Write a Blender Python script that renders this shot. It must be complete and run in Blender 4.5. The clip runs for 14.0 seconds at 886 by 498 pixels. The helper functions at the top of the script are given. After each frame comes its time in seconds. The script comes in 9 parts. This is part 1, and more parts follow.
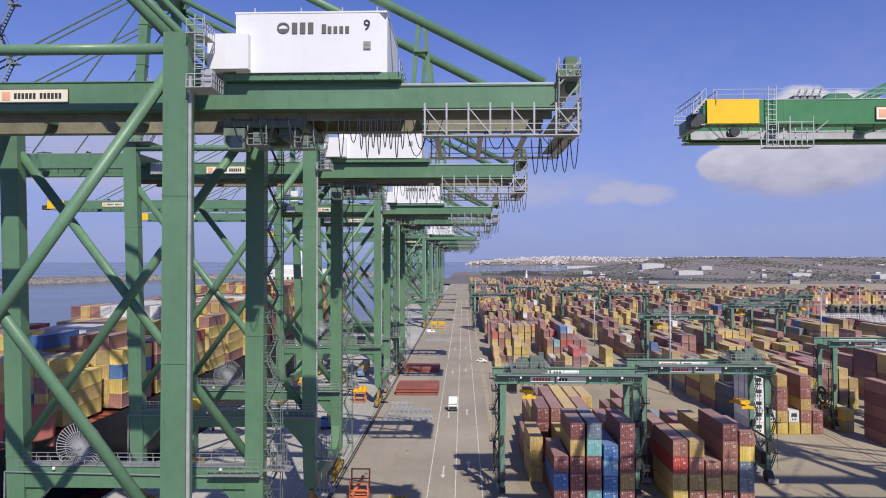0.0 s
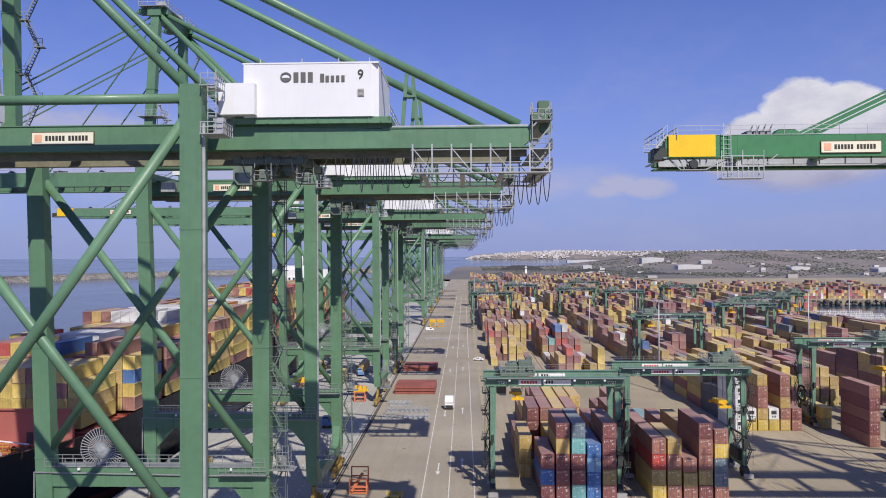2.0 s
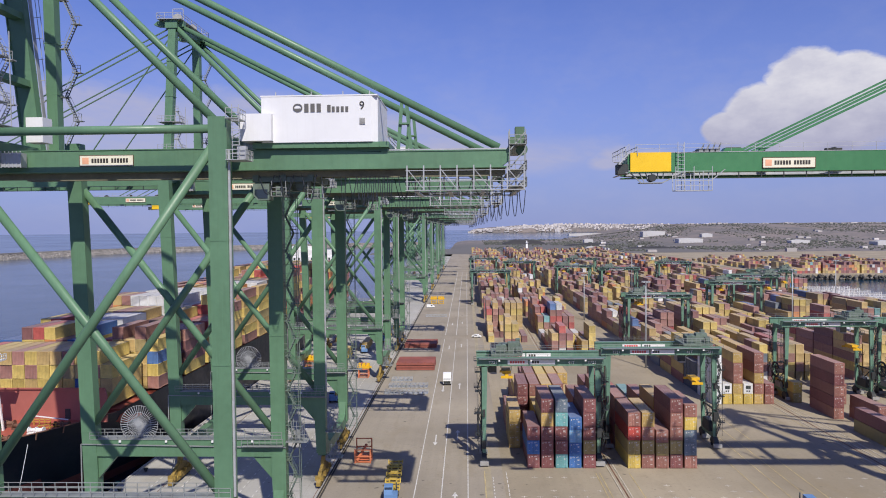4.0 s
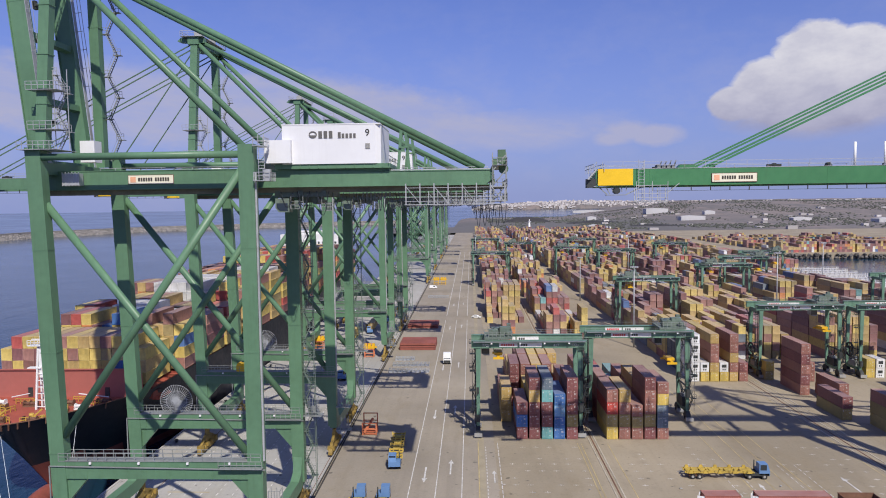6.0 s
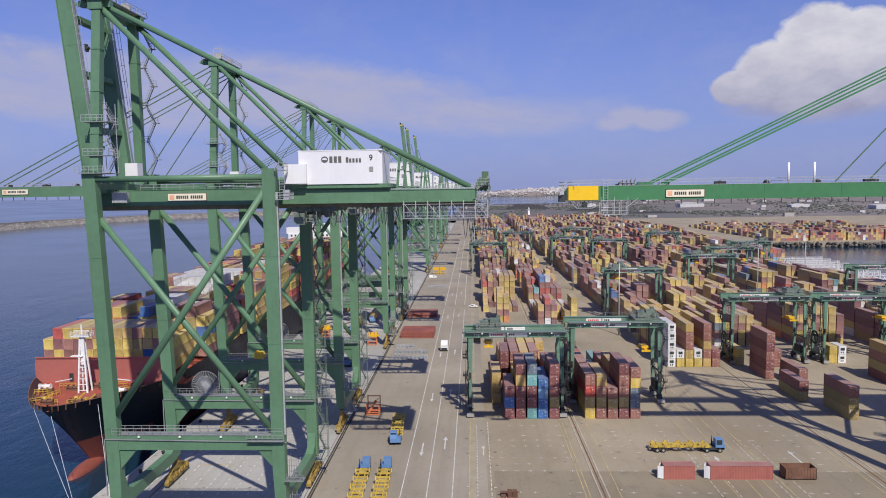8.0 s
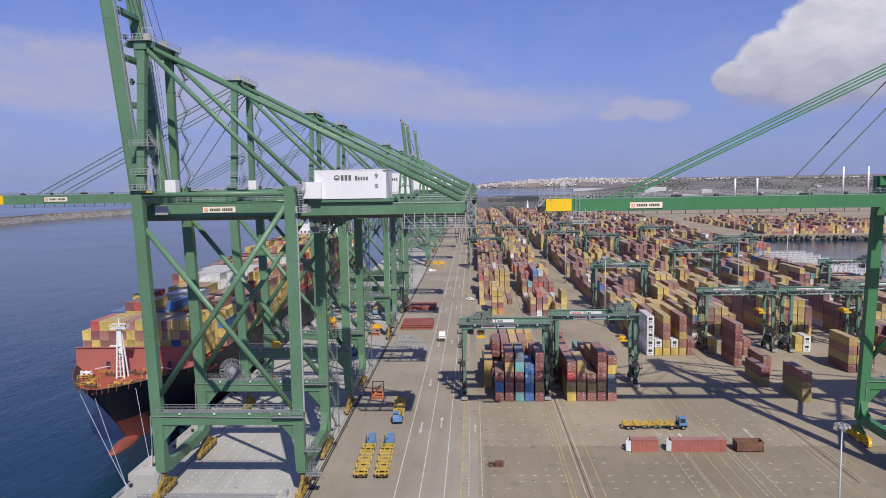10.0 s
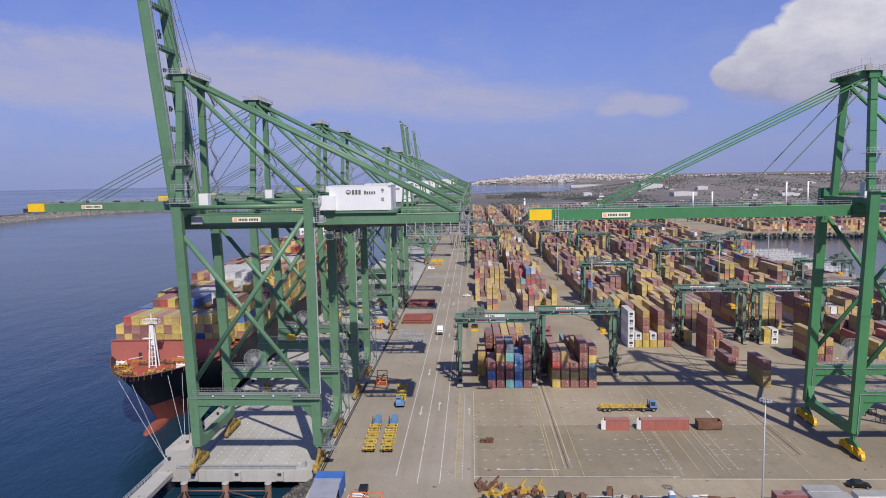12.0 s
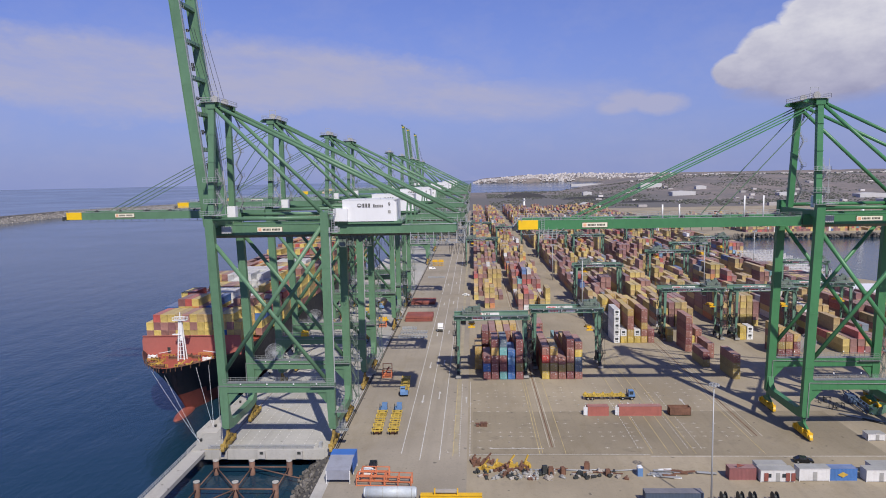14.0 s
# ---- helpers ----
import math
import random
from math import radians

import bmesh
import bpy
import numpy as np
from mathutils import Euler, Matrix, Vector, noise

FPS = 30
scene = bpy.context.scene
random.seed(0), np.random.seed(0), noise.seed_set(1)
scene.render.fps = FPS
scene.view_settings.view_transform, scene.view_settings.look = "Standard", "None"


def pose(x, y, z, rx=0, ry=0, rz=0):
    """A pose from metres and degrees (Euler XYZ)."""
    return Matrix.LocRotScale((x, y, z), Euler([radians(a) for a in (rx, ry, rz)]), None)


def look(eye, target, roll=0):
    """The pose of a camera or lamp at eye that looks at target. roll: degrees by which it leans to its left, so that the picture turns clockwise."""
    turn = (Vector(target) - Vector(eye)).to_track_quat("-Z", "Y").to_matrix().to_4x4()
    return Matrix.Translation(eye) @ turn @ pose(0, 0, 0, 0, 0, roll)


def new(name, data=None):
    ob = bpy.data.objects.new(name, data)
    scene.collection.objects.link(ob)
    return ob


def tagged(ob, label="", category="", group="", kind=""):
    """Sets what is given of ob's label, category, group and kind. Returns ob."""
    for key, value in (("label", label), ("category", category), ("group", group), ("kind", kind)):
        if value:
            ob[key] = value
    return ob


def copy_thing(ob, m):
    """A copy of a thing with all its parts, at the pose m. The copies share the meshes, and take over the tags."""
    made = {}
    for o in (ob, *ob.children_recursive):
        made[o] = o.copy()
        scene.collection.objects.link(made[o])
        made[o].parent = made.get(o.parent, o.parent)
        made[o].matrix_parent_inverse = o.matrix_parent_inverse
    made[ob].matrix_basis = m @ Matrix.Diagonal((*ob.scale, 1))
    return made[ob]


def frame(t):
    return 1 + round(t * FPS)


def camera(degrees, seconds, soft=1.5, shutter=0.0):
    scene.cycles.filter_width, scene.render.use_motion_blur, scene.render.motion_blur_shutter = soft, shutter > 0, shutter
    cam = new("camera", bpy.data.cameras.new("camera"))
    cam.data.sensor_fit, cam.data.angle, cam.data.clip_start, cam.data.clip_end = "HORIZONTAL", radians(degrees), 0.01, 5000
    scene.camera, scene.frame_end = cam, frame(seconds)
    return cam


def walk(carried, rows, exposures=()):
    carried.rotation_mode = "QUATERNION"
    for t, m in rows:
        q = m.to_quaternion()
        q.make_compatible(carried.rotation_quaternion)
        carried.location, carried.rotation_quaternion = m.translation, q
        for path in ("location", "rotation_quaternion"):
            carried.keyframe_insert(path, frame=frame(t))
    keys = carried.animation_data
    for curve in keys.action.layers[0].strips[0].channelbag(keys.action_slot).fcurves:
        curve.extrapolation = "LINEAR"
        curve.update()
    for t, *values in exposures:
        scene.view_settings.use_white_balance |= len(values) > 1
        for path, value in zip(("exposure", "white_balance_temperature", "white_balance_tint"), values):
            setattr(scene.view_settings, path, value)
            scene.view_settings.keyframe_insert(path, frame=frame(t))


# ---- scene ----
cam = camera(66.0, 14.0, soft=1.0)
PATH = [
    (0, (3.868, -1.047, 41.806), (0.919, 98.892, 43.658), -0.021),
    (0.5, (4.275, -2.375, 42.492), (1.243, 97.566, 44.089), -0.099),
    (1, (4.697, -4.122, 43.217), (1.624, 95.822, 44.548), -0.173),
    (1.5, (5.128, -6.221, 43.989), (2.089, 93.726, 45.149), -0.243),
    (2, (5.564, -8.622, 44.813), (2.497, 91.326, 45.821), -0.310),
    (2.5, (6.005, -11.28, 45.692), (2.884, 88.67, 46.145), -0.372),
    (3, (6.455, -14.163, 46.624), (3.28, 85.784, 45.87), -0.432),
    (5.5, (8.932, -31.271, 51.935), (4.907, 68.495, 46.421), -0.678),
    (6, (9.483, -35.163, 53.08), (5.349, 64.549, 46.727), -0.718),
    (6.5, (10.049, -39.202, 54.235), (5.934, 60.473, 47.317), -0.756),
    (7, (10.623, -43.389, 55.39), (6.425, 56.245, 47.942), -0.791),
    (7.5, (11.198, -47.721, 56.539), (6.902, 51.867, 48.543), -0.823),
    (8, (11.766, -52.197, 57.675), (7.386, 47.353, 49.263), -0.853),
    (10.5, (14.179, -76.56, 63.029), (9.694, 22.84, 53.059), -0.972),
    (11, (14.533, -81.762, 64.034), (10.082, 17.62, 53.862), -0.991),
    (11.5, (14.845, -87.037, 65.027), (10.495, 12.337, 54.742), -1.007),
    (12, (15.13, -92.364, 66.018), (10.814, 7.007, 55.684), -1.023),
    (12.5, (15.408, -97.718, 67.02), (11.079, 1.646, 56.628), -1.037),
    (13, (15.714, -103.071, 68.049), (11.407, -3.698, 57.736), -1.049),
    (13.5, (16.093, -108.392, 69.126), (11.759, -9.028, 58.736), -1.061),
    (14, (16.607, -113.647, 70.273), (12.104, -14.309, 59.701), -1.072),
]
walk(cam, [(t, look(eye, target, roll)) for t, eye, target, roll in PATH], exposures=[(0.0, 0.10), (3.0, 0.09), (6.0, 0.02), (10.5, -0.01), (14.0, -0.01)])

# ---- light and sky ----
SUN_DIR = Vector((0.341, -0.91, 1.0)).normalized()
sun_lamp = bpy.data.lights.new("sun", "SUN")
sun_lamp.energy, sun_lamp.angle, sun_lamp.color = 4.55, radians(0.6), (1.0, 0.945, 0.845)
sun_ob = new("sun", sun_lamp)
sun_ob.matrix_world = look(SUN_DIR * 400, (0, 0, 0))

world = bpy.data.worlds.new("world")
scene.world = world
world.use_nodes = True


class Nodes:
    """Small helper round a node tree."""

    def __init__(self, tree):
        self.tree = tree
        tree.nodes.clear()

    def add(self, kind):
        return self.tree.nodes.new(kind)

    def link(self, a, b):
        self.tree.links.new(a, b)

    def put(self, value, socket):
        if isinstance(value, bpy.types.NodeSocket):
            self.link(value, socket)
        else:
            socket.default_value = value

    def math(self, op, a, b=0.0, clamp=False):
        n = self.add("ShaderNodeMath")
        n.operation, n.use_clamp = op, clamp
        self.put(a, n.inputs[0]), self.put(b, n.inputs[1])
        return n.outputs[0]

    def noise(self, vector, scale, detail=3.0, rough=0.5):
        n = self.add("ShaderNodeTexNoise")
        self.put(vector, n.inputs["Vector"])
        n.inputs["Scale"].default_value, n.inputs["Detail"].default_value, n.inputs["Roughness"].default_value = scale, detail, rough
        return n.outputs["Fac"]

    def span(self, value, a, b, lo=0.0, hi=1.0):
        n = self.add("ShaderNodeMapRange")
        self.put(value, n.inputs[0])
        for k, v in enumerate((a, b, lo, hi)):
            n.inputs[k + 1].default_value = v
        return n.outputs[0]

    def mix(self, fac, a, b, blend="MIX"):
        n = self.add("ShaderNodeMix")
        n.data_type, n.blend_type = "RGBA", blend
        self.put(fac, n.inputs[0])
        for v, k in ((a, 6), (b, 7)):
            self.put((*v, 1.0) if isinstance(v, tuple) and len(v) == 3 else v, n.inputs[k])
        return n.outputs[2]

    def vec(self, op, a, b):
        n = self.add("ShaderNodeVectorMath")
        n.operation = op
        self.put(a, n.inputs[0]), self.put(b, n.inputs[1])
        return n.outputs[0]

    def axes(self, vector):
        n = self.add("ShaderNodeSeparateXYZ")
        self.link(vector, n.inputs[0])
        return n.outputs

    def join(self, x, y, z):
        n = self.add("ShaderNodeCombineXYZ")
        for k, v in enumerate((x, y, z)):
            self.put(v, n.inputs[k])
        return n.outputs[0]


def build_sky():
    """Blue sky with a bright cumulus, a low grey bank of cloud and haze near the horizon."""
    w = Nodes(world.node_tree)
    d = w.add("ShaderNodeTexCoord").outputs["Generated"]
    x, y, z = w.axes(d)
    sky = w.add("ShaderNodeTexSky")
    sky.sky_type, sky.sun_disc = "NISHITA", False
    sky.sun_elevation = math.asin(SUN_DIR.z)
    sky.sun_rotation = math.atan2(SUN_DIR.x, SUN_DIR.y)
    sky.air_density, sky.dust_density, sky.ozone_density = 1.0, 0.3, 3.0
    zc = w.math("MAXIMUM", z, 0.012)
    w.link(w.join(x, y, zc), sky.inputs["Vector"])
    col = w.mix(1.0, sky.outputs[0], (0.72, 0.78, 1.44), "MULTIPLY")
    # bearing and height over the horizon, in units of 72 degrees
    az = w.math("MULTIPLY", w.math("ARCTAN2", x, y), 0.80)
    el = w.math("MULTIPLY", w.math("ARCSINE", z), 0.80)
    p = w.join(az, w.math("MULTIPLY", el, 1.7), 0.0)
    big = w.noise(p, 7.0, 6.0, 0.6)
    fine = w.noise(p, 26.0, 6.0, 0.62)
    shape = w.math("ADD", w.math("MULTIPLY", big, 0.65), w.math("MULTIPLY", fine, 0.35))

    def puff(a, e, ra, re, edge, rough=2.4):
        u = w.math("DIVIDE", w.math("SUBTRACT", az, a), ra)
        v = w.math("DIVIDE", w.math("SUBTRACT", el, e), re)
        r = w.math("SQRT", w.math("ADD", w.math("MULTIPLY", u, u), w.math("MULTIPLY", v, v)))
        r = w.math("ADD", r, w.math("MULTIPLY", w.math("SUBTRACT", shape, 0.5), rough))
        return w.span(r, 1.0, 1.0 - edge)

    # one heap of cumulus: overlapping lobes with a slanting side and a flat grey base
    lobes = None
    for a, e, ra, re in ((0.362, 0.146, 0.042, 0.036), (0.402, 0.138, 0.044, 0.034), (0.322, 0.122, 0.042, 0.030), (0.290, 0.105, 0.030, 0.020), (0.372, 0.106, 0.085, 0.034)):
        lobe = puff(a, e, ra, re, 0.16, 1.15)
        lobes = lobe if lobes is None else w.math("MAXIMUM", lobes, lobe)
    cloud_b = puff(0.365, 0.092, 0.100, 0.030, 0.40, 1.2)
    cloud_c = None
    for a, e, ra, re in ((0.176, 0.080, 0.026, 0.013), (0.208, 0.075, 0.034, 0.012), (0.160, 0.072, 0.030, 0.010)):
        lobe = puff(a, e, ra, re, 0.5, 2.4)
        cloud_c = lobe if cloud_c is None else w.math("MAXIMUM", cloud_c, lobe)
    cloud_c = w.math("MULTIPLY", cloud_c, 0.85)
    streak = w.noise(w.join(w.math("ADD", az, w.math("MULTIPLY", el, 1.2)), w.math("MULTIPLY", el, 3.2), 0.0), 11.0, 7.0, 0.66)
    bank = w.math("MULTIPLY", puff(-0.34, 0.113, 0.31, 0.050, 0.35, 1.7), w.span(streak, 0.36, 0.62, 0.55, 0.95))
    bank3 = w.math("MULTIPLY", puff(-0.12, 0.102, 0.17, 0.036, 0.45, 2.0), w.span(streak, 0.36, 0.62, 0.4, 0.8))
    bank2 = w.math("MULTIPLY", puff(0.04, 0.084, 0.16, 0.026, 0.5, 2.0), w.span(streak, 0.34, 0.62, 0.35, 0.8))
    veil = w.math("MULTIPLY", w.span(shape, 0.45, 0.7), w.math("MULTIPLY", w.span(el, 0.30, 0.12), 0.30))
    lit = w.mix(w.span(el, 0.075, 0.145), (4.5, 4.5, 6.3), (7.9, 7.8, 8.7))
    shade = w.mix(w.span(w.noise(p, 24.0, 4.0, 0.6), 0.35, 0.65), (0.84, 0.85, 0.90), (1.05, 1.05, 1.03))
    white = w.mix(1.0, lit, shade, "MULTIPLY")
    # scattered clouds added above the view, unseen, to brighten the fill light
    rest = w.math("MULTIPLY", w.span(w.noise(d, 2.6, 5.0, 0.6), 0.46, 0.62), w.math("MULTIPLY", w.span(el, 0.30, 0.55), 0.60))
    haze = w.span(el, 0.36, -0.01)
    haze = w.math("MULTIPLY", w.math("POWER", haze, 1.5), 0.96)
    col = w.mix(haze, col, (2.95, 3.55, 6.7))
    for m in (rest, veil, bank, bank3, bank2, cloud_c):
        col = w.mix(m, col, (4.9, 5.0, 7.1))
    for m in (cloud_b, lobes):
        col = w.mix(m, col, white)
    back = w.add("ShaderNodeBackground")
    w.link(col, back.inputs[0])
    back.inputs[1].default_value = 0.085
    out = w.add("ShaderNodeOutputWorld")
    w.link(back.outputs[0], out.inputs[0])


build_sky()

# ---- materials ----
def surface(name, rgb, rough=0.6, metal=0.0, vary=0.12, scale=0.5, dirt=0.15, dirt_rgb=(0.08, 0.06, 0.045), bump=0.0, bump_scale=6.0, each=0.0, island=0.0, streaks=0.0, ribs=0.0, spec=0.4, pale_top=0.0):
    """A painted or plain surface: broad and fine variation, dirt patches, rain streaks, relief, ribs and a shade for each object."""
    m = bpy.data.materials.new(name)
    m.use_nodes = True
    w = Nodes(m.node_tree)
    geo = w.add("ShaderNodeNewGeometry")
    pos = geo.outputs["Position"]
    broad, fine = w.noise(pos, scale * 0.25, 3.0), w.noise(pos, scale * 2.5, 4.0, 0.6)
    shade = w.math("ADD", w.span(broad, 0.3, 0.7, 1 - vary, 1 + vary), w.span(fine, 0.3, 0.7, -vary * 0.6, vary * 0.6))
    if each:
        shade = w.math("MULTIPLY", shade, w.span(w.add("ShaderNodeObjectInfo").outputs["Random"], 0, 1, 1 - each, 1 + each))
    if island:
        shade = w.math("MULTIPLY", shade, w.span(geo.outputs["Random Per Island"], 0, 1, 1 - island, 1 + island))
    col = w.add("ShaderNodeVectorMath")
    col.operation = "SCALE"
    col.inputs[0].default_value = rgb
    w.link(shade, col.inputs[3])
    col = col.outputs[0]
    if dirt:
        patch = w.math("MULTIPLY", w.span(w.noise(pos, scale * 0.9, 6.0, 0.65), 0.48, 0.72), dirt)
        col = w.mix(patch, col, dirt_rgb)
    if streaks:
        x, y, z = w.axes(pos)
        s = w.noise(w.join(w.math("MULTIPLY", x, 2.2), w.math("MULTIPLY", y, 2.2), w.math("MULTIPLY", z, 0.12)), 1.0, 4.0, 0.6)
        col = w.mix(w.math("MULTIPLY", w.span(s, 0.52, 0.75), streaks), col, dirt_rgb)
    # mixes a paler tone into faces that point up
    if pale_top:
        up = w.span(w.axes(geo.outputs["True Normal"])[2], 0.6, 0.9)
        col = w.mix(w.math("MULTIPLY", up, w.span(broad, 0.3, 0.7, pale_top * 0.6, pale_top * 1.3)), col, (0.42, 0.36, 0.33))
    b = w.add("ShaderNodeBsdfPrincipled")
    w.link(col, b.inputs["Base Color"])
    w.link(w.span(fine, 0.2, 0.8, max(rough - 0.1, 0.02), min(rough + 0.12, 1.0)), b.inputs["Roughness"])
    b.inputs["Metallic"].default_value, b.inputs["Specular IOR Level"].default_value = metal, spec
    height = None
    if ribs:
        x, y, z = w.axes(pos)
        height = w.math("SINE", w.math("MULTIPLY", w.math("ADD", x, y), 2 * math.pi / ribs))
        height = w.math("MULTIPLY", height, 0.02)
    if bump:
        h = w.math("MULTIPLY", w.noise(pos, bump_scale, 4.0, 0.6), bump)
        height = h if height is None else w.math("ADD", height, h)
    if height is not None:
        n = w.add("ShaderNodeBump")
        n.inputs["Strength"].default_value, n.inputs["Distance"].default_value = 0.9, 1.0
        w.link(height, n.inputs["Height"])
        w.link(n.outputs[0], b.inputs["Normal"])
    out = w.add("ShaderNodeOutputMaterial")
    w.link(b.outputs[0], out.inputs[0])
    return m


GREEN = surface("crane_green", (0.107, 0.207, 0.121), 0.42, vary=0.10, scale=0.4, dirt=0.14, dirt_rgb=(0.06, 0.09, 0.05), streaks=0.22, bump=0.004)
GREEN_NEW = surface("crane_green_fresh", (0.056, 0.19, 0.080), 0.4, vary=0.08, scale=0.4, dirt=0.08, dirt_rgb=(0.05, 0.09, 0.05), streaks=0.12, bump=0.004)
GREEN_RTG = surface("yard_crane_green", (0.125, 0.232, 0.165), 0.5, vary=0.12, scale=0.7, dirt=0.25, dirt_rgb=(0.05, 0.06, 0.05), streaks=0.25, bump=0.004)
GALV = surface("galvanised_steel", (0.42, 0.43, 0.44), 0.5, 0.3, vary=0.12, dirt=0.2)
GALV_D = surface("dull_galvanised_steel", (0.27, 0.285, 0.28), 0.6, 0.2, vary=0.15, dirt=0.25)
GREEN_DULL = surface("stay_green", (0.083, 0.146, 0.082), 0.55, vary=0.12, scale=0.4, dirt=0.2, dirt_rgb=(0.06, 0.08, 0.05), streaks=0.2)
DARK = surface("dark_machinery", (0.035, 0.04, 0.04), 0.55, vary=0.3, scale=1.0, dirt=0.3, dirt_rgb=(0.10, 0.07, 0.05))
RAIL_TAN = surface("trolley_rail_steel", (0.20, 0.19, 0.13), 0.6, vary=0.2, scale=1.0, dirt=0.4, dirt_rgb=(0.10, 0.07, 0.05))
TROLLEY = surface("trolley_paint", (0.13, 0.17, 0.14), 0.55, vary=0.25, scale=1.0, dirt=0.4, dirt_rgb=(0.06, 0.05, 0.04))
RUBBER = surface("black_rubber", (0.02, 0.02, 0.02), 0.8, vary=0.2, dirt=0.3)
WHITE = surface("white_cladding", (0.71, 0.71, 0.72), 0.5, vary=0.03, scale=0.3, dirt=0.05, dirt_rgb=(0.45, 0.42, 0.38), streaks=0.10, bump=0.006, bump_scale=2.0)
WHITE_P = surface("white_paint", (0.78, 0.78, 0.77), 0.45, vary=0.06, dirt=0.12, dirt_rgb=(0.35, 0.33, 0.3))
GREY_P = surface("grey_paint", (0.32, 0.315, 0.30), 0.5, vary=0.12, dirt=0.2)
YELLOW = surface("safety_yellow", (0.72, 0.42, 0.02), 0.45, vary=0.08, scale=1.0, dirt=0.16, dirt_rgb=(0.12, 0.08, 0.04), streaks=0.15)
YELLOW_D = surface("worn_yellow", (0.50, 0.325, 0.055), 0.6, vary=0.15, scale=1.0, dirt=0.35, dirt_rgb=(0.14, 0.09, 0.05), streaks=0.25)
TRAILER = surface("trailer_yellow", (0.52, 0.365, 0.065), 0.6, vary=0.2, scale=1.0, dirt=0.45, dirt_rgb=(0.16, 0.10, 0.05), streaks=0.2)
BOGIE = surface("greasy_yellow", (0.29, 0.195, 0.045), 0.65, vary=0.25, scale=1.6, dirt=0.6, dirt_rgb=(0.10, 0.07, 0.045), streaks=0.35)
YELLOW_TIP = surface("boom_tip_yellow", (0.80, 0.50, 0.015), 0.45, vary=0.04, scale=0.5, dirt=0.05)
ORANGE = surface("orange_paint", (0.60, 0.19, 0.09), 0.5, vary=0.12, scale=1.0, dirt=0.2)
CREAM = surface("cream_sign", (0.74, 0.70, 0.55), 0.5, vary=0.03, dirt=0.06)
NAME_GREY = surface("name_paint", (0.11, 0.105, 0.10), 0.6, dirt=0.0)
INK = surface("sign_ink", (0.04, 0.035, 0.03), 0.6, dirt=0.0)
LOGO = surface("sign_orange", (0.70, 0.36, 0.22), 0.5, dirt=0.0)
REDSIGN = surface("sign_red", (0.62, 0.05, 0.05), 0.5, dirt=0.05)
GLASS = surface("dark_glass", (0.02, 0.03, 0.04), 0.08, vary=0.05, dirt=0.0, spec=0.8)
BLUE_CAB = surface("blue_cab_paint", (0.12, 0.225, 0.42), 0.35, vary=0.06, dirt=0.1)
RUST = surface("rusty_steel", (0.17, 0.085, 0.055), 0.8, vary=0.3, scale=1.5, dirt=0.4, dirt_rgb=(0.08, 0.045, 0.03))
STEEL_PILE = surface("pile_steel", (0.17, 0.092, 0.065), 0.75, vary=0.25, scale=0.8, dirt=0.35)
ROPE = surface("mooring_rope", (0.72, 0.73, 0.74), 0.9, vary=0.05, dirt=0.05)
BLACK_CABLE = surface("black_cable", (0.015, 0.02, 0.03), 0.6, dirt=0.0)


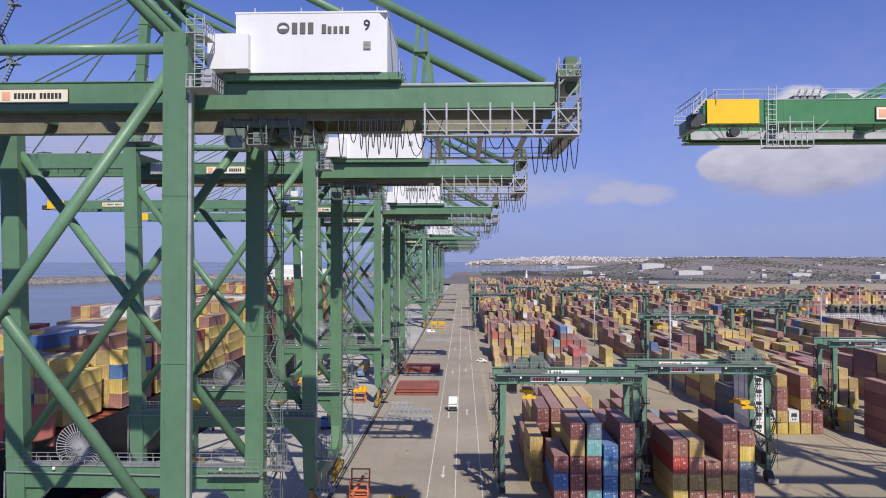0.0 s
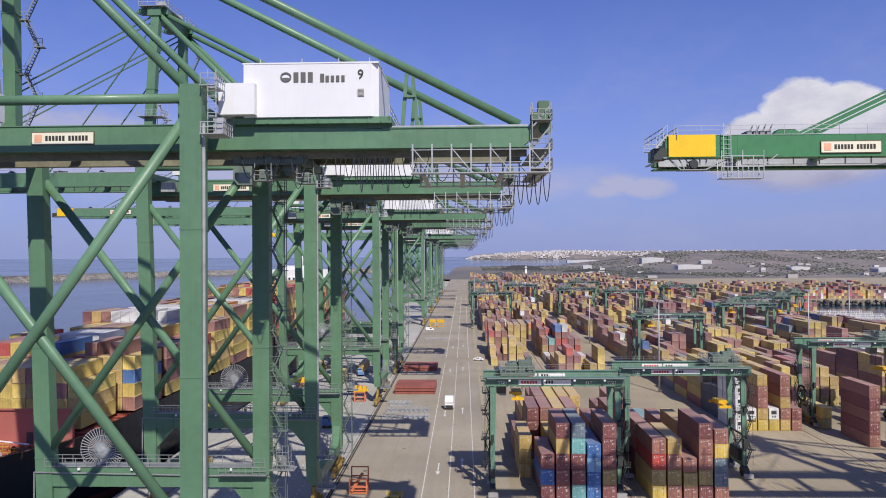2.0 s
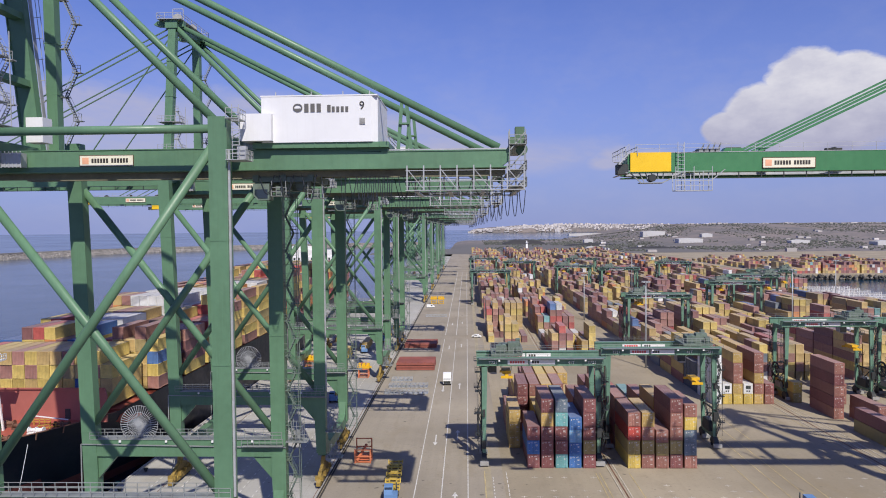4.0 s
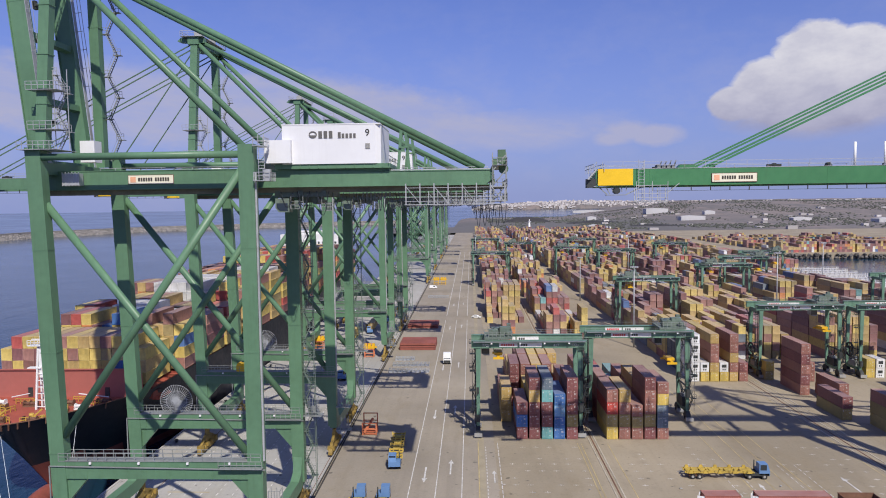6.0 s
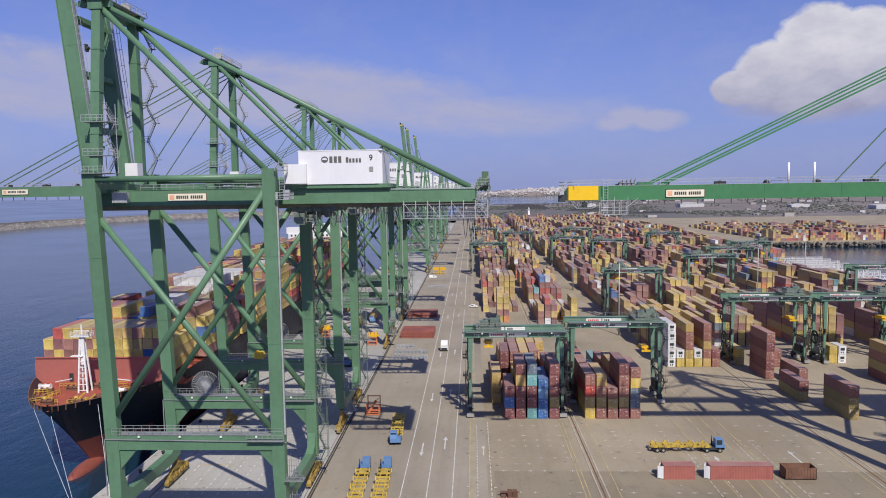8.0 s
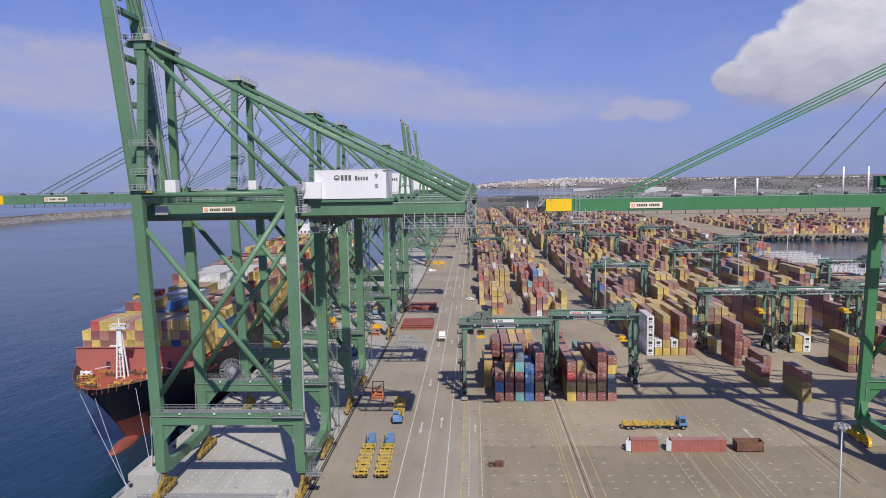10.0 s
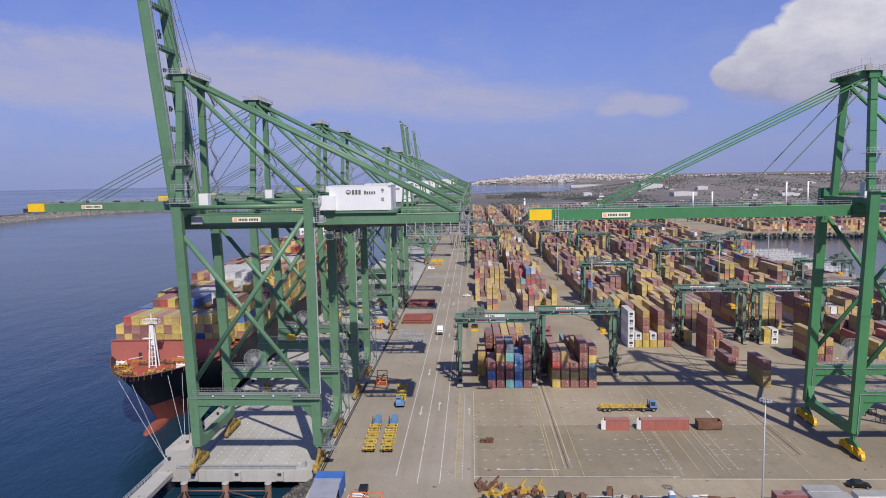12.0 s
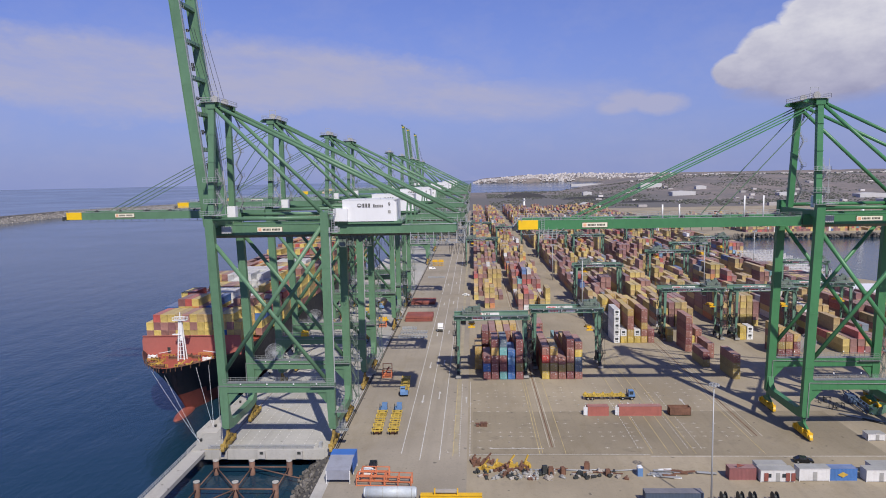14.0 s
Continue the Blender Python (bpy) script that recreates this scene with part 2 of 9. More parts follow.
def paving(name, rgb, seed, joints=0.0, stain=0.35, rgb2=None):
    """Asphalt or concrete paving: aggregate, broad patches, tyre-darkened lanes, oil stains and slab joints."""
    m = bpy.data.materials.new(name)
    m.use_nodes = True
    w = Nodes(m.node_tree)
    pos = w.vec("ADD", w.add("ShaderNodeNewGeometry").outputs["Position"], (seed, seed * 0.7, 0.0))
    x, y, z = w.axes(pos)
    lanes = w.noise(w.join(w.math("MULTIPLY", x, 0.35), w.math("MULTIPLY", y, 0.012), 0.0), 1.0, 4.0, 0.6)
    broad, mid, grain = w.noise(pos, 0.03, 4.0), w.noise(pos, 0.25, 5.0, 0.62), w.noise(pos, 9.0, 3.0, 0.7)
    col = w.mix(w.span(broad, 0.35, 0.65), tuple(c * 0.78 for c in rgb), rgb2 or tuple(c * 1.1 for c in rgb))
    col = w.mix(w.math("MULTIPLY", w.span(lanes, 0.5, 0.72), 0.35), col, tuple(c * 0.62 for c in rgb))
    col = w.mix(w.math("MULTIPLY", w.span(mid, 0.55, 0.75), stain), col, tuple(c * 0.55 for c in rgb))
    col = w.mix(w.span(grain, 0.25, 0.75, 0.0, 0.22), col, tuple(c * 1.5 for c in rgb))
    worn = w.noise(w.join(w.math("MULTIPLY", x, 0.5), w.math("MULTIPLY", y, 0.16), 2.0), 0.22, 6.0, 0.7)
    col = w.mix(w.math("MULTIPLY", w.span(worn, 0.52, 0.68), 0.4), col, (rgb[0] * 0.72, rgb[1] * 0.66, rgb[2] * 0.52))
    fleck = w.noise(pos, 1.5, 4.0, 0.65)
    col = w.mix(w.math("MULTIPLY", w.span(fleck, 0.56, 0.68), 0.34), col, tuple(c * 0.55 for c in rgb))
    col = w.mix(w.math("MULTIPLY", w.span(fleck, 0.40, 0.32), 0.25), col, tuple(c * 1.35 for c in rgb))
    spots = w.span(w.noise(pos, 0.55, 2.0, 0.4), 0.70, 0.76)
    col = w.mix(w.math("MULTIPLY", spots, 0.6), col, (0.05, 0.045, 0.04))
    height = w.math("MULTIPLY", grain, 0.006)
    if joints:
        for c, step in ((x, joints), (y, joints * 1.3)):
            f = w.math("ABSOLUTE", w.math("SUBTRACT", w.math("FRACT", w.math("DIVIDE", c, step)), 0.5))
            j = w.span(f, 0.496, 0.4985)
            col = w.mix(w.math("MULTIPLY", j, 0.55), col, (0.07, 0.065, 0.06))
    b = w.add("ShaderNodeBsdfPrincipled")
    w.link(col, b.inputs["Base Color"])
    w.link(w.span(mid, 0.3, 0.7, 0.95, 0.75), b.inputs["Roughness"])
    b.inputs["Specular IOR Level"].default_value = 0.25
    n = w.add("ShaderNodeBump")
    n.inputs["Distance"].default_value = 1.0
    w.link(height, n.inputs["Height"]), w.link(n.outputs[0], b.inputs["Normal"])
    out = w.add("ShaderNodeOutputMaterial")
    w.link(b.outputs[0], out.inputs[0])
    return m


YARD = paving("yard_paving", (0.318, 0.268, 0.194), 3.0, stain=0.5)
YARD_OLD = paving("old_yard_paving", (0.255, 0.214, 0.152), 19.0, stain=0.65)
ASPHALT = paving("road_asphalt", (0.308, 0.268, 0.213), 31.0, stain=0.34)
APRON = paving("apron_concrete", (0.40, 0.385, 0.355), 77.0, joints=6.0, stain=0.2)
CONCRETE = paving("weathered_concrete", (0.43, 0.41, 0.38), 12.0, stain=0.45)
MARK_DOOR = surface("door_lettering", (0.60, 0.57, 0.54), 0.6, vary=0.15, scale=2.0, dirt=0.4, dirt_rgb=(0.35, 0.3, 0.28))
MARK_W = surface("road_paint_white", (0.60, 0.58, 0.55), 0.7, vary=0.2, scale=1.5, dirt=0.7, dirt_rgb=(0.25, 0.23, 0.2))
MARK_Y = surface("road_paint_yellow", (0.47, 0.365, 0.17), 0.7, vary=0.25, scale=1.5, dirt=0.7, dirt_rgb=(0.25, 0.23, 0.2))
TICK = surface("worn_tick_paint", (0.54, 0.50, 0.44), 0.75, vary=0.3, scale=1.5, dirt=0.95, dirt_rgb=(0.29, 0.25, 0.21))
LANE_Y = surface("faded_yellow_lane", (0.335, 0.285, 0.195), 0.8, vary=0.15, scale=0.8, dirt=0.5, dirt_rgb=(0.26, 0.24, 0.21))
RUNWAY = surface("runway_concrete", (0.43, 0.38, 0.30), 0.85, vary=0.2, scale=0.8, dirt=0.5, dirt_rgb=(0.24, 0.19, 0.15))
TRENCH = surface("cable_trench", (0.05, 0.045, 0.04), 0.85, vary=0.2, dirt=0.2)


def water_material():
    m = bpy.data.materials.new("sea_water")
    m.use_nodes = True
    w = Nodes(m.node_tree)
    pos = w.add("ShaderNodeNewGeometry").outputs["Position"]
    x, y, z = w.axes(pos)
    p = w.join(w.math("MULTIPLY", x, 1.0), w.math("MULTIPLY", y, 0.45), 0.0)
    swell, chop, patch = w.noise(p, 0.06, 3.0), w.noise(p, 0.55, 4.0, 0.65), w.noise(pos, 0.004, 4.0, 0.6)
    b = w.add("ShaderNodeBsdfPrincipled")
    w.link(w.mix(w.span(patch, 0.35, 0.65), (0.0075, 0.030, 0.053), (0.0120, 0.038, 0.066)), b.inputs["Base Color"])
    w.link(w.span(patch, 0.3, 0.7, 0.10, 0.18), b.inputs["Roughness"])
    b.inputs["IOR"].default_value = 1.33
    h = w.math("ADD", w.math("MULTIPLY", swell, 1.1), w.math("MULTIPLY", chop, 0.34))
    n = w.add("ShaderNodeBump")
    n.inputs["Strength"].default_value, n.inputs["Distance"].default_value = 0.14, 1.0
    # sheltered calm swell offshore, short chop at the quay
    w.link(w.span(w.math("SQRT", w.math("ADD", w.math("MULTIPLY", x, x), w.math("MULTIPLY", y, y))), 300.0, 1500.0, 0.42, 0.015), n.inputs["Strength"])
    w.link(h, n.inputs["Height"]), w.link(n.outputs[0], b.inputs["Normal"])
    out = w.add("ShaderNodeOutputMaterial")
    w.link(b.outputs[0], out.inputs[0])
    return m


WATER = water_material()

PALETTE = {
    "maroon": (0.225, 0.088, 0.085), "brown": (0.310, 0.145, 0.115), "mustard": (0.50, 0.345, 0.125), "yellow": (0.58, 0.43, 0.11),
    "red": (0.44, 0.075, 0.06), "blue": (0.06, 0.15, 0.36), "sky": (0.18, 0.35, 0.54), "teal": (0.16, 0.37, 0.37),
    "white": (0.70, 0.70, 0.69), "orange": (0.60, 0.22, 0.06), "slate": (0.14, 0.18, 0.22), "navy": (0.055, 0.075, 0.110), "rust": (0.32, 0.108, 0.085), "olive": (0.35, 0.27, 0.11),
}
BOX = {k: surface("container_" + k, v, 0.55, vary=0.10, scale=0.9, dirt=0.22, dirt_rgb=tuple(0.45 * c + 0.02 for c in v), streaks=0.28, ribs=0.3, each=0.16, bump=0.006, pale_top=0.30) for k, v in PALETTE.items()}


def mixed_boxes(name, weights, grey_share=0.0):
    """Paint for many stacked boxes, a colour for each box."""
    m = bpy.data.materials.new(name)
    m.use_nodes = True
    w = Nodes(m.node_tree)
    geo = w.add("ShaderNodeNewGeometry")
    pos, rnd = geo.outputs["Position"], geo.outputs["Random Per Island"]
    ramp = w.add("ShaderNodeValToRGB")
    ramp.color_ramp.interpolation = "CONSTANT"
    total, at = sum(weights.values()), 0.0
    for n, (key, share) in enumerate(weights.items()):
        e = ramp.color_ramp.elements[n] if n < 2 else ramp.color_ramp.elements.new(at)
        # each paint colour is blended towards grey by this share
        e.position, e.color = at, (*(c * (1 - grey_share) + g * grey_share for c, g in zip(PALETTE[key], (0.28, 0.26, 0.26))), 1.0)
        at += share / total
    w.link(rnd, ramp.inputs[0])
    tone = w.math("ADD", w.span(w.math("FRACT", w.math("MULTIPLY", rnd, 917.3)), 0, 1, 0.78, 1.18), w.span(w.noise(pos, 1.2, 4.0, 0.6), 0.3, 0.7, -0.12, 0.12))
    col = w.add("ShaderNodeVectorMath")
    col.operation = "SCALE"
    w.link(ramp.outputs[0], col.inputs[0]), w.link(tone, col.inputs[3])
    col = w.mix(w.math("MULTIPLY", w.span(w.noise(pos, 0.8, 6.0, 0.65), 0.5, 0.72), 0.25), col.outputs[0], (0.10, 0.065, 0.045))
    # boxes turn paler on their upward faces
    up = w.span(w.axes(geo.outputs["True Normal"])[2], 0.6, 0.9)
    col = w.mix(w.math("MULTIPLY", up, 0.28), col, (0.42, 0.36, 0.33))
    b = w.add("ShaderNodeBsdfPrincipled")
    w.link(col, b.inputs["Base Color"])
    b.inputs["Roughness"].default_value = 0.6
    x, y, z = w.axes(pos)
    n = w.add("ShaderNodeBump")
    n.inputs["Strength"].default_value, n.inputs["Distance"].default_value = 0.8, 1.0
    w.link(w.math("MULTIPLY", w.math("SINE", w.math("MULTIPLY", w.math("ADD", x, y), 2 * math.pi / 0.3)), 0.02), n.inputs["Height"])
    w.link(n.outputs[0], b.inputs["Normal"])
    out = w.add("ShaderNodeOutputMaterial")
    w.link(b.outputs[0], out.inputs[0])
    return m


# the yard mixes' 0.20 of grey is haze painted into the box colours
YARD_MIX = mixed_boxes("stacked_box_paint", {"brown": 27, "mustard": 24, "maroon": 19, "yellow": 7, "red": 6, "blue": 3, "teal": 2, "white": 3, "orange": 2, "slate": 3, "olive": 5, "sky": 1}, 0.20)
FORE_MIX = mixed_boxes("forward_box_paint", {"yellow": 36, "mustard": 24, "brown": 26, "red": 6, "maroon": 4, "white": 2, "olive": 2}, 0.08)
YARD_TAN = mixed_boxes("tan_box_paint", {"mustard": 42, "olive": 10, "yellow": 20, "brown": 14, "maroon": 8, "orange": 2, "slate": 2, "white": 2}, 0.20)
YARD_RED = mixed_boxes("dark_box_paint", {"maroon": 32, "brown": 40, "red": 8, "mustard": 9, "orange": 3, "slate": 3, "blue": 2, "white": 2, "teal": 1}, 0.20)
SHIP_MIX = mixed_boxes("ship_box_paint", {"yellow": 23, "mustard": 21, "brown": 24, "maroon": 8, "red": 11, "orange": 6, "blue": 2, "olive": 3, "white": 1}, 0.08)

# ---- mesh tools ----
def boxy(bm, x0, x1, y0, y1, z0, z1, m=None):
    """A closed box; m moves it."""
    vs = [Vector((x, y, z)) for z in (z0, z1) for y in (y0, y1) for x in (x0, x1)]
    vs = [bm.verts.new(m @ v if m else v) for v in vs]
    for f in ((0, 2, 3, 1), (4, 5, 7, 6), (0, 1, 5, 4), (2, 6, 7, 3), (0, 4, 6, 2), (1, 3, 7, 5)):
        bm.faces.new([vs[k] for k in f])
    return vs


def frame_of(p, q):
    p, q = Vector(p), Vector(q)
    d = q - p
    turn = d.to_track_quat("Z", "X").to_matrix().to_4x4()
    return Matrix.Translation(p) @ turn, d.length


def tube(bm, p, q, r, n=10, r2=None):
    """A closed round bar from p to q."""
    m, length = frame_of(p, q)
    rings = [[bm.verts.new(m @ Vector((s * math.cos(2 * math.pi * k / n), s * math.sin(2 * math.pi * k / n), h))) for k in range(n)] for h, s in ((0, r), (length, r if r2 is None else r2))]
    a, b = rings
    for k in range(n):
        f = bm.faces.new((a[k], a[(k + 1) % n], b[(k + 1) % n], b[k]))
        f.smooth = n > 6
    bm.faces.new(a[::-1]), bm.faces.new(b)


def bar(bm, p, q, w, h, up=(0, 0, 1)):
    """A square bar from p to q, w across and h along up."""
    p, q, up = Vector(p), Vector(q), Vector(up)
    d = (q - p).normalized()
    s = d.cross(up)
    s = s.normalized() if s.length > 1e-4 else Vector((1, 0, 0))
    u = s.cross(d)
    vs = [bm.verts.new(e + s * a * w / 2 + u * b * h / 2) for e in (p, q) for a, b in ((-1, -1), (1, -1), (1, 1), (-1, 1))]
    for f in ((0, 1, 2, 3), (7, 6, 5, 4), (0, 4, 5, 1), (1, 5, 6, 2), (2, 6, 7, 3), (3, 7, 4, 0)):
        bm.faces.new([vs[k] for k in f])


def prism(bm, outline, lo, hi, axis="y"):
    """An outline drawn in two axes, pushed along the third from lo to hi."""
    def at(a, b, c):
        return {"y": (a, c, b), "x": (c, a, b), "z": (a, b, c)}[axis]
    r0 = [bm.verts.new(at(a, b, lo)) for a, b in outline]
    r1 = [bm.verts.new(at(a, b, hi)) for a, b in outline]
    n = len(outline)
    for k in range(n):
        bm.faces.new((r0[k], r0[(k + 1) % n], r1[(k + 1) % n], r1[k]))
    bm.faces.new(r0[::-1]), bm.faces.new(r1)


def railing(bm, pts, h=1.1, step=2.0, r=0.035):
    """Posts and two rails along a line of points."""
    for a, b in zip(pts, pts[1:]):
        a, b = Vector(a), Vector(b)
        n = max(1, round((b - a).length / step))
        for k in range(n + 1):
            p = a.lerp(b, k / n)
            bar(bm, p, p + Vector((0, 0, h)), 2 * r, 2 * r, (1, 0, 0))
        for z in (h, h * 0.55):
            bar(bm, a + Vector((0, 0, z)), b + Vector((0, 0, z)), 2 * r, 2 * r)


def catenary(bm, p, q, sag, r=0.05, n=8):
    """One connected six-sided cable from p to q that hangs by sag."""
    p, q = Vector(p), Vector(q)
    across = Vector((q.y - p.y, p.x - q.x, 0.0)).normalized()
    rings = []
    for k in range(n + 1):
        u = k / n
        c = p.lerp(q, u) - Vector((0, 0, sag * 4 * u * (1 - u)))
        along = (q - p - Vector((0, 0, sag * 4 * (1 - 2 * u)))).normalized()
        up = across.cross(along)
        rings.append([bm.verts.new(c + (across * math.cos(a) + up * math.sin(a)) * r) for a in (i * math.pi / 3 for i in range(6))])
    for a, b in zip(rings, rings[1:]):
        for i in range(6):
            bm.faces.new((a[i], a[(i + 1) % 6], b[(i + 1) % 6], b[i]))
    bm.faces.new(rings[0][::-1]), bm.faces.new(rings[-1])


def mesh_of(name, bm, *mats):
    bmesh.ops.recalc_face_normals(bm, faces=bm.faces)
    me = bpy.data.meshes.new(name)
    bm.to_mesh(me)
    bm.free()
    for m in mats:
        me.materials.append(m)
    return me


def part(name, bm, material, parent, label=""):
    """Links a bmesh as one mesh under a thing or a part."""
    ob = new(name, mesh_of(name, bm, material))
    ob.parent = parent
    return tagged(ob, label) if label else ob


def thing(name, label, category, m=None, group="", kind=""):
    """An empty at the base of a thing that parents its parts."""
    ob = new(name)
    ob.empty_display_size = 0.5
    if m is not None:
        ob.matrix_basis = m
    return tagged(ob, label, category, group, kind)


def solid(name, bm, material, label, category, group="", kind="", m=None):
    """A thing that is one mesh."""
    ob = new(name, mesh_of(name, bm, material))
    if m is not None:
        ob.matrix_basis = m
    return tagged(ob, label, category, group, kind)


def bevel(bm, width):
    bmesh.ops.bevel(bm, geom=[e for e in bm.edges], offset=width, segments=1, affect="EDGES")


def shear(bm, lean, top=58.0):
    """Leans everything below top towards -x."""
    for v in bm.verts:
        if v.co.z < top:
            v.co.x -= lean * (1 - v.co.z / top)


def lettering(name, text, size, material, m, parent):
    """Text from the built-in font as a mesh part."""
    cu = bpy.data.curves.new(name, "FONT")
    cu.body, cu.size, cu.extrude, cu.align_x = text, size, 0.02, "CENTER"
    ob = bpy.data.objects.new(name, cu)
    me = bpy.data.meshes.new_from_object(ob)
    bpy.data.objects.remove(ob)
    me.materials.append(material)
    made = new(name, me)
    made.parent = parent
    made.matrix_basis = m
    return made

# ---- ground, quay, water and distance ----
def quad_sheet(bm, x0, x1, y0, y1, z=0.0):
    bm.faces.new([bm.verts.new(p) for p in ((x0, y0, z), (x1, y0, z), (x1, y1, z), (x0, y1, z))])


QUAY_X, RAIL_X, END_Y = -59.6, -20.0, 56.0


def build_ground():
    bm = bmesh.new()
    outline = [(RAIL_X, -312), (1500, -312), (1500, 290), (282, 296), (262, 335), (254, 400), (256, 520), (270, 610), (318, 668), (640, 640), (3200, 640), (3200, 1290), (-62, 1290), (RAIL_X, 1290)]
    bm.faces.new([bm.verts.new((x, y, 0.0)) for x, y in outline])
    tops = list(bm.faces)
    ext = bmesh.ops.extrude_face_region(bm, geom=tops)
    for v in (g for g in ext["geom"] if isinstance(g, bmesh.types.BMVert)):
        v.co.z = -9.0
    bmesh.ops.recalc_face_normals(bm, faces=bm.faces)
    solid("ground", bm, YARD, "worn grey container yard paving with oil stains", "ground", kind="structure")
    # quay apron on piles
    bm = bmesh.new()
    boxy(bm, QUAY_X, RAIL_X - 0.35, END_Y, 1200, -1.6, 0.0)
    apron = solid("quay_apron", bm, APRON, "pale concrete crane apron of the quay", "quay", kind="structure")
    bm = bmesh.new()
    boxy(bm, QUAY_X, RAIL_X - 0.35, END_Y + 0.02, END_Y + 1.2, -2.6, -1.6)
    part("edge_beam", bm, APRON, apron)
    for k in range(9):
        x = QUAY_X + 1.5 + k * 4.4
        bm = bmesh.new()
        boxy(bm, x, x + 1.2, END_Y + 1.3, END_Y + 40, -2.2, -1.6)
        part("deck_beam", bm, APRON, apron)
    bm = bmesh.new()
    boxy(bm, QUAY_X - 0.5, QUAY_X, END_Y + 14, 900, -3.2, 0.15)
    boxy(bm, QUAY_X - 2.2, QUAY_X + 3.5, END_Y + 12, END_Y + 22, -1.4, 0.12)
    solid("quay_edge", bm, CONCRETE, "weathered concrete coping beam along the quay", "quay edge", kind="structure")
    # asphalt roadway beside the rails, above the yard sheet
    bm = bmesh.new()
    quad_sheet(bm, RAIL_X + 0.5, 14.2, -400, 1280, 0.02)
    solid("road", bm, ASPHALT, "wide grey asphalt roadway along the quay", "road", kind="structure")
    bm = bmesh.new()
    quad_sheet(bm, 15.6, 118.0, 52.4, 84.6, 0.006)
    solid("old_paving", bm, YARD_OLD, "darker oil stained older paving of the empty bays", "paving", kind="structure")
    bm = bmesh.new()
    boxy(bm, RAIL_X - 0.35, RAIL_X + 0.15, END_Y - 12, 900, -0.3, -0.03)
    boxy(bm, RAIL_X + 0.15, RAIL_X + 0.5, END_Y - 12, 900, -0.3, 0.05)
    solid("cable_trench", bm, TRENCH, "dark crane cable trench beside the rail", "trench", kind="structure")
    bm = bmesh.new()
    for x in (RAIL_X - 0.85, -50.8):
        boxy(bm, x - 0.05, x + 0.05, END_Y, 900, -0.1, 0.06)
    solid("crane_rail", bm, RUST, "steel crane rails set in the quay", "rail", kind="structure")


def build_basin_bank():
    """Dark rubble along the far and west shores of the basin."""
    rng = random.Random(14)
    bm = bmesh.new()
    shore = [(254, 400), (256, 520), (270, 610), (318, 668), (640, 640), (900, 640)]
    for (ax, ay), (bx, by) in zip(shore, shore[1:]):
        d = Vector((bx - ax, by - ay))
        for k in range(int(d.length / 3.2)):
            u = (k + rng.random()) / (d.length / 3.2)
            for z in (-3.8, -1.6):
                rubble(bm, rng, ax + d.x * u + rng.uniform(-1, 1), ay + d.y * u - 1.5 * (1 if bx > 320 else 0) + rng.uniform(-1, 1), z + rng.uniform(-0.6, 0.6), rng.uniform(3.0, 5.2))
    solid("basin_bank", bm, ROCK_D, "dark rubble bank round the basin", "rocks", kind="stuff")


def line_strip(bm, x, y0, y1, w=0.22, z=0.035, dash=0.0, gap=0.0):
    y = y0
    while y < y1:
        e = min(y1, y + dash) if dash else y1
        quad_sheet(bm, x - w / 2, x + w / 2, y, e, z)
        y = e + gap if dash else y1


def arrow(bm, x, y, up=1, s=1.0, z=0.036):
    """A slim lane arrow: shaft and head butt together."""
    a, b = sorted((y - up * 3.0 * s, y + up * 1.4 * s))
    quad_sheet(bm, x - 0.12 * s, x + 0.12 * s, a, b, z)
    tip = [(x - 0.42 * s, y + up * 1.4 * s), (x + 0.42 * s, y + up * 1.4 * s), (x, y + up * 3.0 * s)]
    if up < 0:
        tip.reverse()
    bm.faces.new([bm.verts.new((p, q, z)) for p, q in tip])


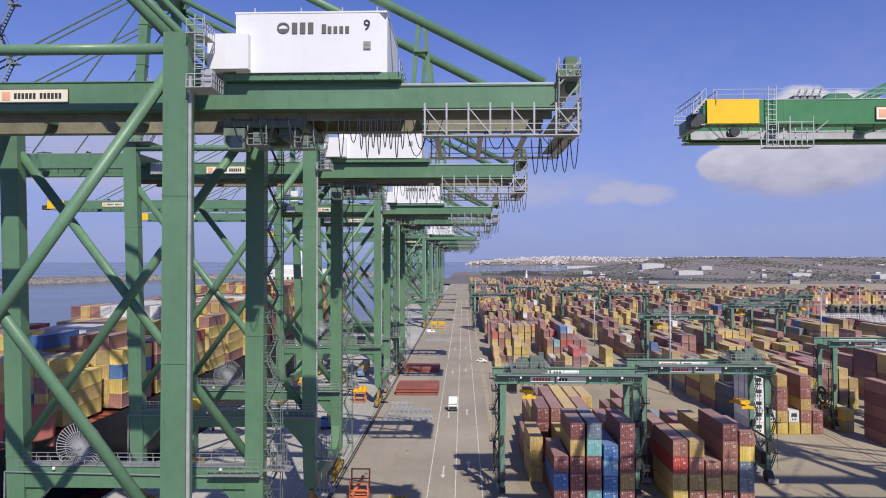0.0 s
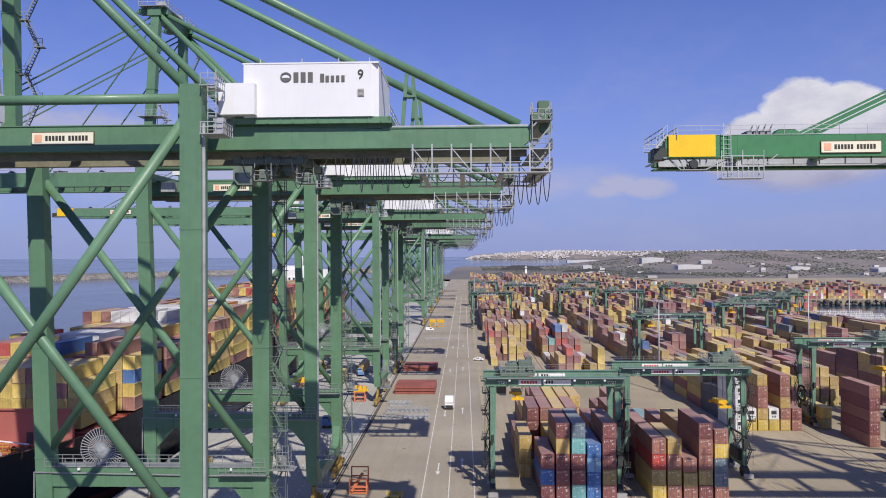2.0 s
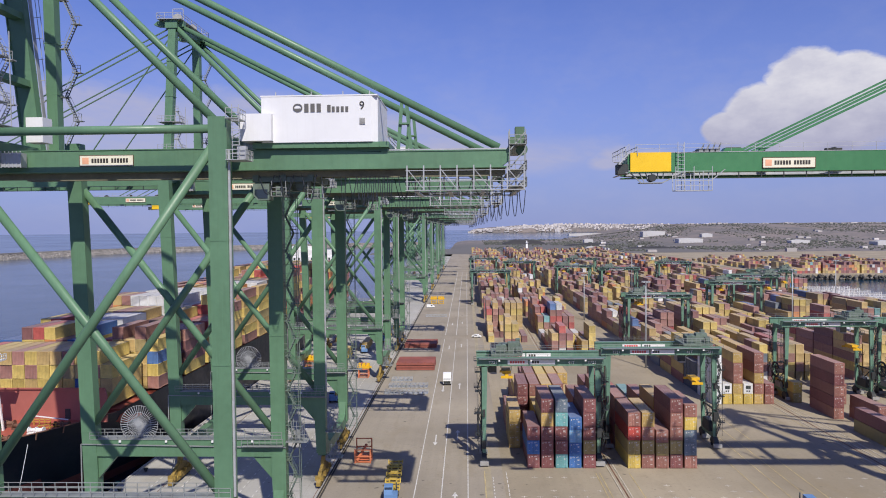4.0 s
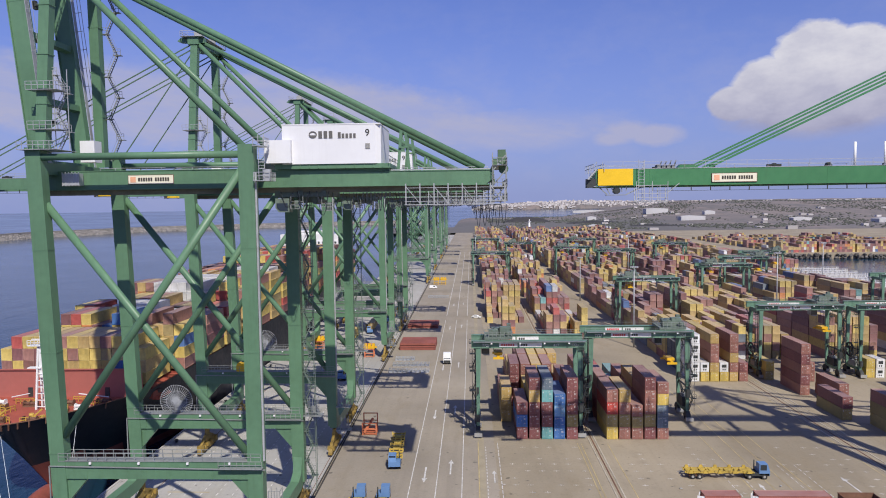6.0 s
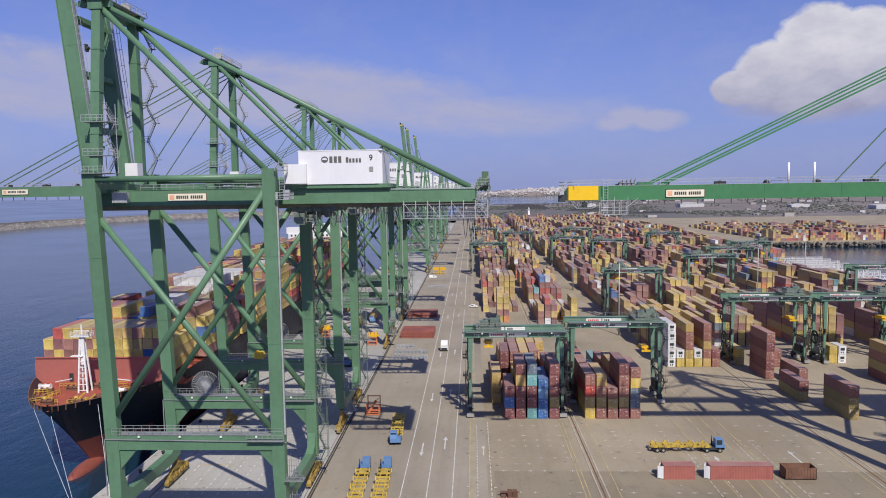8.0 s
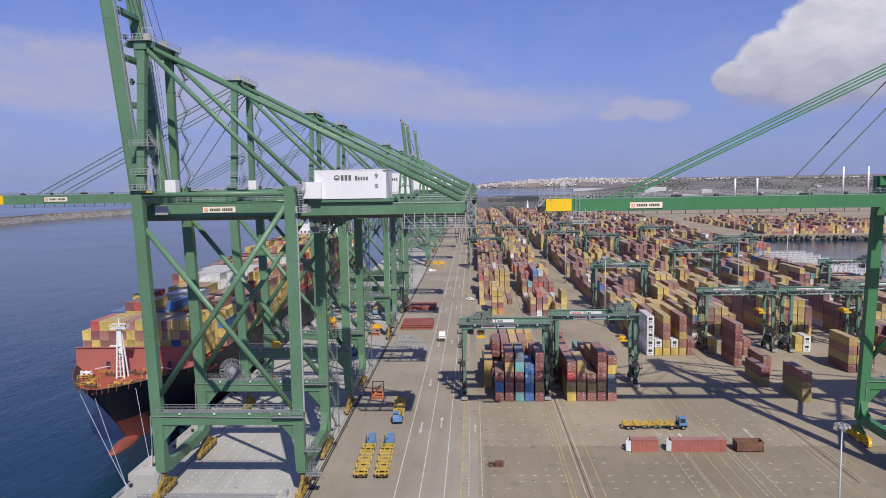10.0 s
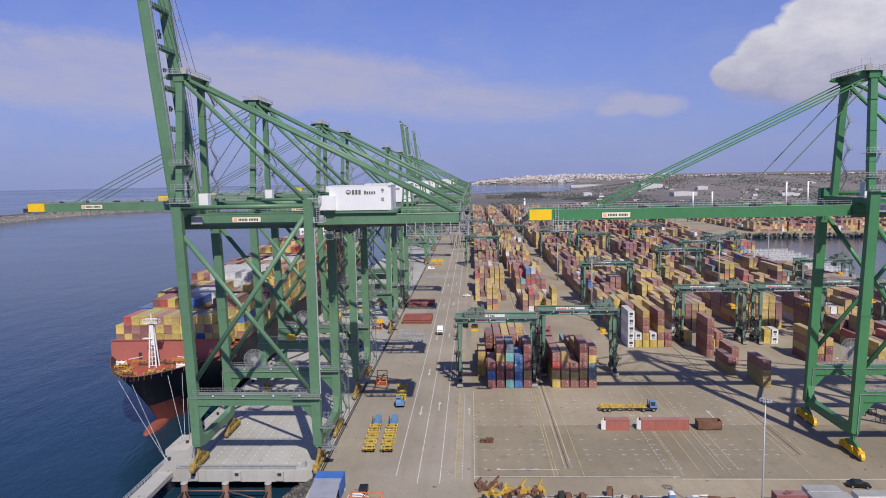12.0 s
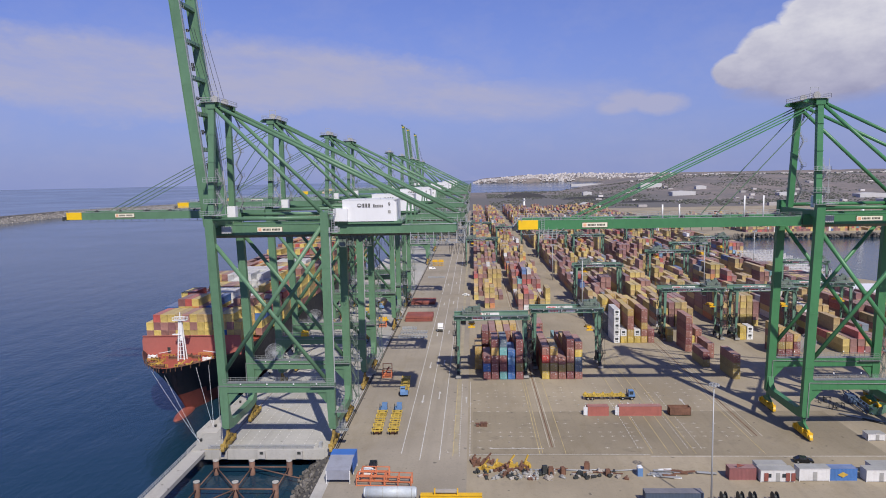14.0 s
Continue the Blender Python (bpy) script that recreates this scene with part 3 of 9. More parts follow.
def build_markings():
    bm = bmesh.new()
    for x in (-2.6, 2.4, 7.3):
        line_strip(bm, x, 49.5 if x > -1 else 53.5, 278.7, 0.18)
    for x in (-2.6, 2.4, 7.3):
        line_strip(bm, x, 290.9, 740.4, 0.25)
    for y in (92.4, 131.3, 181.5, 254.4, 323.2):
        arrow(bm, -0.1, y + 4, -1, 1.3), arrow(bm, 4.9, y + 8, 1, 1.3)
    line_strip(bm, 12.2, 51.9, 112.7, 0.14, dash=0.9, gap=0.7)
    line_strip(bm, 14.9, 51.9, 115.1, 0.16, dash=1.6, gap=0.5)
    arrow(bm, 13.6, 95.6, 1, 1.0), arrow(bm, 63.2, 89.2, 1, 1.2), arrow(bm, 80.0, 92.4, 1, 1.2)
    for x in (58.0, 61.4, 70.6, 74.0):
        line_strip(bm, x, 56.8, 102.1, 0.14, dash=1.2, gap=0.8)
    for y, x0, x1 in ((53.1, 15, 60), (51.9, 60, 118), (56.8, 20, 34)):
        quad_sheet(bm, x0, x1, y - 0.1, y + 0.1, 0.031)
    for x in range(-54, -24, 3):
        line_strip(bm, x + 0.8, 57.6, 351.6, 0.24, 0.02, dash=1.0, gap=1.2)
    solid("road_marking", bm, MARK_W, "worn white lane lines and arrows painted on the paving", "road marking", kind="structure")
    # rows of worn cross ticks in the empty stacking bays
    rng = random.Random(4)
    bm = bmesh.new()
    for y in (57.2, 62, 65.1, 68.1, 71.3, 74.6, 84.7, 88.3, 91.6, 94.8, 98.5, 102.1, 105, 107.8, 111.8):
        for x0, n in ((17.5, 6), (41.8, 7), (72.0, 6)):
            for k in range(n):
                x = x0 + k * 2.84
                if rng.random() < (0.8 if int(y) in (65, 68, 84, 91, 98, 102) else 0.35):
                    quad_sheet(bm, x - 0.6, x + 0.6, y - 0.07, y + 0.07, 0.03)
                    quad_sheet(bm, x - 0.07, x + 0.07, y - 0.4, y + 0.4, 0.034)
    solid("bay_marking", bm, TICK, "rows of worn pale ticks marking the stacking bays", "road marking", kind="structure")
    bm = bmesh.new()
    for x in (32.6, 33.4, 39.2, 60.9, 65.1, 68.2, 71.6, 88.6):
        line_strip(bm, x, 53.5, 114.3 if x < 60 else 157, 0.16, 0.03)
    line_strip(bm, 10.6, 51.9, 115.1, 0.2, 0.03)
    quad_sheet(bm, -55.0, -50.5, 56.3, 56.6, 0.02), quad_sheet(bm, -48, -40, 87.5, 87.8, 0.02)
    solid("yellow_marking", bm, MARK_Y, "faded yellow guide lines painted on the paving", "road marking", kind="structure")
    bm = bmesh.new()
    for x, w in ((11.2, 1.4),):
        quad_sheet(bm, x - w / 2, x + w / 2, 53.5, 578, 0.012 if x > 14 else 0.028)
    solid("yellow_lane", bm, LANE_Y, "tyre lane of faded yellow paint for yard cranes", "road marking", kind="structure")
    # concrete runway beams with steel edges for the yard cranes
    bm = bmesh.new()
    for x, y0, y1 in ((35.5, 57.6, 578.4), (36.9, 57.6, 578.4), (89.9, 64.9, 578.4), (92.6, 64.9, 578.4), (94.2, 108.6, 578.4)):
        boxy(bm, x - 0.13, x + 0.13, y0, y1, -0.1, 0.07)
    slots = bmesh.new()
    for x, y0 in ((36.2, 57.6), (91.25, 64.9)):
        boxy(slots, x - 0.12, x + 0.12, y0, 578, -0.1, 0.045)
    solid("runway_slot", slots, RUST, "rust stained slot between the yard crane runway strips", "runway", kind="structure")
    solid("runway_strip", bm, RUNWAY, "pale concrete runway strips for the yard cranes", "runway", kind="structure")


def build_water():
    """The sea: one sheet whose far rim bends up to the eye's height where the view ends."""
    bm = bmesh.new()
    radii = [0, 150, 400, 900, 1600, 2400, 3200, 3900, 4400, 4750]
    rise = [0, 0, 0, 0, 0, 1.5, 8, 20, 32, 43]
    n, rings = 72, []
    for r, h in zip(radii, rise):
        if r == 0:
            rings.append([bm.verts.new((0, 0, -5.0))])
            continue
        rings.append([bm.verts.new((r * math.sin(2 * math.pi * k / n), r * math.cos(2 * math.pi * k / n), -5.0 + h * (1.0 if k == 0 or k > n / 2 else 0.96))) for k in range(n)])
    for k in range(n):
        bm.faces.new((rings[0][0], rings[1][k], rings[1][(k + 1) % n]))
    for a, b in zip(rings[1:], rings[2:]):
        for k in range(n):
            bm.faces.new((a[k], b[k], b[(k + 1) % n], a[(k + 1) % n])).smooth = True
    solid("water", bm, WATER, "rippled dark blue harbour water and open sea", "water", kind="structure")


def ramp01(v):
    v = min(1.0, max(0.0, v))
    return v * v * (3 - 2 * v)


def terrain_height(x, y):
    """Flat port land, a long ridge to the east, a bay in the north and the headland of the town beyond it."""
    east = ramp01((x - 260 - 0.10 * (y - 1500)) / 520)
    rise = ramp01((y - 1420) / 1250)
    h = 2.0 + 54.0 * rise ** 1.2 * (0.03 + 0.97 * east)
    h += (4.5 * noise.noise(Vector((x / 420, y / 330, 0.3))) + 3.0 * noise.noise(Vector((x / 130, y / 120, 1.7)))) * rise * (0.1 + 0.9 * east)
    h -= 14.0 * ramp01((y - 2900) / 900) * east
    # the bay cuts in behind a slanting shore and ends at the headland
    bay = ramp01((y - 2610 - 3.2 * max(0.0, x - 340)) / 130) * ramp01((4270 - y) / 60) * ramp01((1250 - x) / 250)
    west = ramp01((10 - x) / 110) * ramp01((y - 1560) / 120) * ramp01((4330 - y) / 60)
    head = ramp01((y - 4230) / 330) * ramp01((x + 60) / 420)
    h = max(h, (42.0 + 26.0 * head + 5.0 * noise.noise(Vector((x / 170, y / 200, 4.0)))) * ramp01((y - 4220) / 70) * ramp01((x + 90) / 180))
    cut = max(bay, west)
    return h * (1 - cut) - 16.0 * cut


def build_terrain():
    bm = bmesh.new()
    nx, ny = 110, 110
    rows = []
    for j in range(ny + 1):
        y = 1285 + (4620 - 1285) * (j / ny)
        rows.append([bm.verts.new((x, y, terrain_height(x, y) if j else 0.02)) for x in (-180 + 2900 * (i / nx) for i in range(nx + 1))])
    for a, b in zip(rows, rows[1:]):
        for i in range(nx):
            bm.faces.new((a[i], a[i + 1], b[i + 1], b[i])).smooth = True
    solid("far_land", bm, LAND, "scrub covered hills beyond the harbour, haze put into their colour", "hills", kind="structure")
    # the white town on the headland and houses along the ridge
    rng = random.Random(11)
    vs, fs = [], []

    def house(x, y, sx, sy, h):
        z = terrain_height(x, y) - 3.0
        b = len(vs)
        vs.extend([(x + dx * sx, y + dy * sy, z + dz * (h + 3)) for dz in (0, 1) for dy in (-0.5, 0.5) for dx in (-0.5, 0.5)])
        fs.extend([[b + k for k in f] for f in ((0, 2, 3, 1), (4, 5, 7, 6), (0, 1, 5, 4), (2, 6, 7, 3), (0, 4, 6, 2), (1, 3, 7, 5))])

    for _ in range(1900):
        x = 20 + 1320 * rng.betavariate(1.2, 1.5)
        up = rng.random()
        y = 4262 + 310 * up * ramp01((x + 150) / 700)
        if noise.noise(Vector((x / 90, y / 80, 2.0))) + rng.uniform(-0.4, 0.4) < -0.12:
            continue
        tall = 0.7 + 0.5 * ramp01((x - 350) / 250) * ramp01((1000 - x) / 300)
        house(x, y, rng.uniform(5, 15), rng.uniform(8, 14), rng.choice((3, 3, 4, 5, 6, 8, 12)) * tall * rng.uniform(0.6, 1.0))
    for _ in range(90):
        x = rng.uniform(640, 2100)
        house(x, rng.uniform(2630, 2790), rng.uniform(5, 18), 8, rng.uniform(2.5, 5.5))
    for _ in range(60):
        x, y = rng.uniform(330, 1700), rng.uniform(1250, 2150)
        house(x, y, rng.uniform(6, 20), rng.uniform(8, 14), rng.uniform(2, 5.0))
    me = bpy.data.meshes.new("town")
    me.from_pydata(vs, [], fs)
    me.materials.append(TOWN)
    tagged(new("town", me), "white houses of a distant town on the headland", "town", kind="stuff")
    for x, y, sx, sy, h in ((585, 3300, 170, 30, 7), (606, 2200, 70, 40, 13), (590, 1790, 62, 34, 9), (372, 2040, 26, 20, 9), (700, 1980, 30, 22, 8), (960, 1560, 60, 34, 8), (1060, 1500, 70, 30, 7), (900, 1330, 95, 30, 6), (1000, 1260, 80, 26, 8), (1130, 1700, 60, 30, 8), (820, 1680, 44, 24, 6), (238, 1240, 22, 16, 10)):
        bm = bmesh.new()
        boxy(bm, -sx / 2, sx / 2, -sy / 2, sy / 2, -4, h)
        prism(bm, [(-sx / 2 - 1, h), (sx / 2 + 1, h), (sx / 2 + 1, h + 0.8), (0, h + 3), (-sx / 2 - 1, h + 0.8)], -sy / 2, sy / 2)
        for k in range(int(sx / 9)):
            boxy(bm, -sx / 2 + 2 + k * 9, -sx / 2 + 6 + k * 9, -sy / 2 - 0.3, -sy / 2, 0.5, h * 0.6)
        solid("warehouse", bm, SHED, "long white industrial shed on the far shore", "warehouse", "far sheds", m=pose(x, y, terrain_height(x, y)))


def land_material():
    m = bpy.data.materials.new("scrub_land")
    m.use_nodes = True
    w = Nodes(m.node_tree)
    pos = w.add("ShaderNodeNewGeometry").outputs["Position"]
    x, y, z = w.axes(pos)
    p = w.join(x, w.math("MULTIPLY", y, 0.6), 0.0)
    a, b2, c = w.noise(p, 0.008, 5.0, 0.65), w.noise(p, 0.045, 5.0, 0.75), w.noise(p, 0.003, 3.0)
    # ground tones are paled so that the colour itself carries the distance haze
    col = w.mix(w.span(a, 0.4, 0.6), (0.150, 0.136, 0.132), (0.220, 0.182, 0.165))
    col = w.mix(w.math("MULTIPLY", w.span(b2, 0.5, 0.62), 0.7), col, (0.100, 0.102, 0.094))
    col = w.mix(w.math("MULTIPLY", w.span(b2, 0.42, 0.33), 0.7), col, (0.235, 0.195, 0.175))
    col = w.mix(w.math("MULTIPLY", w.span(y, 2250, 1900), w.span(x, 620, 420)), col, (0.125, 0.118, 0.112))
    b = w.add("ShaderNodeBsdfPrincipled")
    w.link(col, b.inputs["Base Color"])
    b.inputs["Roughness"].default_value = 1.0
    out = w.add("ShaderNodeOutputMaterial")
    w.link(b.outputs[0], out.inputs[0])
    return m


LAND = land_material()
SHED = surface("shed_cladding", (0.50, 0.49, 0.49), 0.7, vary=0.06, scale=0.05, dirt=0.15, dirt_rgb=(0.4, 0.36, 0.33))
TOWN = surface("town_walls", (0.50, 0.47, 0.46), 0.8, vary=0.12, scale=0.05, dirt=0.2, dirt_rgb=(0.36, 0.27, 0.24), island=0.3)
ROCK = surface("rubble_rock", (0.25, 0.23, 0.21), 0.95, vary=0.3, scale=0.4, dirt=0.35, dirt_rgb=(0.10, 0.09, 0.085), island=0.35, bump=0.05, bump_scale=1.5)


ROCK_D = surface("wet_rubble", (0.115, 0.105, 0.095), 0.95, vary=0.3, scale=0.6, dirt=0.35, dirt_rgb=(0.05, 0.048, 0.045), island=0.5, bump=0.05, bump_scale=1.5)


def rubble(bm, rng, x, y, z, s):
    """One angular boulder."""
    m = Matrix.LocRotScale((x, y, z), Euler((rng.uniform(0, 6), rng.uniform(0, 6), rng.uniform(0, 6))), (s * rng.uniform(0.7, 1.3), s * rng.uniform(0.7, 1.2), s * rng.uniform(0.6, 1.0)))
    got = bmesh.ops.create_icosphere(bm, subdivisions=1, radius=0.5, matrix=m)
    for v in got["verts"]:
        v.co += Vector((rng.uniform(-1, 1), rng.uniform(-1, 1), rng.uniform(-1, 1))) * s * 0.09


def build_breakwater():
    rng = random.Random(5)
    line = [(-1010, 480.0), (-930, 900.0), (-912, 1155.0), (-921, 1371.0), (-884, 1520.0), (-822, 1694.0), (-640, 1880.0), (-380, 2050.0), (-100, 2160.0)]
    bm = bmesh.new()
    rings = []
    for k, (x, y) in enumerate(line):
        a, b = Vector(line[max(k - 1, 0)]), Vector(line[min(k + 1, len(line) - 1)])
        d = (b - a).normalized()
        n = Vector((d.y, -d.x))
        rings.append([bm.verts.new((x + n.x * o, y + n.y * o, z)) for o, z in ((24, -6), (10, 3.0), (4, 3.4), (3.5, 8.2), (-3, 8.2), (-26, -6))])
    for a, b in zip(rings, rings[1:]):
        for k in range(5):
            bm.faces.new((a[k], a[k + 1], b[k + 1], b[k]))
    solid("breakwater", bm, ROCK, "long rubble breakwater closing the harbour", "breakwater", kind="structure")
    vs, fs = [], []
    ico = bmesh.new()
    bmesh.ops.create_icosphere(ico, subdivisions=1, radius=0.5)
    base, tri = [v.co.copy() for v in ico.verts], [[v.index for v in f.verts] for f in ico.faces]
    ico.free()
    for _ in range(2600):
        k = rng.randrange(len(line) - 1)
        a, b = Vector(line[k]), Vector(line[k + 1])
        d = (b - a).normalized()
        t, o = rng.random(), rng.choice((1, 1, 1, -1)) * rng.uniform(4, 24)
        c = a.lerp(b, t) + Vector((d.y, -d.x)) * o
        s, z = rng.uniform(2.0, 4.0), 3.6 - (abs(o) - 9) * 0.62 if abs(o) > 9 else 4.2
        r = Euler((rng.uniform(0, 6), rng.uniform(0, 6), rng.uniform(0, 6))).to_matrix()
        n0 = len(vs)
        vs.extend([tuple(r @ (v * s) + Vector((c.x, c.y, z))) for v in base])
        fs.extend([[n0 + i for i in f] for f in tri])
    me = bpy.data.meshes.new("breakwater_armour")
    me.from_pydata(vs, [], fs)
    me.materials.append(ROCK)
    tagged(new("breakwater_armour", me), "pale armour rocks heaped on the breakwater", "rocks", kind="stuff")
    # rock slope under the land end of the quay
    bm = bmesh.new()
    prism(bm, [(RAIL_X + 0.05, -0.3), (RAIL_X - 8.5, -5.6), (RAIL_X - 8.5, -9.0), (RAIL_X + 0.05, -9.0)], -50, 58.4)
    solid("slope_core", bm, ROCK_D, "dark gravel bank under the quay's land end", "bank", kind="structure")
    bm = bmesh.new()
    boxy(bm, RAIL_X - 0.5, RAIL_X + 2.2, -50, 55.5, -0.6, 0.045)
    solid("bank_coping", bm, CONCRETE, "pale concrete strip along the bank", "coping", kind="structure")
    bm = bmesh.new()
    for _ in range(260):
        y = rng.uniform(21, 57)
        u = rng.random()
        rubble(bm, rng, RAIL_X - 0.9 - u * 7.3, y, -0.85 - u * 4.5, rng.choice((0.5, 0.7, 0.8, 0.9, 1.5)))
    solid("rock_slope", bm, ROCK_D, "grey riprap boulders sloping into the water", "rocks", kind="stuff")


def build_scrub():
    """Dark bushes and pines scattered over the far land in belts."""
    rng = random.Random(31)
    ico = bmesh.new()
    bmesh.ops.create_icosphere(ico, subdivisions=1, radius=0.5)
    base, tri = [v.co.copy() for v in ico.verts], [[v.index for v in f.verts] for f in ico.faces]
    ico.free()
    vs, fs, count = [], [], 0
    while count < 9000:
        x, y = rng.uniform(60, 2100), rng.uniform(1300, 2900)
        if terrain_height(x, y) < 1.5 or noise.noise(Vector((x / 130, y / 260, 5.0))) + rng.uniform(-0.25, 0.25) < 0.05:
            continue
        count += 1
        s = rng.uniform(2.0, 5.0)
        n0, z = len(vs), terrain_height(x, y) + s * 0.2
        vs.extend([(x + v.x * s * 1.5 * rng.uniform(0.7, 1.2), y + v.y * s, z + v.z * s * rng.uniform(0.6, 1.1)) for v in base])
        fs.extend([[n0 + i for i in f] for f in tri])
    me = bpy.data.meshes.new("scrub")
    me.from_pydata(vs, [], fs)
    me.materials.append(SCRUB)
    tagged(new("scrub", me), "dark green scrub and pines scattered over the hills", "scrub", kind="stuff")
    # heaps of the bulk terminal
    for x, y, lx, ly, h in ((172, 1960, 132, 80, 19), (330, 1760, 150, 60, 9), (420, 1500, 130, 50, 6)):
        bm = bmesh.new()
        n, m = 22, 8
        grid = [[bm.verts.new((x + lx * (i / n - 0.5), y + ly * (j / m - 0.5), 1.0 + h * max(0.0, math.sin(math.pi * i / n)) ** 0.55 * math.sin(math.pi * j / m) * (0.85 + 0.3 * noise.noise(Vector((i * 0.5, j * 0.4, x)))))) for i in range(n + 1)] for j in range(m + 1)]
        for a, b in zip(grid, grid[1:]):
            for i in range(n):
                bm.faces.new((a[i], a[i + 1], b[i + 1], b[i])).smooth = True
        solid("coal_heap", bm, COAL, "long dark heap of coal at the bulk terminal", "heap", "coal heaps")
    for x, y, h, w in ((112.0, 1170.0, 27.0, 2.4), (492.0, 742.0, 30.0, 2.6)):
        bm = bmesh.new()
        tube(bm, (0, 0, 0), (0, 0, h * 0.86), w, 12, w * 0.6)
        tube(bm, (0, 0, h * 0.86), (0, 0, h * 0.88), w * 1.2, 12)
        tube(bm, (0, 0, h * 0.88), (0, 0, h), w * 0.5, 10, w * 0.3)
        solid("white_tower", bm, WHITE_P, "slender white harbour tower", "tower", "towers", m=pose(x, y, 0))


# leaf colour lightened as well, to stand in for haze over the hills
SCRUB = surface("scrub_leaves", (0.085, 0.090, 0.076), 0.9, vary=0.3, scale=0.1, dirt=0.2, island=0.35)
COAL = surface("coal", (0.045, 0.044, 0.046), 0.9, vary=0.25, scale=0.1, dirt=0.2, bump=0.2, bump_scale=0.3)
build_ground()
build_markings()
build_water()
build_terrain()
build_scrub()
build_breakwater()
build_basin_bank()

# ---- ship-to-shore cranes ----
NEAR_Y, FAR_Y, SEA_X = -2.5, 24.5, -30.0
SLANT = [0.033]
GIRD = ((2.0, 3.5), (15.5, 17.0))


def sea_x(z):
    """The seaside legs lean out towards the water as they rise."""
    return SEA_X + SLANT[0] * (58.0 - z)


def leg_outline(x, inner, w=1.08):
    """Side outline of a leg in x and z: down to the portal, then tapering to the foot. inner: side of the portal beam."""
    if inner > 0:
        return [(sea_x(61.8) - w, 61.8), (sea_x(5.6) - w, 5.6), (sea_x(5.6) + 0.75, 5.6), (sea_x(13) + w, 13.0), (sea_x(61.8) + w, 61.8)]
    return [(x - w, 61.8), (x - w, 13.0), (x - 0.75, 5.6), (x + w, 5.6), (x + w, 61.8)]


def sign_board(parent, m, w=6.6, h=1.35):
    """Cream maker's board: an orange square and dark bars for the lettering."""
    bm = bmesh.new()
    boxy(bm, -w / 2, w / 2, -0.05, 0.05, -h / 2, h / 2)
    board = part("sign_board", bm, CREAM, parent, "cream maker's board with an orange square")
    board.matrix_basis = m
    bm = bmesh.new()
    boxy(bm, -w / 2 + 0.3, -w / 2 + 1.1, -0.08, -0.045, -0.4, 0.4)
    part("emblem", bm, LOGO, board)
    x = -w / 2 + 1.45
    for n in (6, 6):
        bm = bmesh.new()
        for k in range(n):
            boxy(bm, x, x + 0.26, -0.07, -0.045, -0.27, 0.27)
            x += 0.36
        part("lettering", bm, INK, board)
        x += 0.3
    bm = bmesh.new()
    for z in (-h / 2, h / 2 - 0.06):
        boxy(bm, -w / 2 - 0.04, w / 2 + 0.04, -0.075, 0.05, z, z + 0.06)
    for xx in (-w / 2 - 0.04, w / 2 - 0.02):
        boxy(bm, xx, xx + 0.06, -0.075, 0.05, -h / 2, h / 2)
    part("board_frame", bm, RUST, board)


def cable_reel(parent, x, y, z, r=2.1):
    bm = bmesh.new()
    for k in range(44):
        a = 2 * math.pi * k / 44
        bar(bm, (x, y, z), (x + r * math.cos(a), y, z + r * math.sin(a)), 0.06, 0.12, (0, 1, 0))
    for rr in (r * 0.98, r * 0.62):
        for k in range(26):
            a, b = 2 * math.pi * k / 26, 2 * math.pi * (k + 1) / 26
            bar(bm, (x + rr * math.cos(a), y, z + rr * math.sin(a)), (x + rr * math.cos(b), y, z + rr * math.sin(b)), 0.045, 0.10, (0, 1, 0))
    tube(bm, (x, y - 0.25, z), (x, y + 0.5, z), 0.3)
    boxy(bm, x - 0.4, x + 0.4, y + 0.3, y + 0.9, z - r - 0.3, z)
    part("cable_reel", bm, GALV, parent, "spoked grey cable reel")


def stair_tower(bm, x, y, z0, z1, step=3.4, run=3.0):
    """Zigzag stair flights with landings and rails."""
    z, k = z0, 0
    while z < z1 - 0.5:
        a, b = (x, x + run) if k % 2 == 0 else (x + run, x)
        for dy in (0.0, 0.8):
            bar(bm, (a, y + dy, z), (b, y + dy, z + step), 0.05, 0.14)
            bar(bm, (a, y + dy, z + 1.0), (b, y + dy, z + step + 1.0), 0.035, 0.035)
        for i in range(9):
            u = (i + 0.5) / 9
            boxy(bm, a + (b - a) * u - 0.12, a + (b - a) * u + 0.12, y, y + 0.8, z + step * u, z + step * u + 0.05)
        e = b - 0.45 if b > a else b - 0.75
        boxy(bm, e, e + 1.2, y - 0.1, y + 0.9, z + step - 0.05, z + step + 0.05)
        railing(bm, [(e, y - 0.1, z + step), (e + 1.2, y - 0.1, z + step)], 1.0, 1.2, 0.03)
        z, k = z + step, k + 1


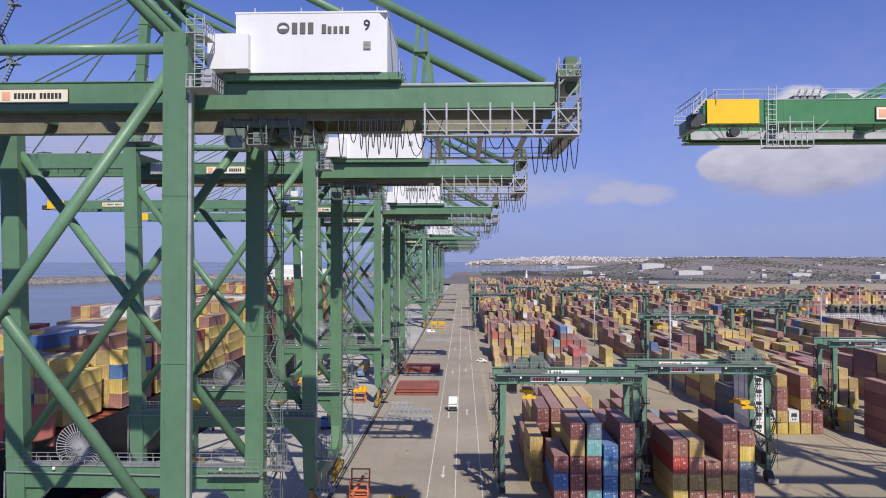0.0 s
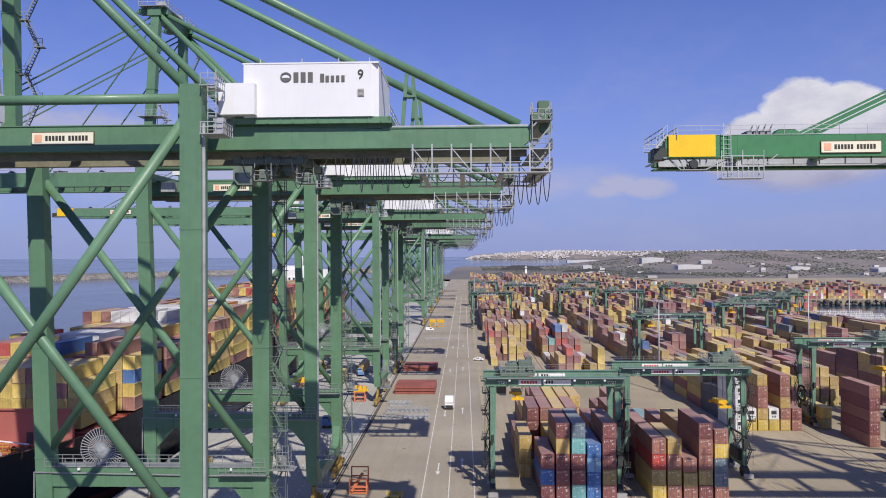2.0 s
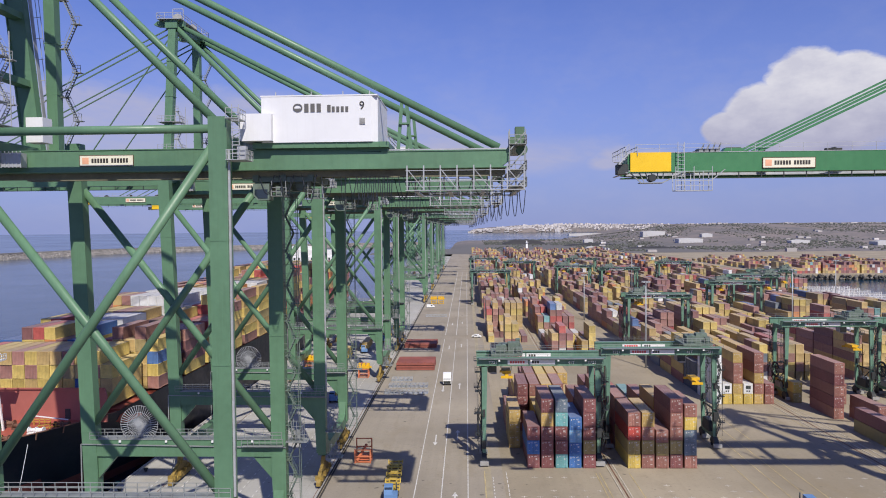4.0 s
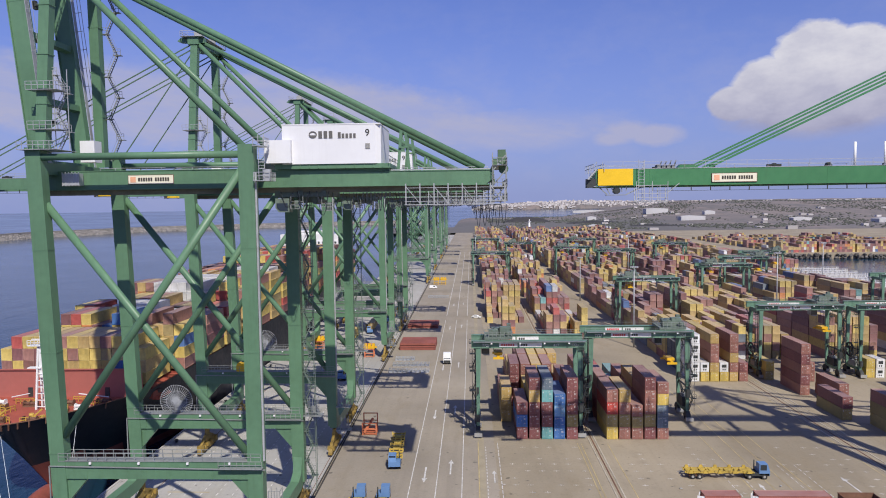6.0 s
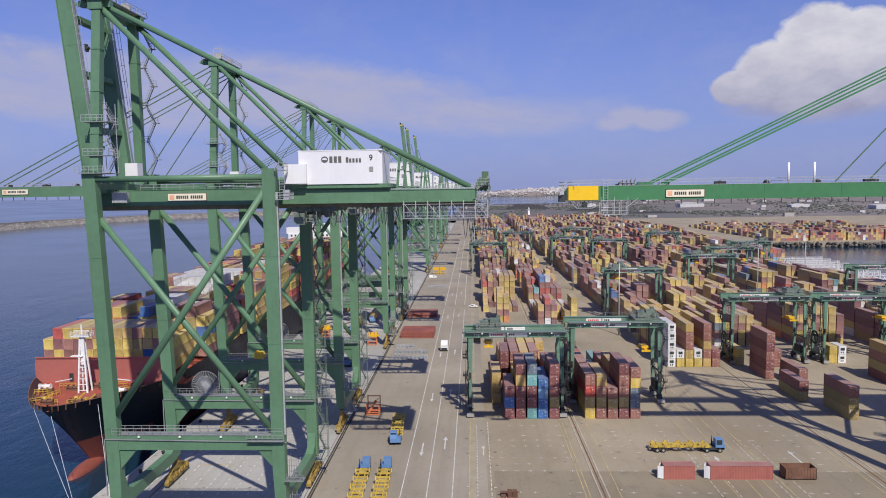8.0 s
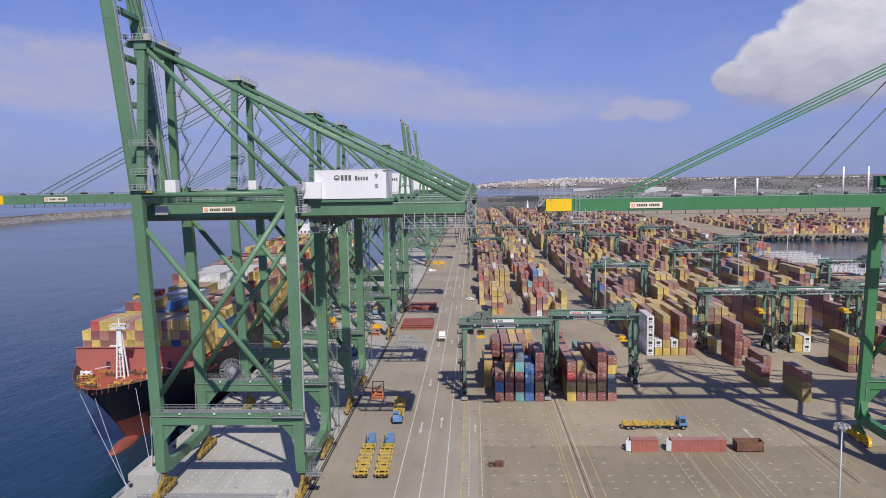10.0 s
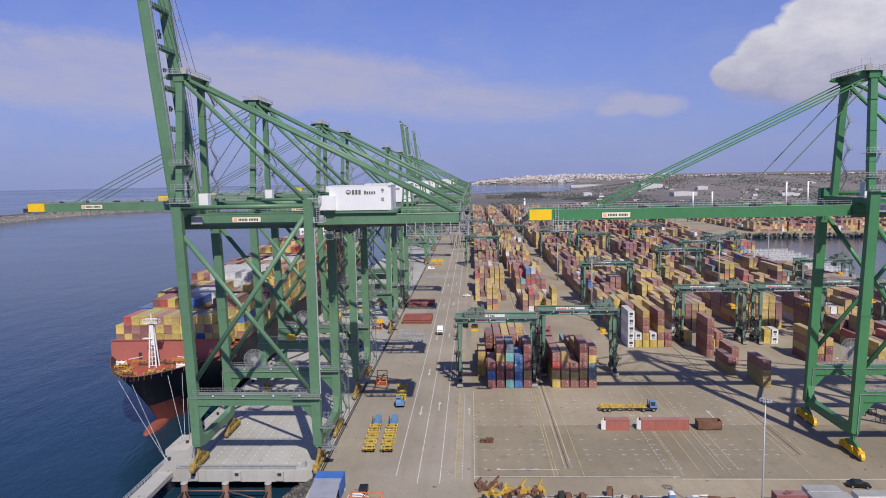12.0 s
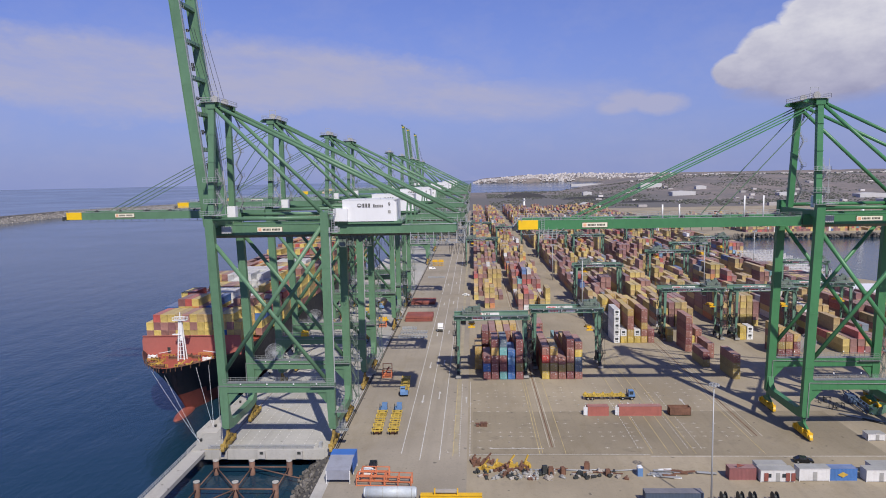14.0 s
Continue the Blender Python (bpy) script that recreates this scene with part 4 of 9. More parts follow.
def build_boom(root, mat, tip, raised, posts):
    """The boom on its hinge: two girders, ties, stays, the yellow tip, walkway and lamp posts. Flat, it points to -x."""
    hinge = Vector((-31.6 if raised else -32.6, 0, 57.0))
    turn = Matrix.Translation(hinge) @ Matrix.Rotation(radians(raised), 4, "Y") @ Matrix.Translation(-hinge)
    lift = 0.0 if raised or posts else 2.1
    x1, z0, z1 = -32.9, 55.8 + lift, 58.2 + lift

    def put(name, bm, m, label=""):
        for v in bm.verts:
            v.co = turn @ v.co
        return part(name, bm, m, root, label)

    for y0, y1 in GIRD:
        bm = bmesh.new()
        end = tip + (1.7 if posts and y0 > 9 else 0.0)
        prism(bm, [(end, z0 + 0.3), (tip + 5, z0), (x1, z0), (x1, z1), (end, z1)], y0, y1)
        for k in range(5):
            x = tip + 8 + k * (x1 - tip - 9) / 5
            boxy(bm, x, x + 0.06, y0 - 0.03, y1 + 0.03, z0 + 0.03, z1 + 0.02)
        boxy(bm, end, x1, y0 - 0.25, y1 + 0.25, z0 - 0.12, z0 + 0.02)
        put("boom_girder", bm, mat)
        if posts and y0 > 9:
            bm = bmesh.new()
            boxy(bm, tip + 2.2, x1, y0 - 0.5, y0 - 0.28, z0 + 0.35, z0 + 1.25)
            boxy(bm, tip + 2.2, x1, y0 - 0.9, y0 - 0.28, z0 + 0.2, z0 + 0.34)
            put("trolley_rail", bm, GALV, "pale trolley rail along the boom")
        if y0 > 9:
            continue
        bm = bmesh.new()
        boxy(bm, tip + (1.1 if raised else 0.3), tip + (1.9 if raised else 5.5), y0 - 0.34, y0 - 0.06, z0 - 0.02, z1 + 0.05)
        put("boom_tip_plate", bm, YELLOW_TIP, "bright yellow boom end plate")
        bm = bmesh.new()
        boxy(bm, tip - 1.3, tip + 0.1, y0 - 0.2, y1 + 0.2, z0 - 0.3, z0 + 1.0)
        put("end_buffer", bm, DARK)
        if posts:
            bm = bmesh.new()
            for k in range(6):
                boxy(bm, tip - 1.3 + k * 0.22, tip - 0.95 + k * 0.22, y0 - 1.0, y0 - 0.3, z0 + 0.9 + k * 0.26, z0 + 0.98 + k * 0.26)
            bar(bm, (tip - 1.3, y0 - 1.0, z0 + 0.9), (tip, y0 - 1.0, z1), 0.07, 0.18)
            bar(bm, (tip - 1.3, y0 - 1.0, z0 + 2.0), (tip, y0 - 1.0, z1 + 1.1), 0.06, 0.06)
            for k in range(4):
                x = tip - 1.25 + k * 0.42
                bar(bm, (x, y0 - 1.0, z0 + 0.95 + k * 0.48), (x, y0 - 1.0, z0 + 2.05 + k * 0.48), 0.06, 0.06, (1, 0, 0))
            put("tip_stairs", bm, GALV, "galvanised stairs at the boom tip")
            bm = bmesh.new()
            for k in range(5):
                bar(bm, (tip + 1.5 + k * 0.8, y0 + 0.4, z0), (tip + 2.2 + k * 0.6, y0 + 0.4, z0 - 1.3 + 0.1 * k), 0.12, 0.12)
            boxy(bm, tip + 1.6, tip + 4.6, y0 - 0.2, y1, z0 - 1.5, z0 - 1.4)
            bar(bm, (tip + 4.6, y0 + 0.4, z0 - 1.4), (tip + 7.4, y0 + 0.4, z0 - 0.1), 0.14, 0.14)
            bar(bm, (tip + 0.4, y0 + 0.4, z0 - 0.1), (tip + 1.8, y0 + 0.4, z0 - 1.4), 0.14, 0.14)
            put("sheave_cradle", bm, GALV_D, "grey steel cradle hanging below the boom tip")
            bm = bmesh.new()
            tube(bm, (tip + 3.2, y0, z0 - 0.8), (tip + 3.2, y1, z0 - 0.8), 0.5, 12)
            put("tip_sheave", bm, DARK)
            # bracket that takes the forestay, and the rope gear beside it
            bm = bmesh.new()
            prism(bm, [(tip + 12.0, z1 - 0.1), (tip + 12.6, z1 + 0.6), (tip + 14.4, z1 + 0.6), (tip + 15.4, z1 - 0.1)], y0 - 0.02, y1 + 0.02)
            put("stay_bracket", bm, mat)
            for k in range(4):
                bm = bmesh.new()
                x = tip + 9.2 + k * 0.72
                boxy(bm, x, x + 0.5, y0 + 0.2, y1 - 0.2, z1, z1 + 0.5)
                bar(bm, (x + 0.25, y0 + 0.3, z1 + 0.4), (x + 0.65, y0 + 0.3, z1 + 1.1 + 0.15 * (k > 1)), 0.10, 0.10)
                bar(bm, (x + 0.65, y0 + 0.3, z1 + 1.1 + 0.15 * (k > 1)), (x + 0.65, y1, z1 + 0.3), 0.09, 0.09)
                put("rope_gear", bm, GALV_D, "grey rope guide frame on the boom")
    ya, yb = GIRD[0][1], GIRD[1][0]
    for k in range(8):
        x = tip + 1 + k * (x1 - tip - 3) / 7
        bm = bmesh.new()
        boxy(bm, x, x + 0.9, ya, yb, z0 + 0.8, z1 - 0.3)
        put("boom_tie", bm, mat)
    bm = bmesh.new()
    for y in (GIRD[0][0] - 0.05, GIRD[1][1] + 0.1):
        boxy(bm, tip + 1, x1, y, y + 0.9, z1 + 0.01, z1 + 0.08)
        railing(bm, [(tip + 1, y + 0.8 * (y > 9), z1), (x1, y + 0.8 * (y > 9), z1)], 1.1, 3.0, 0.025 if y < 9 else 0.035)
    if posts:
        x, yp = tip + 5.8, GIRD[0][0] - 1.5
        boxy(bm, x, x + 4.6, yp, GIRD[0][0], z0 - 2.6, z0 - 2.5)
        for k in range(5):
            bar(bm, (x + k * 1.15, yp, z0 - 2.6), (x + k * 1.15, yp, z0 - (0.1 if k not in (0, 2, 4) else -0.5)), 0.09, 0.09, (1, 0, 0))
            bar(bm, (x + k * 1.15, GIRD[0][0], z0 - 2.6), (x + k * 1.15, GIRD[0][0] + 0.2, z0 + 0.1), 0.10, 0.10, (1, 0, 0))
        for z in (-1.9, -1.3, -0.1):
            bar(bm, (x, yp, z0 + z), (x + 4.6, yp, z0 + z), 0.08, 0.08)
        for dx in (0.5, 1.3):
            bar(bm, (x + dx, yp + 0.9, z0 - 2.6), (x + dx, yp + 0.9, z1 + 1.3), 0.08, 0.08, (1, 0, 0))
        for k in range(12):
            bar(bm, (x + 0.5, yp + 0.9, z0 - 2.2 + k * 0.5), (x + 1.3, yp + 0.9, z0 - 2.2 + k * 0.5), 0.05, 0.05)
        bar(bm, (x + 4.6, yp, z0 - 1.2), (x + 6.6, GIRD[0][0] - 0.2, z0 + 0.2), 0.09, 0.09)
    for x in (tip - 0.35, tip + 1.2):
        railing(bm, [(x, 1.5, z1 - 0.4), (x, 11.0 if posts else 17.4, z1 - 0.4)], 1.2, 2.0)
    boxy(bm, tip - 0.35, tip, 1.5, 11.0 if posts else 17.4, z0 - 0.2, z0 - 0.1)
    put("boom_walkway", bm, GALV, "galvanised walkway and handrails")
    for k in range(24):
        x = tip + 8.5 + k * 2.85
        if x > x1 - 1 or raised:
            break
        bm = bmesh.new()
        bar(bm, (x, 2.0, z0 - 0.1), (x, 2.0, z0 - 0.95), 0.12, 0.12, (1, 0, 0))
        bar(bm, (x, 2.0, z0 - 0.92), (min(x + 2.85, x1), 2.0, z0 - 0.92), 0.05, 0.05)
        put("cable_hook", bm, DARK)
    for k, w in enumerate((1.4, 0.7, 2.0, 0.9, 1.2, 2.4, 0.8)):
        x = tip + 9 + k * 8.6
        bm = bmesh.new()
        boxy(bm, x, x + w, 4.2, 5.0, z1, z1 + 0.35 + 0.1 * (k % 3))
        tube(bm, (x + w / 2, 4.1, z1 + 0.4), (x + w / 2, 5.1, z1 + 0.4), 0.3, 8)
        put("rope_guide", bm, DARK)
    for x in (tip + 38.4, tip + 42.8, tip + 59.7, tip + 64.6):
        if x < x1 - 2 and posts:
            bm = bmesh.new()
            tube(bm, (x, 2.8, z1), (x, 2.8, z1 + (3.6 if x < tip + 50 else 5.6)), 0.2, 8)
            put("lamp_post", bm, WHITE_P, "short white post on the boom")
    signs = Matrix.Translation((tip + 20.5, GIRD[0][0] - 0.12, 56.75 if posts else 57.0 + lift))
    if not raised:
        sign_board(root, signs)
        top = 87.4 if posts else 89.0
        apex_n, apex_f = (-29.8, 2.4, top), (-29.8, 16.2, top)
        for (a, y) in ((apex_n, 2.8), (apex_f, 16.2)):
            bm = bmesh.new()
            for d in (0.0, 0.75) if posts else (0.0, 1.1):
                e = 0.24 if posts else 0.19
                bar(bm, (a[0], a[1], a[2] - d), (tip + (15.9 if posts else 14.8) + d * (1.2 if posts else 2.2), y, z1 + (0.0 if posts else 0.3)), e, e * 1.2)
            part("outer_forestay", bm, mat if posts else GREEN_DULL, root)
            bm = bmesh.new()
            bar(bm, (a[0], a[1], a[2] - 1.5), (tip + 52.0, y, z1 + 0.3), 0.18, 0.2)
            part("inner_forestay", bm, GREEN_DULL, root)
    else:
        bm = bmesh.new()
        top = turn @ Vector((tip + 17, 2.8, z1))
        mid = turn @ Vector((tip + 42, 2.8, z1))
        for y in (3.4, 6.0, 11.0, 15.6):
            bar(bm, (-29.5, y, 89.8), (mid.x + 1.0, y, mid.z + 6), 0.12, 0.12)
            bar(bm, (-29.5, y + 0.4, 90.0), (top.x + 1.6, y, top.z), 0.10, 0.10)
        part("hoist_rope", bm, BLACK_CABLE, root)


def set_depth(root, k):
    """Draws a thing together along y, from its origin: the cranes are narrower along the rails than across them."""
    done = set()
    for ob in root.children_recursive:
        if ob.data.name in done:
            continue
        done.add(ob.data.name)
        m = ob.matrix_basis.copy()
        up = ob.parent
        while up is not root:
            m, up = up.matrix_basis @ m, up.parent
        ob.data.transform(m.inverted() @ Matrix.Diagonal((1, k, 1, 1)) @ m)


def build_crane(m, mat, tip=-101.5, raised=0.0, lean=0.0, label=""):
    """One quay crane; its landside near leg stands at the origin, its boom points to -x."""
    root = thing("quay_crane", label, "quay crane", m, "quay cranes")
    SLANT[0] = 0.0 if lean else 0.033
    low = lambda bm: shear(bm, lean) if lean else None  # noqa: E731
    pz = -2.2 if lean else 0.0

    def put(name, bm, mt=mat, lab="", parent=root):
        low(bm)
        return part(name, bm, mt, parent, lab)

    for y in (NEAR_Y, FAR_Y):
        for x, inner in ((SEA_X, 1), (-0.3 if y < 0 else 0.0, -1)):
            bm = bmesh.new()
            prism(bm, leg_outline(x, inner), y - 1.0, y + 1.0)
            for z in (18.6, 33.0, 47.5):
                xx = sea_x(z) if inner > 0 else x
                boxy(bm, xx - 1.12, xx + 1.12, y - 1.05, y + 1.05, z, z + 0.18)
            put("leg", bm)
        bm = bmesh.new()
        prism(bm, [(sea_x(16) + 1.0, 15.0), (sea_x(16) + 1.0, 17.5), (-1.0, 17.5), (-1.0, 15.0)], y - 0.9, y + 0.9)
        for k in range(13):
            x = SEA_X + 3.5 + k * 2.0
            boxy(bm, x, x + 0.08, y - 0.94, y + 0.94, 14.95, 17.55)
        for s, x in ((1, sea_x(14) + 1.0), (-1, -1.0)):
            prism(bm, [(x, 15.25), (x + s * 3.2, 15.25), (x, 11.5)], y - 0.55, y + 0.55)
        bmesh.ops.translate(bm, verts=bm.verts, vec=(0, 0, pz))
        put("portal_beam", bm)
        bm = bmesh.new()
        boxy(bm, SEA_X + 1.5, 0.5, y - 1.06, y + 1.0, 17.56, 17.62)
        railing(bm, [(SEA_X + 1.5, y - 1.03, 17.6), (0.5, y - 1.03, 17.6)], 1.1, 1.4)
        railing(bm, [(SEA_X + 1.5, y + 0.95, 17.6), (-1.3, y + 0.95, 17.6)], 1.1, 1.4)
        boxy(bm, -5.2, 0.9, y - 2.1, y - 1.06, 16.75, 16.82)
        railing(bm, [(-5.2, y - 2.1, 16.8), (0.9, y - 2.1, 16.8)], 1.1, 0.9)
        bar(bm, (SEA_X + 0.2, y - 1.15, 16.9), (1.2, y - 1.15, 16.45), 0.15, 0.15)
        bar(bm, (SEA_X + 0.2, y - 1.15, 16.9), (SEA_X + 0.2, y - 1.15, 7.0), 0.15, 0.15, (1, 0, 0))
        bmesh.ops.translate(bm, verts=bm.verts, vec=(0, 0, pz))
        put("walkway", bm, GALV_D, "galvanised walkway with handrails")
        dz = 2.0 if y < 0 else 1.0
        for p, q in (((SEA_X + 0.9, 55.9 - dz), (-0.9, 19.4 - dz)), ((-0.9, 56.6 + dz), (sea_x(19) + 0.9, 19.0 + dz))):
            bm = bmesh.new()
            dy = 0.35 if p[0] < q[0] else -0.35
            tube(bm, (p[0], y + dy, p[1]), (q[0], y + dy, q[1]), 0.56, 14)
            put("brace", bm)
        bm = bmesh.new()
        tube(bm, (SEA_X + 0.8, y - (0.5 if y < 0 else 0.0), 60.45), (-0.8, y - (0.5 if y < 0 else 0.0), 60.45), 0.5, 14)
        put("top_tie", bm)
    for x in (sea_x(5), 0.0):
        bm = bmesh.new()
        prism(bm, [(NEAR_Y - 0.93, 5.2), (NEAR_Y + 3.0, 4.6), (FAR_Y - 3.0, 4.6), (FAR_Y + 0.93, 5.2), (FAR_Y + 0.93, 10.5), (FAR_Y - 0.8, 10.5), (FAR_Y - 2.0, 7.6), (FAR_Y - 4.0, 6.7), (NEAR_Y + 4.0, 6.7), (NEAR_Y + 2.0, 7.6), (NEAR_Y + 0.8, 10.5), (NEAR_Y - 0.93, 10.5)], x - 0.75, x + 0.75, "x")
        put("sill_beam", bm)
        bm = bmesh.new()
        xx = SEA_X if x < -1 else 0.0
        boxy(bm, xx - 0.8, xx + 0.8, NEAR_Y - 0.9, FAR_Y + 0.9, 58.1, 59.8)
        put("cross_beam", bm)
        # bogies: four trucks under each sill
        for yc in (NEAR_Y - 2.6, NEAR_Y + 3.4, FAR_Y - 2.6, FAR_Y + 3.6):
            bm = bmesh.new()
            for dy in (-1.55, 1.55):
                prism(bm, [(yc + dy - 1.45, 0.55), (yc + dy + 1.45, 0.55), (yc + dy + 1.45, 1.15), (yc + dy + 0.9, 1.75), (yc + dy - 0.9, 1.75), (yc + dy - 1.45, 1.15)], x - 0.42, x + 0.42, "x")
                boxy(bm, x - 0.75, x + 0.75, yc + dy - 0.45, yc + dy + 0.45, 1.3, 2.1)
            prism(bm, [(yc - 2.0, 1.7), (yc + 2.0, 1.7), (yc + 1.8, 2.1), (yc + 0.6, 2.6), (yc - 0.6, 2.6), (yc - 1.8, 2.1)], x - 0.3, x + 0.3, "x")
            bogie = put("bogie", bm, YELLOW if lean else BOGIE, "yellow rail bogie")
            for dy in (-1.7, -0.6, 0.6, 1.7):
                bm = bmesh.new()
                tube(bm, (x - 0.2, yc + dy, 0.48), (x + 0.2, yc + dy, 0.48), 0.42, 10)
                put("wheel", bm, DARK, "", bogie)
        for yc in (NEAR_Y + 0.4, FAR_Y + 0.5):
            bm = bmesh.new()
            prism(bm, [(yc - 3.3, 2.3), (yc + 3.3, 2.3), (yc + 3.1, 2.9), (yc + 0.9, 3.6), (yc + 0.7, 4.8), (yc - 0.7, 4.8), (yc - 0.9, 3.6), (yc - 3.1, 2.9)], x - 0.3, x + 0.3, "x")
            tube(bm, (x - 0.5, yc, 3.6), (x + 0.5, yc, 3.6), 0.35, 10)
            put("equalizer", bm, mat if lean else BOGIE)
    # main girders behind the boom hinge
    for y0, y1 in GIRD:
        bm = bmesh.new()
        prism(bm, [(-32.4, 56.1), (32.5, 56.1), (33.3, 56.7), (33.3, 58.0), (18.0, 58.0), (3.0, 58.4), (0.8, 58.6), (-32.4, 58.6)], y0, y1)
        boxy(bm, -32.4, 33.3, y0 - 0.28, y1 + 0.28, 55.95, 56.1)
        boxy(bm, 18.0, 33.3, y0 - 0.12, y1 + 0.12, 58.0, 58.1)
        boxy(bm, -32.4, 0.8, y0 - 0.12, y1 + 0.12, 58.6, 58.7)
        for x in (-19.0, -6.0, 8.6, 21.4):
            boxy(bm, x, x + 0.06, y0 - 0.03, y1 + 0.03, 56.12, 57.98 if x > 0 else 58.58)
        put("girder", bm)
        bm = bmesh.new()
        if y0 < 9:
            boxy(bm, -32, 33, y0 + 1.6, y1 + 0.5, 55.2, 56.0)
        else:
            boxy(bm, -32, 33, y0 - 1.3, y0 - 0.3, 55.85, 57.2)
            boxy(bm, -32, 33, y0 - 1.5, y0 - 0.28, 55.7, 55.85)
        put("trolley_rail", bm, RAIL_TAN)
    for x in (-31.5, -20, -10, 10, 20, 32):
        bm = bmesh.new()
        boxy(bm, x, x + 0.8, GIRD[0][1], GIRD[1][0], 56.6, 57.9)
        put("girder_tie", bm)
    # machinery house
    bm = bmesh.new()
    boxy(bm, 2.6, 19.0, 1.15, 17.6, 58.5, 59.15)
    for y in (2.2, 15.7):
        boxy(bm, 2.8, 18.8, y, y + 1.1, 58.1, 58.5)
    for k in range(12):
        boxy(bm, 3.6 + k * 1.3, 3.7 + k * 1.3, 1.05, 1.17, 58.55, 59.15)
    put("house_deck", bm)
    bm = bmesh.new()
    prism(bm, [(3.8, 0.9), (17.0, 0.9), (17.7, 1.6), (17.7, 13.8), (3.8, 13.8)], 59.15, 64.6, "z")
    boxy(bm, 3.7, 17.75, 0.85, 13.9, 64.6, 64.75)
    house = put("machinery_house", bm, WHITE, "white clad machinery house with dark lettering bars")
    bm = bmesh.new()
    boxy(bm, 1.5, 5.2, -0.2, 6.0, 59.3, 62.5)
    put("annex", bm, WHITE)
    bm = bmesh.new()
    ring = [[bm.verts.new((8.2 + a * math.cos(k * math.pi / 10), y, 63.25 + b * math.sin(k * math.pi / 10))) for a, b, y in ((0.57, 0.49, 0.86), (0.57, 0.49, 0.78), (0.43, 0.35, 0.78), (0.43, 0.35, 0.86))] for k in range(20)]
    for k in range(20):
        for q in range(4):
            bm.faces.new((ring[k][q], ring[k][(q + 1) % 4], ring[(k + 1) % 20][(q + 1) % 4], ring[(k + 1) % 20][q]))
    boxy(bm, 7.8, 8.6, 0.79, 0.86, 62.92, 63.16)
    put("name_emblem", bm, NAME_GREY, "", house)
    for x, w, h, n in ((9.0, 0.62, 1.0, 3), (11.75, 0.5, 0.82, 1), (12.3, 0.42, 0.62, 4)):
        bm = bmesh.new()
        for k in range(n):
            boxy(bm, x + k * (w + 0.12), x + k * (w + 0.12) + w * 0.8, 0.80, 0.88, 62.72, 62.72 + h)
        put("name_lettering", bm, NAME_GREY, "", house)
    lettering("crane_number", "9", 1.35, INK, pose(15.9, 0.82, 63.0, 90, 0, 0), house)
    bm = bmesh.new()
    boxy(bm, 15.6, 16.25, 0.78, 0.92, 61.2, 61.95)
    for k in range(5):
        boxy(bm, 15.65, 16.2, 0.74, 0.79, 61.27 + k * 0.13, 61.33 + k * 0.13)
    put("vent", bm, GREY_P, "small grey louvred vent", house)
    bm = bmesh.new()
    for x in (5.5, 9.8, 13.6, 16.8):
        bar(bm, (x, 1.2, 64.7), (x, 1.2, 65.2), 0.12, 0.12, (1, 0, 0))
    railing(bm, [(18.9, 0.7, 59.1), (18.9, 17.5, 59.1)], 1.1, 2.0)
    bar(bm, (19.0, 1.9, 58.2), (33.0, 1.9, 58.2), 0.08, 0.16)
    railing(bm, [(-29, 15.4, 58.6), (1, 15.4, 58.6), (18, 15.4, 58.0), (33, 15.4, 58.0)], 1.1, 2.4)
    put("top_railing", bm, GALV)
    # tail of the girder: stair cage, platforms and the hanging service truss
    bm = bmesh.new()
    for x in (33.4, 35.3):
        for y in (1.2, 3.4):
            bar(bm, (x, y, 53.6), (x, y, 60.4), 0.10, 0.10, (1, 0, 0))
    for z in (53.6, 55.6, 58.6):
        boxy(bm, 33.35, 35.4, 1.0, 17.4, z, z + 0.07)
        railing(bm, [(33.35, 1.0, z), (35.4, 1.0, z), (35.4, 17.4, z)], 1.1, 0.8, 0.035)
    for z in (53.8, 55.9, 58.0):
        bar(bm, (33.5, 1.3, z), (35.2, 1.3, z + 2.0), 0.1, 0.16)
    put("tail_platform", bm, GALV_D, "galvanised tail stairs and service platform")
    bm = bmesh.new()
    boxy(bm, 34.2, 35.3, 3.0, 4.8, 58.9, 60.9), boxy(bm, 33.4, 34.1, 2.2, 3.2, 58.6, 59.6)
    tube(bm, (35.0, 3.4, 58.2), (35.0, 4.4, 58.2), 0.7, 12)
    put("tail_winch", bm, GREEN_DULL, "dull green winch housing at the girder's tail")
    bm = bmesh.new()
    for y in (1.3, 17.6):
        boxy(bm, 21.0, 35.2, y - 0.7, y + 0.7, 53.2, 53.3)
        for k in range(8):
            x = 21.2 + k * 1.98
            bar(bm, (x, y - 0.6, 53.2), (x, y - 0.6, 56.2), 0.16, 0.16, (1, 0, 0))
            if k < 7 and k % 2 == 0:
                bar(bm, (x, y - 0.6, 55.8), (x + 1.98, y - 0.6, 53.4), 0.09, 0.09)
        for z in (53.7, 54.3, 55.6):
            bar(bm, (21, y - 0.6, z), (35.2, y - 0.6, z), 0.07, 0.07)
    for x in (22, 26, 30, 34):
        boxy(bm, x, x + 0.5, 1.3, 17.6, 53.05, 53.2)
    put("service_truss", bm, GALV, "hanging grey service truss under the girder")
    rng = random.Random(8)
    loops = [(x, 2.6, 55.1, w, sag) for x, w, sag in ((5.6, 1.3, 2.9), (8.3, 1.6, 3.2), (10.6, 1.5, 2.4), (13.0, 0.6, 3.6), (14.0, 0.9, 2.2), (20.0, 1.5, 2.8), (20.6, 2.2, 2.2))]
    loops += [(15.0 + k * 0.55, 2.6, 55.1, 0.4, rng.uniform(2.6, 3.7)) for k in range(8)]
